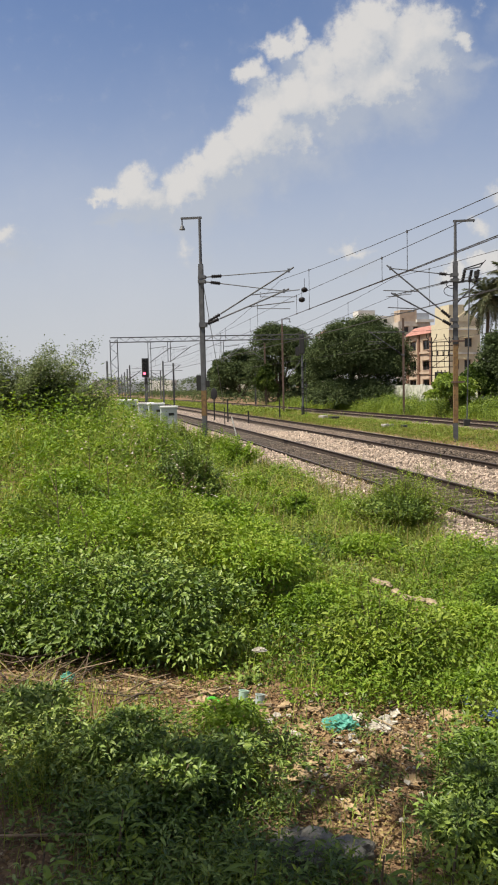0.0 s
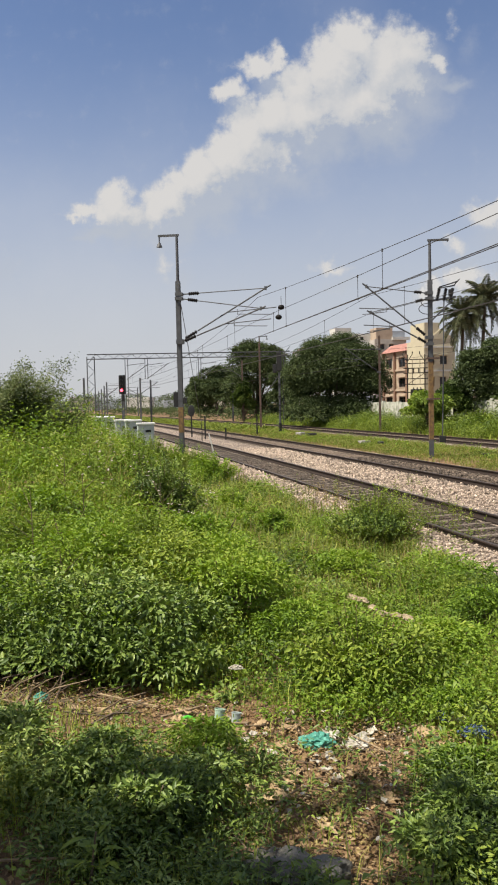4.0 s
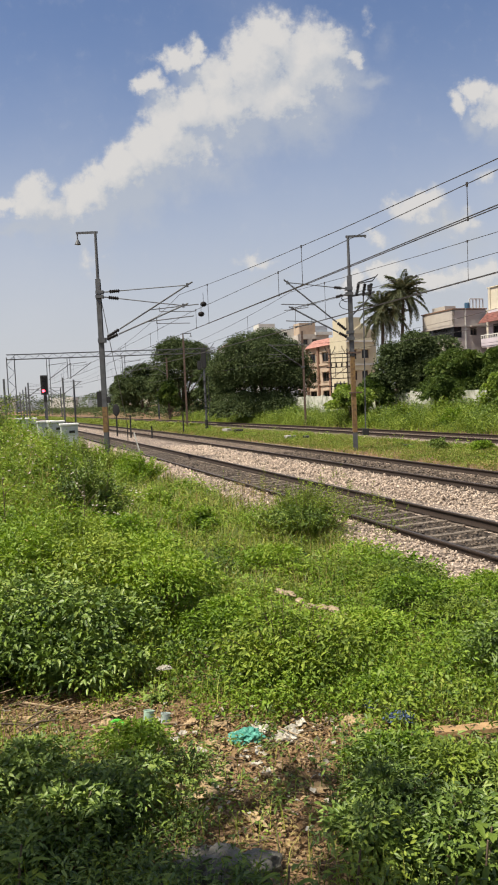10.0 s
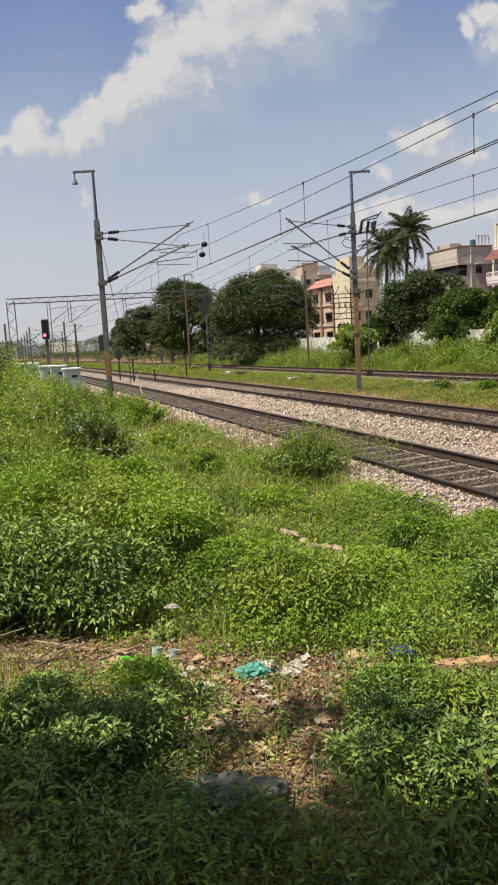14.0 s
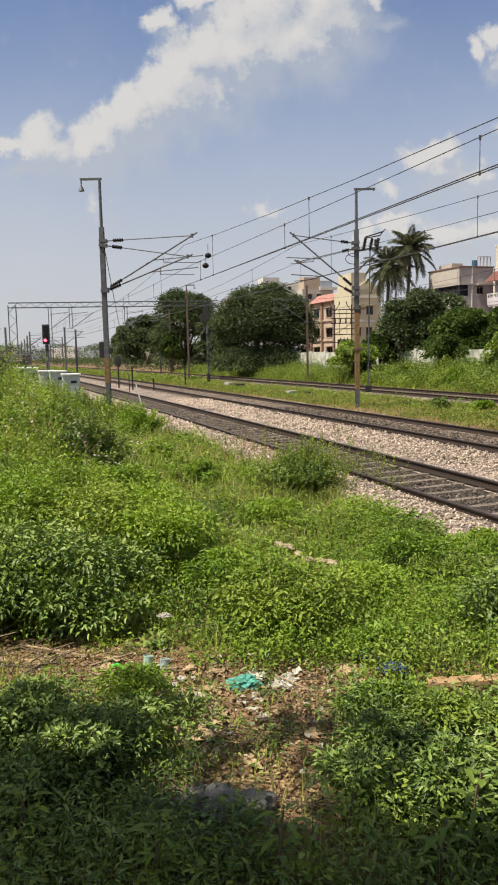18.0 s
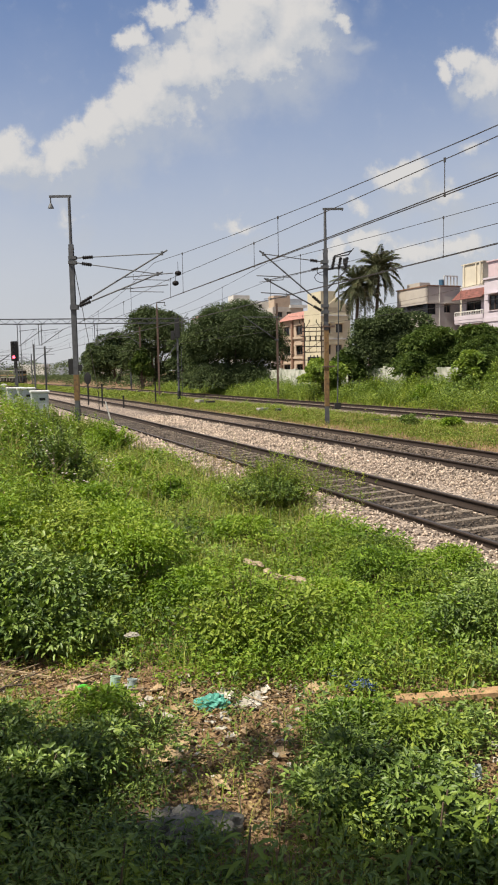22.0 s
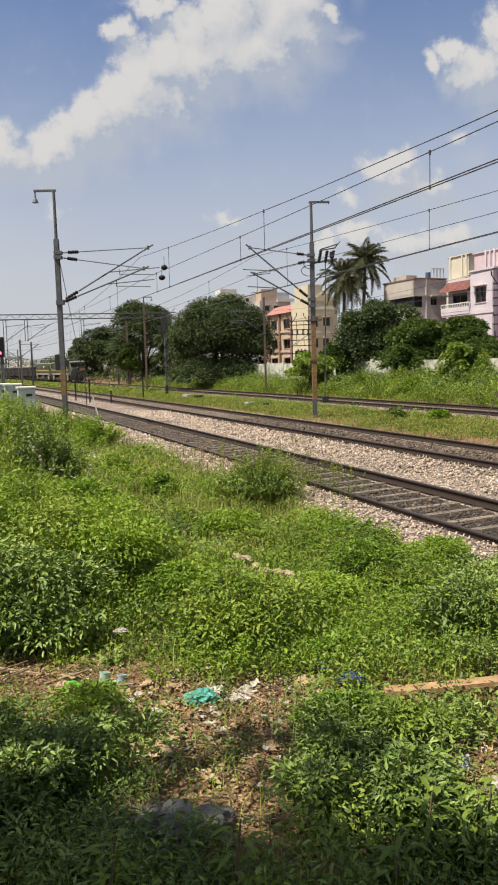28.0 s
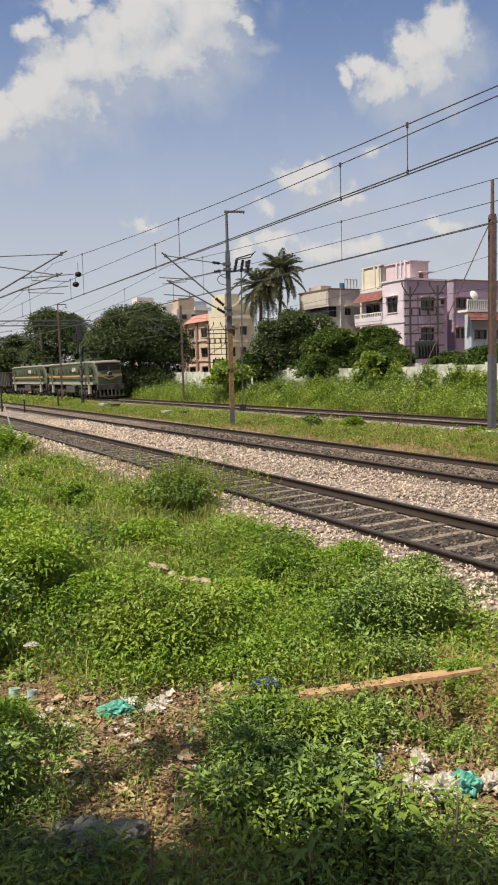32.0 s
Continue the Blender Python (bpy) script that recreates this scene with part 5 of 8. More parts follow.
def transformer(label, x, y, k, ang):
    """Two-pole distribution transformer structure."""
    t = thing("pole_transformer", label, "transformer", "pole transformers", at=(x, y, 0.4))
    t.rotation_euler = (0, 0, radians(ang))
    w, h = 1.95, 7.8 * k
    for s in (-1, 1):
        part("pole", boxm((s * w / 2, 0, h / 2), (0.14, 0.16, h)), "pole_rust", t)
        part("rod", boxm((s * w * 0.22, 0, h - 2.0), (0.06, 0.06, 2.9)), "pole_rust", t)
        for q in (-1, 1):
            bm = bmesh.new()
            beam(bm, (s * w / 2, 0, h - 0.8), (s * w / 2 + q * 0.55, 0, h + 0.05), 0.07, 0.07)
            tube(bm, (s * w / 2 + q * 0.55, 0, h), (s * w / 2 + q * 0.58, 0, h + 0.35), 0.05)
            part("fork", bm, "pole_rust", t)
    for z in (h - 0.55, h - 1.0, h - 1.55, h - 2.1, h - 2.75, h - 3.4, h - 4.3):
        part("cross_arm", boxm((0, 0, z), (w + 0.9, 0.1, 0.1)), "pole_rust", t)
    for x_ in (-0.9, -0.3, 0.3, 0.9):
        insulator((x_, 0, h - 2.05), (x_, 0, h - 1.6), 0.09, t, 4)
    bm = boxm((0.1, 0, h - 4.6), (1.5, 0.8, 1.3), 0, 0.05)
    tank = part("tank", bm, "black", t, "dark finned transformer tank")
    for i in range(6):
        part("fin", boxm((-0.45 + i * 0.22, -0.5, h - 4.65), (0.06, 0.25, 1.0)), "black", tank)
    for x_ in (-0.3, 0.1, 0.5):
        insulator((x_, 0, h - 4.3), (x_, 0, h - 3.75), 0.08, t, 5)
    part("brace", beam(bmesh.new(), (-w / 2, 0, h - 3.4), (w / 2, 0, h - 2.1), 0.07, 0.07), "rusty", t)


transformer("rusty two-pole transformer structure behind the wall", 22.35, 53.4, 1.0, -21)
transformer("rusty two-pole transformer before the peach block", 11.8, 89.0, 0.95, -8)

# ---- ballast between the tracks, loose stones ----


def ballast_fill():
    ys = np.concatenate([np.arange(-4, 60, 1.0), np.geomspace(60, 400, 40)])
    c = np.stack([tx(A1, ys), ys, rail_z(ys)], 1)
    V, F = sweep(c, [(1.6, -0.175), (2.0, -0.18), (2.6, -0.2), (3.2, -0.19), (3.6, -0.2)], closed=False)
    V[:, 2] += 0.02 * np.sin(V[:, 1] * 1.7 + V[:, 0])
    tagged(np_mesh("ballast", V, F, "ballast"), "pinkish crushed stone ballast between the tracks", "ballast", kind="structure")


def stones(name, n, u_lo, u_hi, y_lo, y_hi, size, mat, zfun, label, keep=None):
    y = y_lo + (y_hi - y_lo) * RNG.uniform(0, 1, n) ** 1.25
    u = RNG.uniform(u_lo, u_hi, n)
    if keep is not None:
        m = keep(u, y)
        y, u = y[m], u[m]
        n = len(y)
    x = tx(A1, y) + u / 0.953
    z = zfun(u, y)
    s = size * RNG.uniform(0.55, 1.35, n) * (1 + np.maximum(0, y - 14) / 34)
    oc = np.array([(1, 0, 0), (-1, 0, 0), (0, 1, 0), (0, -1, 0), (0, 0, 1), (0, 0, -1)], float)
    V = oc[None] * RNG.uniform(0.45, 1.15, (n, 6, 1)) * s[:, None, None] * 0.6 + RNG.normal(0, 0.18, (n, 6, 3)) * s[:, None, None]
    a = RNG.uniform(0, 6.28, n)
    ca, sa = np.cos(a)[:, None], np.sin(a)[:, None]
    V = np.stack([V[..., 0] * ca - V[..., 1] * sa, V[..., 0] * sa + V[..., 1] * ca, V[..., 2]], -1)
    V += np.stack([x, y, z], 1)[:, None, :]
    f = np.array([(0, 2, 4), (2, 1, 4), (1, 3, 4), (3, 0, 4), (2, 0, 5), (1, 2, 5), (3, 1, 5), (0, 3, 5)])
    F = (np.arange(n)[:, None, None] * 6 + f[None]).reshape(-1, 3)
    ob = np_mesh(name, V.reshape(-1, 3), F, mat)
    return tagged(ob, label, "stones", kind="stuff")


ballast_fill()
GAP = (A2 - A1) * 0.953


def bed_z(u, y):
    v = np.where(np.abs(u) < GAP / 2, u, u - GAP)
    z = np.interp(v, [-2.75, -1.75, 1.75, 2.5], [-0.42, -0.2, -0.18, -0.22])
    z = np.where(u < -0.9, np.interp(u, [-2.75, -1.75, -0.93], [-0.42, -0.125, -0.105]), z)
    z = np.where((u > 1.5) & (u < GAP - 1.5), -0.19, z)
    z = np.where((v > 1.5) & (u > GAP), -0.2 + 0.05 - 0.2 * np.clip(v - 1.75, 0, 2), z)
    z = np.where((u > GAP / 2) & (np.abs(v) < 0.8), z + 0.07, z)
    return z + RNG.uniform(-0.005, 0.045, len(u))


def off_rail(u, y):
    v = np.where(u < GAP / 2, u, u - GAP)
    return np.abs(np.abs(v) - 0.84) > 0.1


stones("ballast_stones", 60000, -2.2, GAP + 2.6, 5.5, 46, 0.053, "stone", bed_z, "loose pinkish grey crushed ballast stones",
       lambda u, y: off_rail(u, y) & (np.abs(np.where(u < GAP / 2, u, u - GAP)) > 0.8))
stones("oily_stones", 22000, -0.8, GAP + 0.8, 5.5, 36, 0.058, "stone_oily", lambda u, y: bed_z(u, y) - 0.008, "dark oily ballast stones between the rails",
       lambda u, y: off_rail(u, y) & (np.abs(np.where(u < GAP / 2, u, u - GAP)) < 0.8))

# ---- vegetation on the near verge ----


def u_of(x, y):
    return (tx(A1, y) - x) * 0.953


def bare(x, y):
    """1 on the littered bare strip and the earthen path, 0 under plants."""
    strip_y = 6.35 - 0.28 * (x + 0.2)
    s = np.exp(-((y - strip_y) / 0.42) ** 4)
    path = np.exp(-(((x - 0.12) / 0.62) ** 4)) * smooth(y, 4.05, 4.4) * (1 - smooth(y, 6.2, 6.6))
    ditch = np.exp(-(((x - 2.6) / 0.45) ** 2 + ((y - 5.5) / 0.7) ** 2))
    right = np.exp(-(((x - 1.75) / 0.75) ** 2 + ((y - 4.95) / 0.35) ** 2))
    left = np.exp(-(((x + 2.0) / 0.5) ** 2 + ((y - 4.1) / 0.45) ** 2))
    bags = np.exp(-(((x - 2.02) / 0.42) ** 4 + ((y - 4.5) / 0.5) ** 4))
    t = np.clip(((x - 0.38) * 0.8 + (y - 10.05) * -1.5) / 2.89, 0, 1)
    kerb = np.exp(-(((x - 0.38 - 0.8 * t) ** 2 + (y - 10.05 + 1.5 * t) ** 2) / 0.06))
    patch = 0.93 + 0.07 * (lumps(x * 3.3 + 1, y * 4.1) + 0.5 * lumps(x * 7.1, y * 8.3) > -0.1)
    return np.clip(kerb + (s * (1 - smooth(x, 0.5, 1.2)) + path * 0.95) * patch + ditch + right * 0.6 + bags + left * 0.85, 0, 1)


def veg_h(x, y):
    """Height of the plants."""
    u = u_of(x, y)
    h = 0.27 + 0.24 * lumps(x * 1.3, y * 1.3) + 0.16 * lumps(x * 3.1 + 2, y * 2.7)
    h = h + 0.85 * smooth(u, 5.2, 7.4) * smooth(y, 7.0, 7.9)
    h = h + 0.30 * smooth(u, 4.2, 6.5) * smooth(y, 14, 22)
    front = 1 - smooth(y, 5.5, 6.0)
    h = h * (1 - front) + front * (0.34 + 0.17 * lumps(x * 2.0, y * 1.9) + 0.13 * lumps(x * 4.2 + 1, y * 3.9))
    h = h + 0.28 * np.exp(-(((x - 0.3) / 0.75) ** 2 + ((y - 7.7) / 0.6) ** 2))     # leafy mound behind the litter
    h = h + 0.22 * np.exp(-(((x - 2.6) / 0.9) ** 2 + ((y - 7.6) / 0.9) ** 2))
    return np.clip(h, 0.1, 2.0)


def sample(n, r0, r1, power, az0=-26.5, az1=30.0):
    az = np.radians(RNG.uniform(az0, az1, n))
    r = r0 + (r1 - r0) * RNG.uniform(0, 1, n) ** power
    return r * np.sin(az), r * np.cos(az)


def noise_keep(freq, thr, phase=0.0):
    return lambda x, y, u: np.sin(x * freq + phase + 1.7 * np.sin(y * freq * 0.6)) * np.cos(y * freq * 0.8 + phase) + 0.35 * RNG.normal(0, 1, len(x)) > thr


def meadow(x, y, u):
    """1 on the olive grass between the weeds and the ballast edge."""
    return (1 - smooth(u, 4.3, 6.2)) * smooth(y + 0.35 * x, 8.8, 10.6) * (1 - 0.8 * smooth(x, 1.2, 2.2))


def herbs(n, r0, r1, power, leaf, per, mat, label, rad=0.16, wide=0.5, keep=None, hmul=1.0, up=0.35, name="weeds", stems=2, fine=False, dense=False):
    x, y = sample(n, r0, r1, power)
    u = u_of(x, y)
    r = np.hypot(x, y)
    m = (u > 1.75 + 0.5 * RNG.uniform(-1, 1, n)) & (RNG.uniform(0, 1, n) > bare(x, y) * 0.97) & (dense | (RNG.uniform(0, 1, n) > 0.6 * meadow(x, y, u)))
    if keep is not None:
        m &= keep(x, y, u)
    x, y, r = x[m], y[m], r[m]
    grow = 1 + np.maximum(0, r - 5) / 9
    H = veg_h(x, y) * RNG.uniform(0.35, 1.4, len(x)) ** 1.2 * hmul
    R = rad * grow ** 0.8 * RNG.uniform(0.7, 1.4, len(x))
    z = ground_z(x, y) - 0.01
    k = np.maximum(3, RNG.poisson(per, len(x)))
    V, F = dome_leaves(x, y, z, R, H, k, leaf * grow * RNG.uniform(0.8, 1.2, len(x)), wide=wide, up=up, fine=fine)
    if stems:
        V, F = merge((V, F), stems_geo(x, y, z, H, R, stems, 0.006))
    return tagged(np_mesh(name, V, F, mat), label, "weeds", kind="stuff")


# shaded plants in front of the litter
herbs(1600, 3.2, 6.0, 0.75, 0.055, 42, "shrub", "leafy low weeds in the shade", 0.17, 0.3, lambda x, y, u: (y < 6.3 - 0.28 * (x + 0.2)) & noise_keep(2.6, -0.35, 0.3)(x, y, u), 1.0, fine=True, stems=1)
herbs(420, 3.2, 6.4, 0.8, 0.05, 30, "lush", "broad-leaved weeds among the undergrowth", 0.13, 0.42, lambda x, y, u: (y < 6.5) & (bare(x, y) < 0.3), 1.0, fine=True, stems=1)
# sunlit herbs beyond it
herbs(2700, 6.2, 13.0, 0.9, 0.044, 80, "herb", "bright green fine-leaved weeds in the sun", 0.24, 0.40, lambda x, y, u: (y > 6.55 - 0.28 * (x + 0.2)) & ~noise_keep(1.3, 0.3, 0.7)(x, y, u))
herbs(2200, 6.2, 13.0, 0.9, 0.052, 36, "shrub", "darker green creeping weeds", 0.16, 0.5, lambda x, y, u: (y > 6.6 - 0.28 * (x + 0.2)) & noise_keep(1.3, 0.2, 0.7)(x, y, u), 0.9)
herbs(2300, 12.0, 24.0, 0.85, 0.042, 60, "herb", "yellow-green weeds on the bank", 0.24, 0.4, lambda x, y, u: ~noise_keep(1.1, 0.4, 5.0)(x, y, u), 1.0)
herbs(2200, 22.0, 50.0, 0.8, 0.042, 34, "herb", "pale green weeds along the track", 0.2, 0.35, lambda x, y, u: (u > 2.0) & (u < 16), 1.0)
herbs(1500, 12.0, 26.0, 0.9, 0.045, 34, "blue", "tall pale green weeds on the bank", 0.16, 0.32, lambda x, y, u: (u > 4.2) & noise_keep(0.9, 0.0, 3.0)(x, y, u), 1.3)
herbs(1100, 11.0, 24.0, 0.9, 0.05, 36, "lush", "darker weeds on the bank", 0.19, 0.42, lambda x, y, u: (u > 2.4) & noise_keep(1.1, 0.35, 5.0)(x, y, u), 1.25)
herbs(700, 8.0, 24.0, 0.8, 0.05, 24, "straw", "dry yellowish weeds", 0.14, 0.22, noise_keep(0.8, 0.3, 2.1), 0.95)


def grass(n, r0, r1, power, H, mat, label, keep=None, w=0.007, lean=(0.2, 0.9)):
    x, y = sample(n, r0, r1, power)
    u = u_of(x, y)
    m = (u > 1.5 + 0.5 * RNG.uniform(-1, 1, n)) & (RNG.uniform(0, 1, n) > bare(x, y) * 0.93)
    if keep is not None:
        m &= keep(x, y, u)
    x, y = x[m], y[m]
    r = np.hypot(x, y)
    h = H * RNG.uniform(0.5, 1.3, len(x)) + veg_h(x, y) * 0.75
    V, F = blade_geo(np.stack([x, y, ground_z(x, y) - 0.01], 1), RNG.uniform(0, 6.28, len(x)), RNG.uniform(*lean, len(x)), h, w * (1 + np.maximum(0, r - 6) / 9))
    return tagged(np_mesh("grass", V, F, mat), label, "grass", kind="stuff")


grass(9000, 6.4, 15.0, 0.85, 0.10, "grass", "fine green grass among weeds")
grass(20000, 13.0, 46.0, 0.75, 0.28, "grass", "tall green and yellow grass on the bank")
grass(9000, 10.0, 28.0, 0.8, 0.14, "sage", "seeding grass at the ballast edge", lambda x, y, u: u < 5.5, 0.008, (0.2, 0.7))
grass(9000, 10.0, 42.0, 0.8, 0.32, "straw", "dry grass stalks", noise_keep(0.7, 0.2, 0.4), 0.006, (0.1, 0.5))
herbs(5200, 8.6, 26.0, 0.9, 0.026, 70, "meadow", "fine-leaved olive weeds along the ballast edge", 0.2, 0.4, lambda x, y, u: RNG.uniform(0, 1, len(x)) < meadow(x, y, u), 1.0, dense=True)
grass(15000, 8.6, 26.0, 0.85, 0.12, "meadow", "fine olive grass along the ballast edge", lambda x, y, u: RNG.uniform(0, 1, len(x)) < meadow(x, y, u) + 0.04, 0.008, (0.2, 1.0))
grass(4500, 9.0, 24.0, 0.85, 0.2, "straw", "straw-coloured seed stalks in the grass", lambda x, y, u: RNG.uniform(0, 1, len(x)) < 0.8 * meadow(x, y, u), 0.006, (0.1, 0.6))
grass(5000, 3.3, 7.2, 0.8, 0.02, "grass", "short grass blades in the litter", None, 0.006)


def creepers(n, mat, label, leaf, per, H):
    """Small plants and dry tufts scattered over the bare soil and litter."""
    x, y = RNG.uniform(-4.0, 2.4, n), RNG.uniform(4.2, 7.4, n)
    m = (RNG.uniform(0, 1, n) < bare(x, y)) & (lumps(x * 2.7 + 3, y * 3.1) + RNG.normal(0, 0.3, n) > 0.0)
    x, y = x[m], y[m]
    k = np.maximum(3, RNG.poisson(per, len(x)))
    V, F = dome_leaves(x, y, ground_z(x, y) - 0.01, RNG.uniform(0.05, 0.14, len(x)), H * RNG.uniform(0.5, 1.5, len(x)), k, np.full(len(x), leaf), wide=0.45, fine=True)
    tagged(np_mesh("weeds", V, F, mat), label, "weeds", kind="stuff")


creepers(330, "herb", "small yellow-green seedlings in the litter", 0.03, 20, 0.10)
creepers(260, "shrub", "small dark green seedlings in the litter", 0.034, 18, 0.12)
creepers(1700, "straw", "withered low weeds over the soil", 0.036, 14, 0.06)


def strip_weeds(name, label, n, a, o0, o1, y0, y1, H, leaf, per, mat, rad, power=1.0, wide=0.42, up=0.35):
    """Weeds beside a track: o0 to o1 metres to the right of its centre."""
    y = y0 + (y1 - y0) * RNG.uniform(0, 1, n) ** power
    o = RNG.uniform(o0, o1, n)
    x = tx(a, y) + o / 0.953
    keep = lumps(x * 0.5, y * 0.35) + RNG.normal(0, 0.35, n) > -0.5
    x, y = x[keep], y[keep]
    h = H * RNG.uniform(0.5, 1.25, len(x)) * (1 + 0.35 * lumps(x * 0.7, y * 0.5))
    V, F = dome_leaves(x, y, ground_z(x, y) - 0.02, rad * RNG.uniform(0.7, 1.4, len(x)), h, np.maximum(3, RNG.poisson(per, len(x))), leaf * RNG.uniform(0.8, 1.2, len(x)), wide=wide, up=up)
    return tagged(np_mesh(name, V, F, mat), label, "weeds", kind="stuff")


# between the middle and the far track
strip_weeds("weeds", "low grassy weeds between the tracks", 9500, A2, 2.5, 8.2, 9, 95, 0.2, 0.11, 16, "meadow", 0.28, 1.5, 0.26, 0.8)
strip_weeds("weeds", "yellow-green grass between the tracks", 3600, A2, 2.5, 8.0, 9, 95, 0.18, 0.10, 12, "meadow", 0.3, 1.4, 0.25, 0.8)
strip_weeds("weeds", "creeping green weeds between the tracks", 700, A2, 2.9, 8.2, 9, 95, 0.2, 0.10, 18, "herb", 0.35, 1.4)
strip_weeds("weeds", "dry straw-coloured grass between the tracks", 2400, A2, 2.5, 8.0, 9, 95, 0.17, 0.09, 14, "straw", 0.3, 1.4, 0.25, 0.8)
strip_weeds("weeds", "sparse taller green weeds between the tracks", 110, A2, 3.0, 7.4, 18, 80, 0.5, 0.13, 36, "herb", 0.35)


def strip_grass(label, n, a, o0, o1, y0, y1, H, mat, w, power=1.3):
    """Grass blades in a strip beside a track."""
    y = y0 + (y1 - y0) * RNG.uniform(0, 1, n) ** power
    x = tx(a, y) + RNG.uniform(o0, o1, n) / 0.953
    h = H * RNG.uniform(0.5, 1.3, n) * (1 + 0.45 * lumps(x * 0.6, y * 0.5))
    V, F = blade_geo(np.stack([x, y, ground_z(x, y) - 0.02], 1), RNG.uniform(0, 6.28, n), RNG.uniform(0.2, 0.9, n), h, w * (1 + np.maximum(0, y - 20) / 30))
    return tagged(np_mesh("grass", V, F, mat), label, "grass", kind="stuff")


strip_grass("short yellow-green grass between the tracks", 13000, A2, 2.6, 8.2, 9, 80, 0.2, "meadow", 0.018)
strip_grass("dry short grass between the tracks", 10000, A2, 2.5, 8.2, 9, 80, 0.2, "straw", 0.016)
# beyond the far track up to the wall
strip_weeds("weeds", "low green weeds before the boundary wall", 2600, A3, 2.3, 11.4, 22, 120, 0.6, 0.12, 44, "lush", 0.6, 1.2)
strip_weeds("weeds", "bushy green weeds before the boundary wall", 620, A3, 2.8, 9.4, 24, 110, 1.2, 0.15, 190, "lush", 0.9, 1.2, 0.34, 0.7)
strip_weeds("weeds", "pale leafy weeds before the boundary wall", 380, A3, 2.6, 10.2, 24, 110, 1.25, 0.17, 150, "blue", 0.75, 1.2, 0.4, 0.5)
strip_weeds("weeds", "darker tall weeds before the boundary wall", 460, A3, 3.2, 10.0, 24, 110, 1.35, 0.16, 170, "shrub", 0.7, 1.2, 0.4, 0.6)
strip_weeds("weeds", "yellow-green weeds before the boundary wall", 200, A3, 2.4, 9.5, 24, 110, 1.0, 0.13, 110, "meadow", 0.7, 1.2)
strip_grass("tall green grass before the boundary wall", 5000, A3, 2.3, 10.5, 22, 110, 0.85, "lush", 0.028)
# green far to the left of the tracks and between them
strip_weeds("weeds", "green bushes along the distant track", 3000, A1, -34, -3, 46, 240, 1.1, 0.34, 22, "lush", 0.9, 1.3)
strip_weeds("weeds", "distant bushes beyond the tracks", 1500, A3, 3, 30, 120, 330, 1.7, 0.5, 20, "tree", 1.4, 1.3)

strip_weeds("weeds", "low olive weeds along the distant tracks", 2600, A2, 2.4, 9.4, 80, 300, 0.35, 0.3, 20, "meadow", 0.9, 1.3)
strip_weeds("weeds", "green weeds beside the distant tracks", 1500, A1, -16, -2.2, 60, 300, 0.5, 0.3, 20, "lush", 0.9, 1.3)

# ---- shrubs ----


def bush(label, x, y, R, H, n, leaf, mat, seed, k=10, wide=0.5, stalks=14, z=None, name="shrub"):
    t = thing(name, label, "shrub", "shrubs")
    rng = random.Random(seed)
    z = float(ground_z(x, y)) if z is None else z
    cl = lumpy(x, y, z + H * 0.48, R, R * 0.9, H * 0.52, k, rng, 0.5)
    limbs("stem", (x, y, z - 0.05), [(c[0] + rng.uniform(-0.1, 0.1) * R, c[1], c[2] + c[5] * 0.7) for c in cl[1:1 + stalks]], 0.014 + 0.01 * H, "twig", t, 5)
    crown("leaves", cl, n, leaf, mat, t, wide * 0.9, 0.4, fine=y < 10)
    return t


def shoots(label, x, y, R, H, n, per, leaf, mat, seed, wide=0.35, name="shrub"):
    """A weed bush of many leafy upright shoots spreading from the ground."""
    t = thing(name, label, "shrub", "shrubs")
    rg = np.random.default_rng(seed)
    u = rg.uniform(0, 1, n) ** 0.6
    a = rg.uniform(0, 6.283, n)
    bx, by = x + 0.45 * R * u * np.cos(a), y + 0.45 * R * u * np.sin(a)
    bz = ground_z(bx, by) - 0.02
    ex, ey = x + R * u * np.cos(a) + rg.normal(0, 0.06, n), y + R * u * np.sin(a) + rg.normal(0, 0.06, n)
    ez = bz + H * (1 - 0.55 * u ** 2) * rg.uniform(0.7, 1.12, n)
    bm = bmesh.new()
    for i in range(0, n, 2):
        tube(bm, (bx[i], by[i], bz[i]), (ex[i], ey[i], ez[i]), 0.009, 0.003, 4)
    part("stem", bm, "twig", t)
    i = np.repeat(np.arange(n), per)
    m = len(i)
    s = rg.uniform(0.08, 1.02, m)
    lean = s ** 1.4
    P = np.stack([bx[i] + (ex - bx)[i] * lean, by[i] + (ey - by)[i] * lean, bz[i] + (ez - bz)[i] * s], 1) + rg.normal(0, 0.015, (m, 3))
    L = leaf * rg.uniform(0.6, 1.25, m) * (1.25 - 0.6 * s)
    V, F = leaf_geo(P, rg.uniform(0, 6.283, m), rg.normal(0.35, 0.35, m) + 0.3 * s, L, L * wide * rg.uniform(0.8, 1.2, m), rg.normal(0, 0.4, m))
    np_mesh("leaves", V, F, mat, t)
    return t


shoots("bushy green weed at the ballast edge", 1.1, 14.6, 1.0, 1.12, 300, 70, 0.08, "lush", 31)
bush("dense lower growth of the ballast-edge weed", 1.05, 14.5, 0.85, 0.75, 5200, 0.07, "shrub", 731, 16, 0.4)
for i_, (x_, y_) in enumerate(((2.37, 19.5), (2.64, 18.1), (3.04, 18.2), (2.2, 15.9), (2.75, 15.7), (3.1, 24.5), (3.25, 17.1), (2.0, 17.2), (2.4, 16.6), (2.9, 20.8), (2.2, 21.4), (1.7, 18.6))):
    shoots("thin straggling weed growing in the ballast", x_, y_, 0.32, 0.78 + 0.08 * (i_ % 4), 14, 24, 0.08, "lush" if i_ % 2 else "grass", 500 + i_)
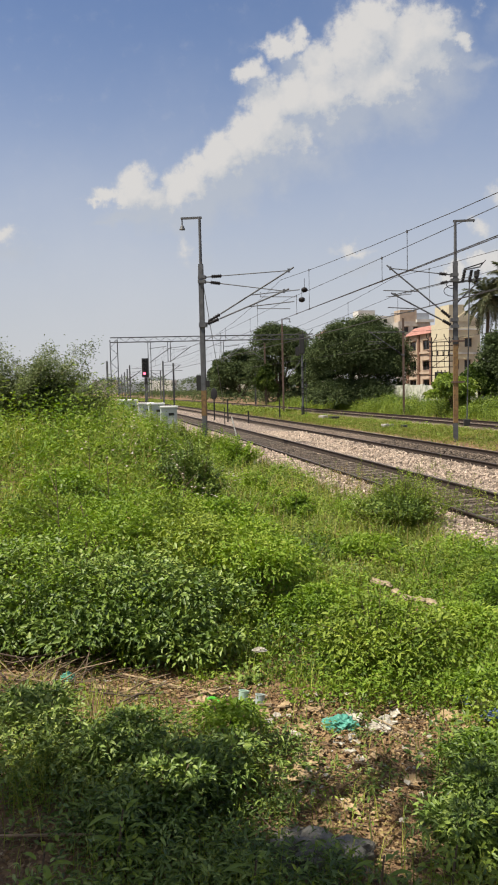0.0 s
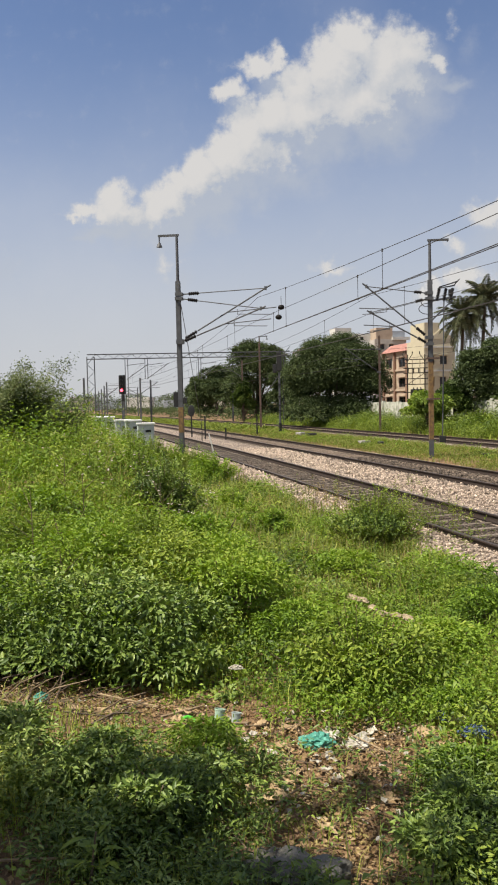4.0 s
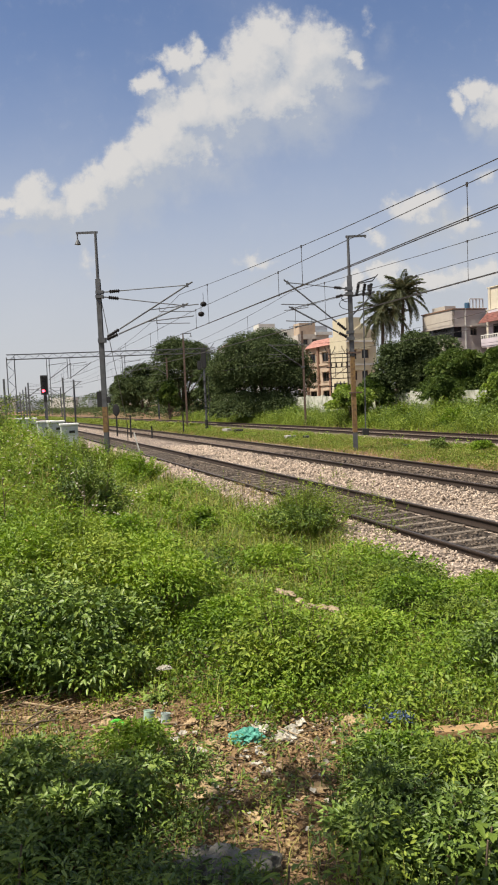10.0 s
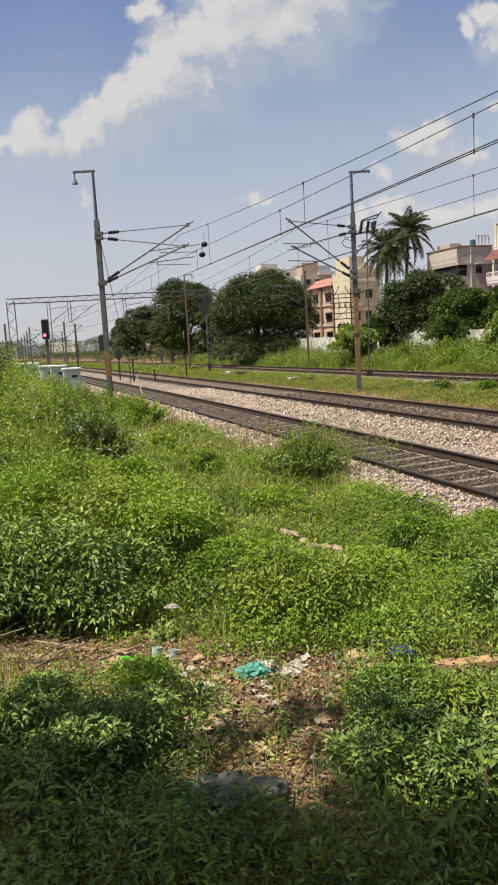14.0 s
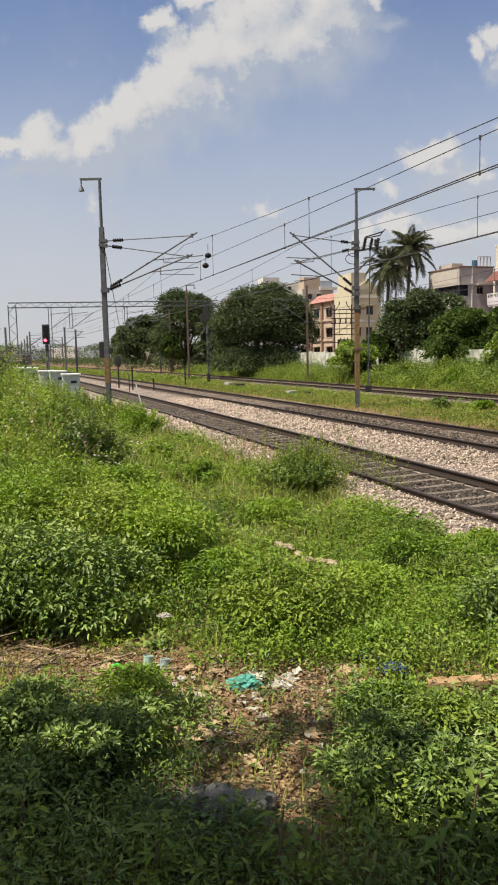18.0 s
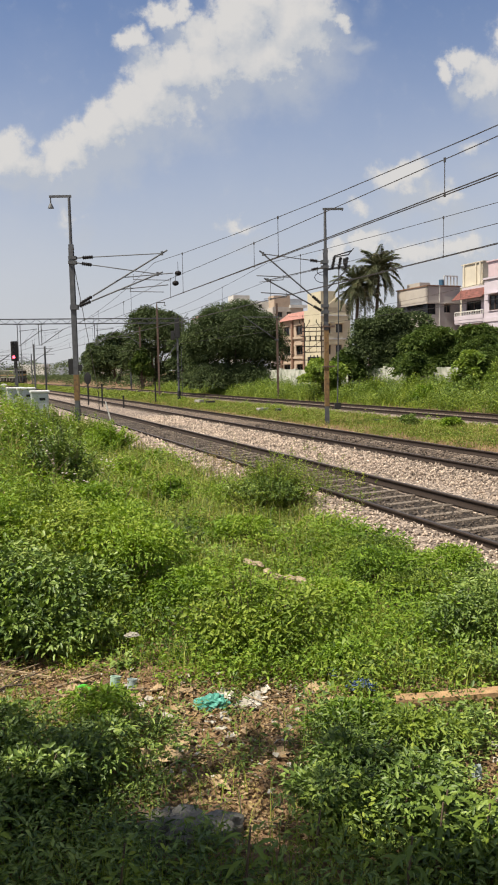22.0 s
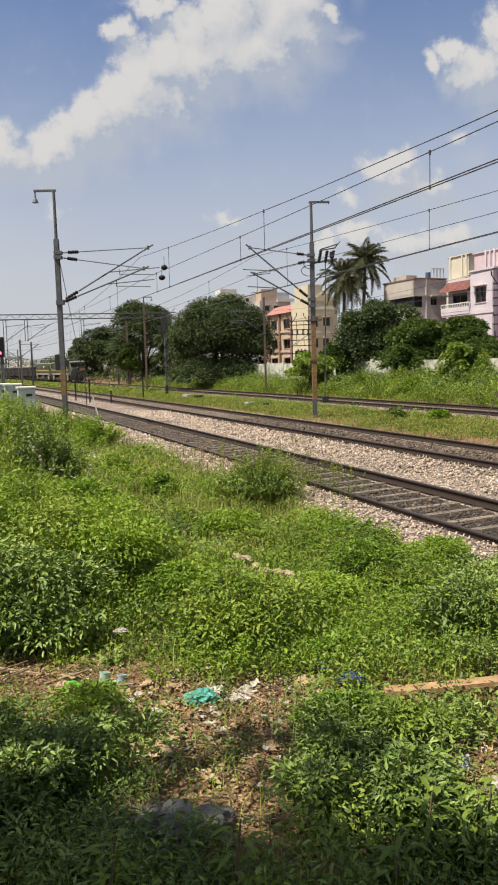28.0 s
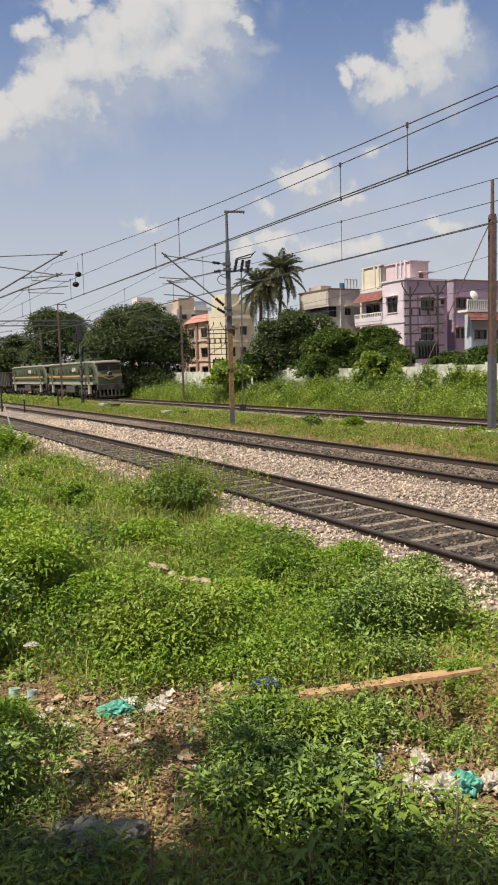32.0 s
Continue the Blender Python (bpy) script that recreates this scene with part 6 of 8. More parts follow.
for i_ in range(26):
    y_ = 13.9 + 0.36 * i_ + 0.3 * math.sin(i_ * 2.3)
    x_ = float(tx(A1, y_)) - (0.45 + 1.5 * (0.5 + 0.5 * math.sin(i_ * 4.1)))
    shoots("straggling weed leaning over the near rail", x_, y_, 0.42, 0.8 + 0.3 * math.sin(i_ * 1.9) ** 2, 14, 24, 0.075, ("meadow", "lush", "straw")[i_ % 3], 700 + i_)
for i_ in range(13):
    y_ = 8.0 + 0.42 * i_
    x_ = float(tx(A1, y_)) - (1.85 + 0.25 * math.sin(i_ * 2.7))
    bush("low weed clump creeping over the ballast edge", x_, y_, 0.42 + 0.1 * math.sin(i_ * 1.3), 0.3 + 0.08 * math.sin(i_ * 3.3), 1500, 0.042, ("meadow", "shrub", "lush")[i_ % 3], 820 + i_, 8, 0.42, 6)
shoots("slender green weeds beside the bush", 0.35, 15.4, 0.6, 0.75, 70, 45, 0.10, "herb", 231)
for i_, (x_, y_, r_, h_, m_) in enumerate(((20.4, 48.2, 1.0, 2.1, "blue"), (21.5, 46.0, 1.0, 1.9, "lush"), (17.0, 53.0, 1.2, 1.9, "blue"), (19.0, 50.2, 0.9, 2.2, "blue"), (14.6, 55.0, 1.0, 1.6, "lush"), (12.4, 58.0, 1.1, 1.6, "lush"),
                                           (16.4, 48.5, 0.9, 1.5, "shrub"), (18.6, 45.0, 0.9, 1.5, "shrub"), (21.0, 42.5, 1.0, 1.6, "lush"), (14.0, 50.0, 0.9, 1.3, "herb"), (10.0, 62.5, 1.2, 1.6, "blue"))):
    shoots("tall leafy weed clump before the boundary wall", x_, y_, r_, h_, 60, 50, 0.3, m_, 300 + i_, 0.35)
shoots("dark leafy weed bush on the bank", -2.95, 14.6, 0.75, 1.35, 120, 70, 0.11, "shrub", 32, 0.42)
shoots("tall flowering weed bush on the bank", -4.1, 16.8, 0.9, 1.45, 100, 60, 0.13, "blue", 33)
shoots("green weed bush beside the mast", -3.7, 27.5, 1.1, 1.0, 90, 50, 0.17, "herb", 34)
bush("large broad-leaved shrub above the litter", -2.4, 8.4, 1.25, 0.9, 9000, 0.085, "shrub", 35, 34, 0.46)
bush("broad-leaved shrub joined to the thicket", -3.9, 8.7, 1.1, 0.95, 6500, 0.085, "shrub", 36, 26, 0.46)
for i_, (x_, y_, r_, h_) in enumerate(((-2.1, 9.5, 0.95, 1.25), (-3.2, 9.8, 1.0, 1.3), (-4.3, 10.2, 1.0, 1.3), (-1.5, 10.2, 0.8, 1.05), (-2.6, 10.9, 0.9, 1.1))):
    bush("bright green leafy shrub on the bank", x_, y_, r_, h_, 7000, 0.06, "herb" if i_ % 2 else "lush", 640 + i_, 22, 0.42)
for i_, (x_, y_, r_, h_) in enumerate(((-1.75, 7.65, 0.62, 0.55), (-2.55, 7.7, 0.7, 0.62), (-3.35, 7.8, 0.7, 0.6), (-4.1, 7.95, 0.6, 0.6))):
    bush("low broad-leaved shrub overhanging the litter", x_, y_, r_, h_, 3600, 0.075, "shrub", 600 + i_, 16, 0.46)
bush("bright green broad-leaved shrub", -1.15, 9.3, 0.85, 1.1, 7500, 0.062, "herb", 37, 20, 0.42)
bush("leafy green weed mound behind the litter", 0.35, 7.6, 0.85, 0.7, 4500, 0.06, "lush", 38, 18, 0.45)
shoots("leafy green shoots on the weed mound", 0.4, 7.6, 0.85, 0.75, 110, 34, 0.075, "herb", 238, 0.42)
bush("dark green weed clump near the ditch", 2.75, 7.4, 0.8, 0.62, 8000, 0.05, "shrub", 39, 16, 0.42)
for i_, (x_, y_, r_, h_, n_, l_, m_) in enumerate(((-0.35, 8.3, 0.5, 0.6, 2600, 0.055, "herb"), (1.45, 8.1, 0.5, 0.45, 3000, 0.05, "herb"), (2.0, 9.1, 0.7, 0.6, 5000, 0.045, "herb"),
                                                    (3.3, 8.2, 0.5, 0.55, 3600, 0.045, "shrub"), (0.4, 11.6, 0.6, 0.5, 2600, 0.06, "herb"), (-1.7, 12.0, 0.8, 0.9, 4200, 0.07, "herb"),
                                                    (-3.4, 11.2, 0.9, 1.0, 4600, 0.075, "herb"), (-4.6, 12.8, 1.0, 1.0, 4600, 0.08, "herb"),
                                                    (-1.65, 5.25, 0.44, 0.42, 2600, 0.052, "shrub"), (-1.0, 5.0, 0.42, 0.48, 2800, 0.052, "shrub"), (-1.2, 4.55, 0.4, 0.4, 2000, 0.052, "shrub"),
                                                    (0.95, 4.95, 0.4, 0.34, 2400, 0.045, "shrub"), (1.4, 5.15, 0.42, 0.36, 2600, 0.045, "lush"), (1.45, 4.0, 0.36, 0.3, 2000, 0.05, "shrub"), (1.0, 5.5, 0.36, 0.3, 2000, 0.042, "herb"),
                                                    (-0.95, 5.75, 0.3, 0.34, 1400, 0.05, "herb"), (-2.4, 5.6, 0.42, 0.46, 2400, 0.055, "shrub"), (0.75, 4.4, 0.36, 0.4, 2000, 0.05, "shrub"), (1.2, 4.25, 0.4, 0.45, 2200, 0.05, "shrub"),
                                                                                                         (2.9, 9.6, 0.6, 0.42, 3600, 0.045, "herb"), (2.2, 10.4, 0.7, 0.42, 3800, 0.045, "lush"), (3.5, 8.7, 0.7, 0.45, 4200, 0.042, "lush"), (4.1, 7.8, 0.7, 0.45, 4200, 0.042, "shrub"), (2.5, 8.5, 0.7, 0.45, 4200, 0.042, "lush"), (3.1, 10.3, 0.5, 0.32, 2400, 0.042, "meadow"), (1.1, 6.75, 0.28, 0.3, 1200, 0.05, "herb"))):
    bush("leafy green weed clump on the verge" if m_ in ("herb", "grass") else "dark green leafy weed clump", x_, y_, r_, h_, n_, l_, m_, 200 + i_, 10, 0.45, 8)
for i_, (x_, y_, r_, h_, m_) in enumerate(((-4.9, 15.5, 0.9, 1.1, "blue"), (-5.8, 17.5, 1.0, 1.2, "herb"), (-2.0, 18.0, 0.8, 0.8, "herb"), (-3.4, 18.6, 0.9, 1.1, "blue"), (-6.6, 20.0, 1.0, 1.1, "lush"),
                                           (-0.9, 15.6, 0.7, 0.6, "herb"), (-5.0, 22.0, 1.1, 1.1, "blue"), (-7.4, 24.0, 1.2, 1.1, "lush"), (-3.9, 24.0, 1.0, 0.9, "herb"), (-1.9, 11.0, 0.6, 0.9, "herb"), (-3.0, 10.4, 0.7, 1.1, "lush"), (-7.3, 33.4, 0.9, 1.45, "blue"), (-8.1, 34.4, 0.9, 1.5, "herb"), (-8.9, 35.8, 0.9, 1.6, "blue"), (-10.4, 38.2, 1.0, 1.6, "blue"), (-11.6, 41.3, 1.0, 1.6, "lush"))):
    shoots("upright leafy weeds on the bank", x_, y_, r_, h_, 70, 44, 0.13 if y_ > 13 else 0.09, m_, 400 + i_)
for i_, (x_, y_, h_) in enumerate(((-5.2, 32.4, 1.2), (-6.0, 32.8, 1.35), (-6.7, 32.6, 1.4), (-4.6, 31.4, 0.95))):
    shoots("upright leafy weeds at the mast foot", x_, y_, 0.8, h_, 60, 44, 0.13, ("blue", "herb")[i_ % 2], 470 + i_)
bush("small weed clump on the track edge", 14.0, 28.3, 0.6, 0.5, 1500, 0.12, "herb", 40, 8, 0.4)
bush("small weed clump between the tracks", 8.6, 33.2, 0.45, 0.6, 1500, 0.10, "shrub", 41, 8, 0.4)
bush("yellow-green weed clump between the tracks", 9.9, 31.6, 0.5, 0.5, 1300, 0.12, "herb", 42, 8, 0.4)


def thorn_shrub():
    """Airy shrub with thin arching branches at the far end of the bank."""
    t = thing("thorn_shrub", "airy pale green thorn shrub on the bank", "shrub", "shrubs")
    rng = random.Random(50)
    bm = bmesh.new()
    P = []
    for bx, by, hh in ((-9.2, 20.6, 2.7), (-8.1, 20.9, 2.8), (-10.3, 20.4, 2.4), (-7.45, 21.1, 1.7), (-11.4, 20.6, 2.3), (-8.6, 20.2, 2.2)):
        z = float(ground_z(bx, by))
        for _ in range(22):
            a = rng.uniform(0, 6.283)
            L = rng.uniform(0.5, 1.1)
            p0 = Vector((bx + rng.uniform(-0.3, 0.3), by, z + 0.2))
            p1 = p0 + Vector((math.cos(a) * 0.35 * L, math.sin(a) * 0.3 * L, hh * 0.55 * L))
            p2 = p1 + Vector((math.cos(a) * 0.75 * L, math.sin(a) * 0.5 * L, hh * rng.uniform(0.15, 0.55) * L))
            tube(bm, p0, p1, 0.016, 0.01, 4)
            tube(bm, p1, p2, 0.01, 0.003, 4)
            for s in np.linspace(0.15, 1.0, 70):
                q = p0.lerp(p1, s * 2) if s < 0.5 else p1.lerp(p2, s * 2 - 1)
                P.append(q + Vector((rng.gauss(0, 0.09), rng.gauss(0, 0.09), rng.gauss(0, 0.08))))
    part("branches", bm, "twig", t)
    P = np.repeat(np.array(P), 13, 0)
    n = len(P)
    P = P + RNG.normal(0, 0.09, P.shape)
    L = RNG.uniform(0.05, 0.105, n)
    V, F = leaf_geo(P, RNG.uniform(0, 6.28, n), RNG.normal(0.3, 0.5, n), L, L * 0.4, RNG.normal(0, 0.6, n))
    np_mesh("leaves", V, F, "sage", t)


thorn_shrub()

# ---- trackside things ----


def cabinet(x, y, top, h=1.55, w=0.8):
    t = thing("relay_cabinet", "pale grey steel relay cabinet with white lid", "cabinet", "relay cabinets", at=(x, y, top - h))
    t.rotation_euler = (0, 0, radians(17))
    part("body", boxm((0, 0, h / 2), (w * 0.94, 0.6, h - 0.12), 0, 0.015), "cabinet", t)
    part("lid", boxm((0, 0, h - 0.04), (w * 1.06, 0.74, 0.09), 0, 0.025), "cabinet_lid", t, "white overhanging lid")
    d = part("door", boxm((0, -0.31, h / 2), (w * 0.8, 0.025, h - 0.35), 0, 0.008), "cabinet", t)
    part("vent", boxm((0.1, -0.328, h - 0.38), (0.26, 0.012, 0.12)), "black", d)
    part("handle", boxm((-w * 0.3, -0.335, h * 0.5), (0.03, 0.03, 0.16)), "galv", d)
    part("base", boxm((0, 0, -0.2), (w * 1.1, 0.75, 0.5), 0, 0.02), "concrete", t)


for cx_, cy_, cz_ in ((-12.52, 44.26, 2.0), (-11.79, 42.9, 2.0), (-9.73, 38.28, 1.88), (-8.88, 36.95, 1.88), (-7.85, 35.13, 1.76)):
    cabinet(cx_, cy_, cz_)


def glow(name, c, strength):
    m = bpy.data.materials.new(name)
    m.use_nodes = True
    b = m.node_tree.nodes["Principled BSDF"]
    b.inputs["Base Color"].default_value = (*c, 1)
    b.inputs["Emission Color"].default_value = (*c, 1)
    b.inputs["Emission Strength"].default_value = strength
    M[name] = m


glow("red_lamp", (1.0, 0.06, 0.10), 6.0)
M["lens_off"] = material("dark_lens", (0.03, 0.03, 0.035), (0.02, 0.02, 0.02), 10, 0.2)


def colour_signal():
    t = thing("railway_signal", "black colour-light signal showing red", "signal", "railway signals", at=(-18.4, 72.7, 0.1))
    part("post", tubem((0, 0, 0), (0, 0, 3.8), 0.07), "galv", t)
    part("head", boxm((0, 0, 4.6), (0.55, 0.3, 1.75), 0, 0.05), "black", t)
    part("backing_board", boxm((0, 0.16, 4.6), (0.62, 0.03, 1.85), 0, 0.05), "black", t)
    for i, z in enumerate((4.05, 4.5, 4.95, 5.28)):
        m = "red_lamp" if i == 0 else "lens_off"
        part("lens", tubem((0, -0.155, z), (0, -0.17, z), 0.13 if i == 0 else 0.1, None, 16), m, t, "lit red lamp" if i == 0 else "")
        bm = bmesh.new()
        for k in range(9):
            a0, a1 = math.pi * k / 9, math.pi * (k + 1) / 9
            beam(bm, (0.15 * math.cos(a0), -0.25, z + 0.15 * math.sin(a0)), (0.15 * math.cos(a1), -0.25, z + 0.15 * math.sin(a1)), 0.2, 0.012)
        part("hood", bm, "black", t)
    part("lower_head", boxm((0.1, 0, 3.3), (0.28, 0.25, 0.6), 0, 0.04), "black", t)
    part("ladder", boxm((0, 0.4, 2.2), (0.3, 0.04, 4.2)), "galv", t)


colour_signal()


def rear_signal():
    t = thing("railway_signal", "grey signal post with dark signal heads", "signal", "railway signals", at=(-3.05, 69.9, 0.0))
    part("post", tubem((0, 0, -0.1), (0, 0, 5.4), 0.09), "galv", t)
    part("foot", tubem((0, 0, -0.1), (0, 0, 0.75), 0.16), "black", t)
    part("head", boxm((0.0, -0.05, 6.35), (0.46, 0.3, 1.7), 0, 0.05), "black", t)
    part("route_indicator", boxm((-0.42, 0, 5.75), (0.34, 0.3, 0.8), 0, 0.04), "black", t)
    part("upper_post", tubem((0, 0, 5.4), (0.1, 0, 7.6), 0.05), "black", t)
    part("stay", tubem((-0.9, 0, 3.9), (0.1, 0, 5.3), 0.03), "galv", t)
    part("stay", tubem((-0.3, 0, 6.2), (1.0, 0.0, 7.7), 0.03), "galv", t)
    for z in (1.9, 2.4, 3.2, 4.3):
        part("bracket", boxm((0, -0.12, z), (0.3, 0.12, 0.12)), "black", t)
    part("ladder", tubem((0.3, 0.2, 0), (0.3, 0.2, 4.8), 0.025), "galv", t)


rear_signal()


def far_mast(x, y, h, arm, mat="galv"):
    t = thing("catenary_mast", "slim distant steel catenary mast", "catenary mast", "catenary masts", at=(x, y, float(rail_z(y))))
    part("column", boxm((0, 0, h / 2), (0.22, 0.26, h)), mat, t)
    if arm:
        part("bracket_tube", tubem((0, 0, h - 2.6), (2.9 * arm, 0, h - 0.7), 0.05), "galv", t)
        part("stay_tube", tubem((0, 0, h - 0.7), (2.9 * arm, 0, h - 0.7), 0.035), "galv", t)
        part("register_arm", tubem((1.4 * arm, 0, h - 1.6), (3.2 * arm, 0, h - 1.6), 0.035), "galv", t)


for x_, y_, h_, a_ in ((-27.8, 121.9, 7.2, 1), (-24.7, 115.4, 6.6, 0), (-32.6, 107.1, 6.8, 0), (-41.0, 150.0, 7.6, 1), (-46.5, 168.0, 7.4, 1), (-36.5, 160.0, 7.4, -1), (-55.0, 196.0, 7.4, 1), (-44.0, 190.0, 7.4, -1), (-64, 225, 7.4, 1)):
    far_mast(x_, y_, h_, a_)
far_mast(-10.9, 118.5, 9.4, -1, "rusty")
far_mast(-12.4, 118.0, 4.7, 0)


def marker(x, y, z0, h, disc):
    t = thing("track_marker", "small black trackside marker post", "marker", "track markers", at=(x, y, z0))
    part("post", tubem((0, 0, 0), (0, 0, h), 0.06), "black", t)
    if disc:
        bm = bmesh.new()
        bmesh.ops.create_uvsphere(bm, u_segments=14, v_segments=8, radius=0.36, matrix=Matrix.Translation((0, 0, h + 0.2)) @ Matrix.Diagonal((0.8, 0.12, 1.35, 1)))
        part("disc", bm, "black", t)


marker(-9.85, 61.2, 0.0, 1.9, True)
marker(-8.5, 59.4, -0.1, 1.8, False)
marker(-6.6, 57.0, -0.1, 0.9, False)
marker(-4.9, 66.0, -0.1, 1.6, False)


def block_heap():
    for i, (x, y, s) in enumerate(((-0.2, 60.0, 0.5), (3.1, 47.9, 0.45), (4.0, 46.6, 0.4), (-1.1, 62.0, 0.5), (8.0, 36.6, 0.25), (-7.6, 50.5, 0.18), (-6.9, 49.6, 0.18))):
        z = float(ground_z(x, y))
        t = thing("concrete_block", "weathered concrete block lying by the track", "concrete block", "concrete blocks", at=(x, y, z))
        t.rotation_euler = (0, 0, 0.7 * i)
        part("block", boxm((0, 0, s * 0.3), (s * 1.6, s * 0.9, s * 0.7), 0, 0.03), "concrete" if i % 2 else "black", t)


block_heap()

pole = tagged(part("leaning_pole", tubem((-4.2, 32.7, -0.2), (-4.55, 32.7, 1.3), 0.035, 0.025), "white_wall"), "pale leaning stake standing in the weeds", "stake")

# ---- plank, litter ----
M["plank"] = material("plank_wood", (0.40, 0.255, 0.13), (0.25, 0.15, 0.075), 7, 0.8, bump=0.3, bump_scale=30)
M["teal"] = material("teal_plastic", (0.13, 0.40, 0.32), (0.03, 0.17, 0.13), 14, 0.35)
M["lime"] = material("lime_plastic", (0.10, 0.55, 0.05), (0.07, 0.4, 0.04), 8, 0.4)
M["whitep"] = material("white_plastic", (0.54, 0.51, 0.45), (0.26, 0.23, 0.18), 16, 0.45)
M["pale_blue"] = material("pale_blue_plastic", (0.44, 0.50, 0.48), (0.26, 0.32, 0.31), 12, 0.35)
M["cup"] = material("clear_cup", (0.42, 0.56, 0.46), (0.26, 0.38, 0.30), 12, 0.25)
M["kerb"] = material("kerb_stone", (0.42, 0.34, 0.23), (0.19, 0.145, 0.09), 9, 0.95, bump=0.6)
M["card"] = material("cardboard", (0.46, 0.34, 0.20), (0.26, 0.18, 0.10), 6, 0.9)
M["blue_rag"] = material("blue_rag", (0.10, 0.16, 0.30), (0.06, 0.09, 0.18), 6, 0.7)
M["rock"] = material("rock", (0.21, 0.20, 0.175), (0.11, 0.105, 0.09), 5, 0.95, bump=0.5)


def plank():
    t = thing("plank", "weathered brown wooden plank bridging a ditch", "plank")
    a, b = Vector((1.42, 5.86, -0.17)), Vector((2.62, 5.68, -0.04))
    bm = bmesh.new()
    beam(bm, a, b, 0.125, 0.035)
    bmesh.ops.subdivide_edges(bm, edges=bm.edges[:], cuts=5, use_grid_fill=True)
    for v in bm.verts:
        v.co.z += 0.012 * noise.noise(v.co * 5)
        v.co.y += 0.012 * noise.noise(v.co * 7 + Vector((3, 1, 0)))
    part("board", bm, "plank", t)
    part("split_end", beam(bmesh.new(), (2.58, 5.7, -0.06), (2.92, 5.68, -0.03), 0.05, 0.03), "plank", t, "split narrow end")


plank()


def crumple(name, label, cat, x, y, z, sx, sy, sz, mat, seed, rz=0.0):
    bm = bmesh.new()
    film_ = mat not in ("rock", "card", "kerb")
    bmesh.ops.create_icosphere(bm, subdivisions=4, radius=1.0)
    for v in bm.verts:
        d = 1 + 0.35 * noise.noise(v.co * 2.2 + Vector((seed, 0, 0))) + 0.22 * noise.noise(v.co * 5.5 + Vector((0, seed, 0))) + (0.25 * abs(noise.noise(v.co * 7 + Vector((0, 0, seed)))) + 0.3 * abs(noise.noise(v.co * 15 + Vector((0, 0, seed)))) - 0.2 if film_ else 0)
        v.co = Vector((v.co.x * sx, v.co.y * sy, max(v.co.z, -0.35) * sz)) * d
    for f in bm.faces:
        f.smooth = not film_
    ob = part(name, bm, mat)
    ob.matrix_world = Matrix.Translation((x, y, z)) @ Matrix.Rotation(rz, 4, "Z")
    return tagged(ob, label, cat, "litter")


def sheet(name, label, cat, x, y, z, sx, sy, mat, seed, rz=0.0, tilt=0.2):
    bm = bmesh.new()
    bmesh.ops.create_grid(bm, x_segments=7, y_segments=6, size=1.0)
    for v in bm.verts:
        c = v.co.copy()
        v.co = Vector((c.x * sx * (1 + 0.2 * noise.noise(c * 1.5 + Vector((seed, 2, 0)))), c.y * sy * (1 + 0.25 * noise.noise(c * 1.7 + Vector((2, seed, 0)))),
                       0.35 * sx * noise.noise(c * 1.6 + Vector((0, 0, seed)))))
    r = bmesh.ops.solidify(bm, geom=bm.faces[:], thickness=0.006)
    ob = part(name, bm, mat)
    ob.matrix_world = Matrix.Translation((x, y, z)) @ Matrix.Rotation(rz, 4, "Z") @ Matrix.Rotation(tilt, 4, "X")
    return tagged(ob, label, cat, "litter")


def gz(x, y):
    return float(ground_z(x, y))


crumple("plastic_bag", "crumpled teal plastic bag on the soil", "plastic bag", -0.06, 6.2, gz(-0.06, 6.2) + 0.03, 0.15, 0.11, 0.075, "teal", 1.0)
crumple("plastic_bag", "small teal plastic scrap among twigs", "plastic bag", -2.66, 6.9, gz(-2.66, 6.9) + 0.05, 0.08, 0.06, 0.05, "teal", 2.0)
crumple("plastic_bag", "dirty white plastic bag in the litter", "plastic bag", 0.24, 6.16, gz(0.24, 6.16) + 0.02, 0.12, 0.08, 0.045, "whitep", 3.0)
crumple("plastic_bag", "large white plastic bag beside the ditch", "plastic bag", 2.03, 4.43, gz(2.03, 4.43) + 0.06, 0.15, 0.10, 0.10, "whitep", 4.0)
crumple("plastic_bag", "teal plastic bag on the ditch edge", "plastic bag", 2.18, 4.44, gz(2.18, 4.44) + 0.06, 0.11, 0.09, 0.09, "teal", 5.0)
crumple("plastic_bag", "small white plastic bag by the ditch", "plastic bag", 2.0, 4.75, gz(2.0, 4.75) + 0.06, 0.07, 0.07, 0.09, "whitep", 6.0)
crumple("plastic_bag", "torn white plastic bag near the ditch", "plastic bag", 1.84, 4.52, gz(1.84, 4.52) + 0.06, 0.09, 0.07, 0.08, "whitep", 7.0)
crumple("plastic_bag", "white plastic scrap at the ditch", "plastic bag", 2.38, 4.4, gz(2.38, 4.4) + 0.06, 0.10, 0.07, 0.08, "whitep", 8.0)
crumple("rag", "dark blue rag in the weeds", "rag", 1.24, 6.28, gz(1.24, 6.28) + 0.06, 0.13, 0.08, 0.06, "blue_rag", 9.0)
crumple("wrapper", "crushed blue and white wrapper", "wrapper", 1.03, 6.58, gz(1.03, 6.58) + 0.05, 0.09, 0.06, 0.05, "blue_rag", 10.0)
crumple("wrapper", "crushed white wrapper in the weeds", "wrapper", 1.16, 6.5, gz(1.16, 6.5) + 0.05, 0.10, 0.06, 0.05, "whitep", 11.0)
crumple("plastic_bag", "tan plastic bag caught on a weed", "plastic bag", -0.84, 7.3, gz(-0.84, 7.3) + 0.22, 0.07, 0.03, 0.03, "whitep", 12.0)
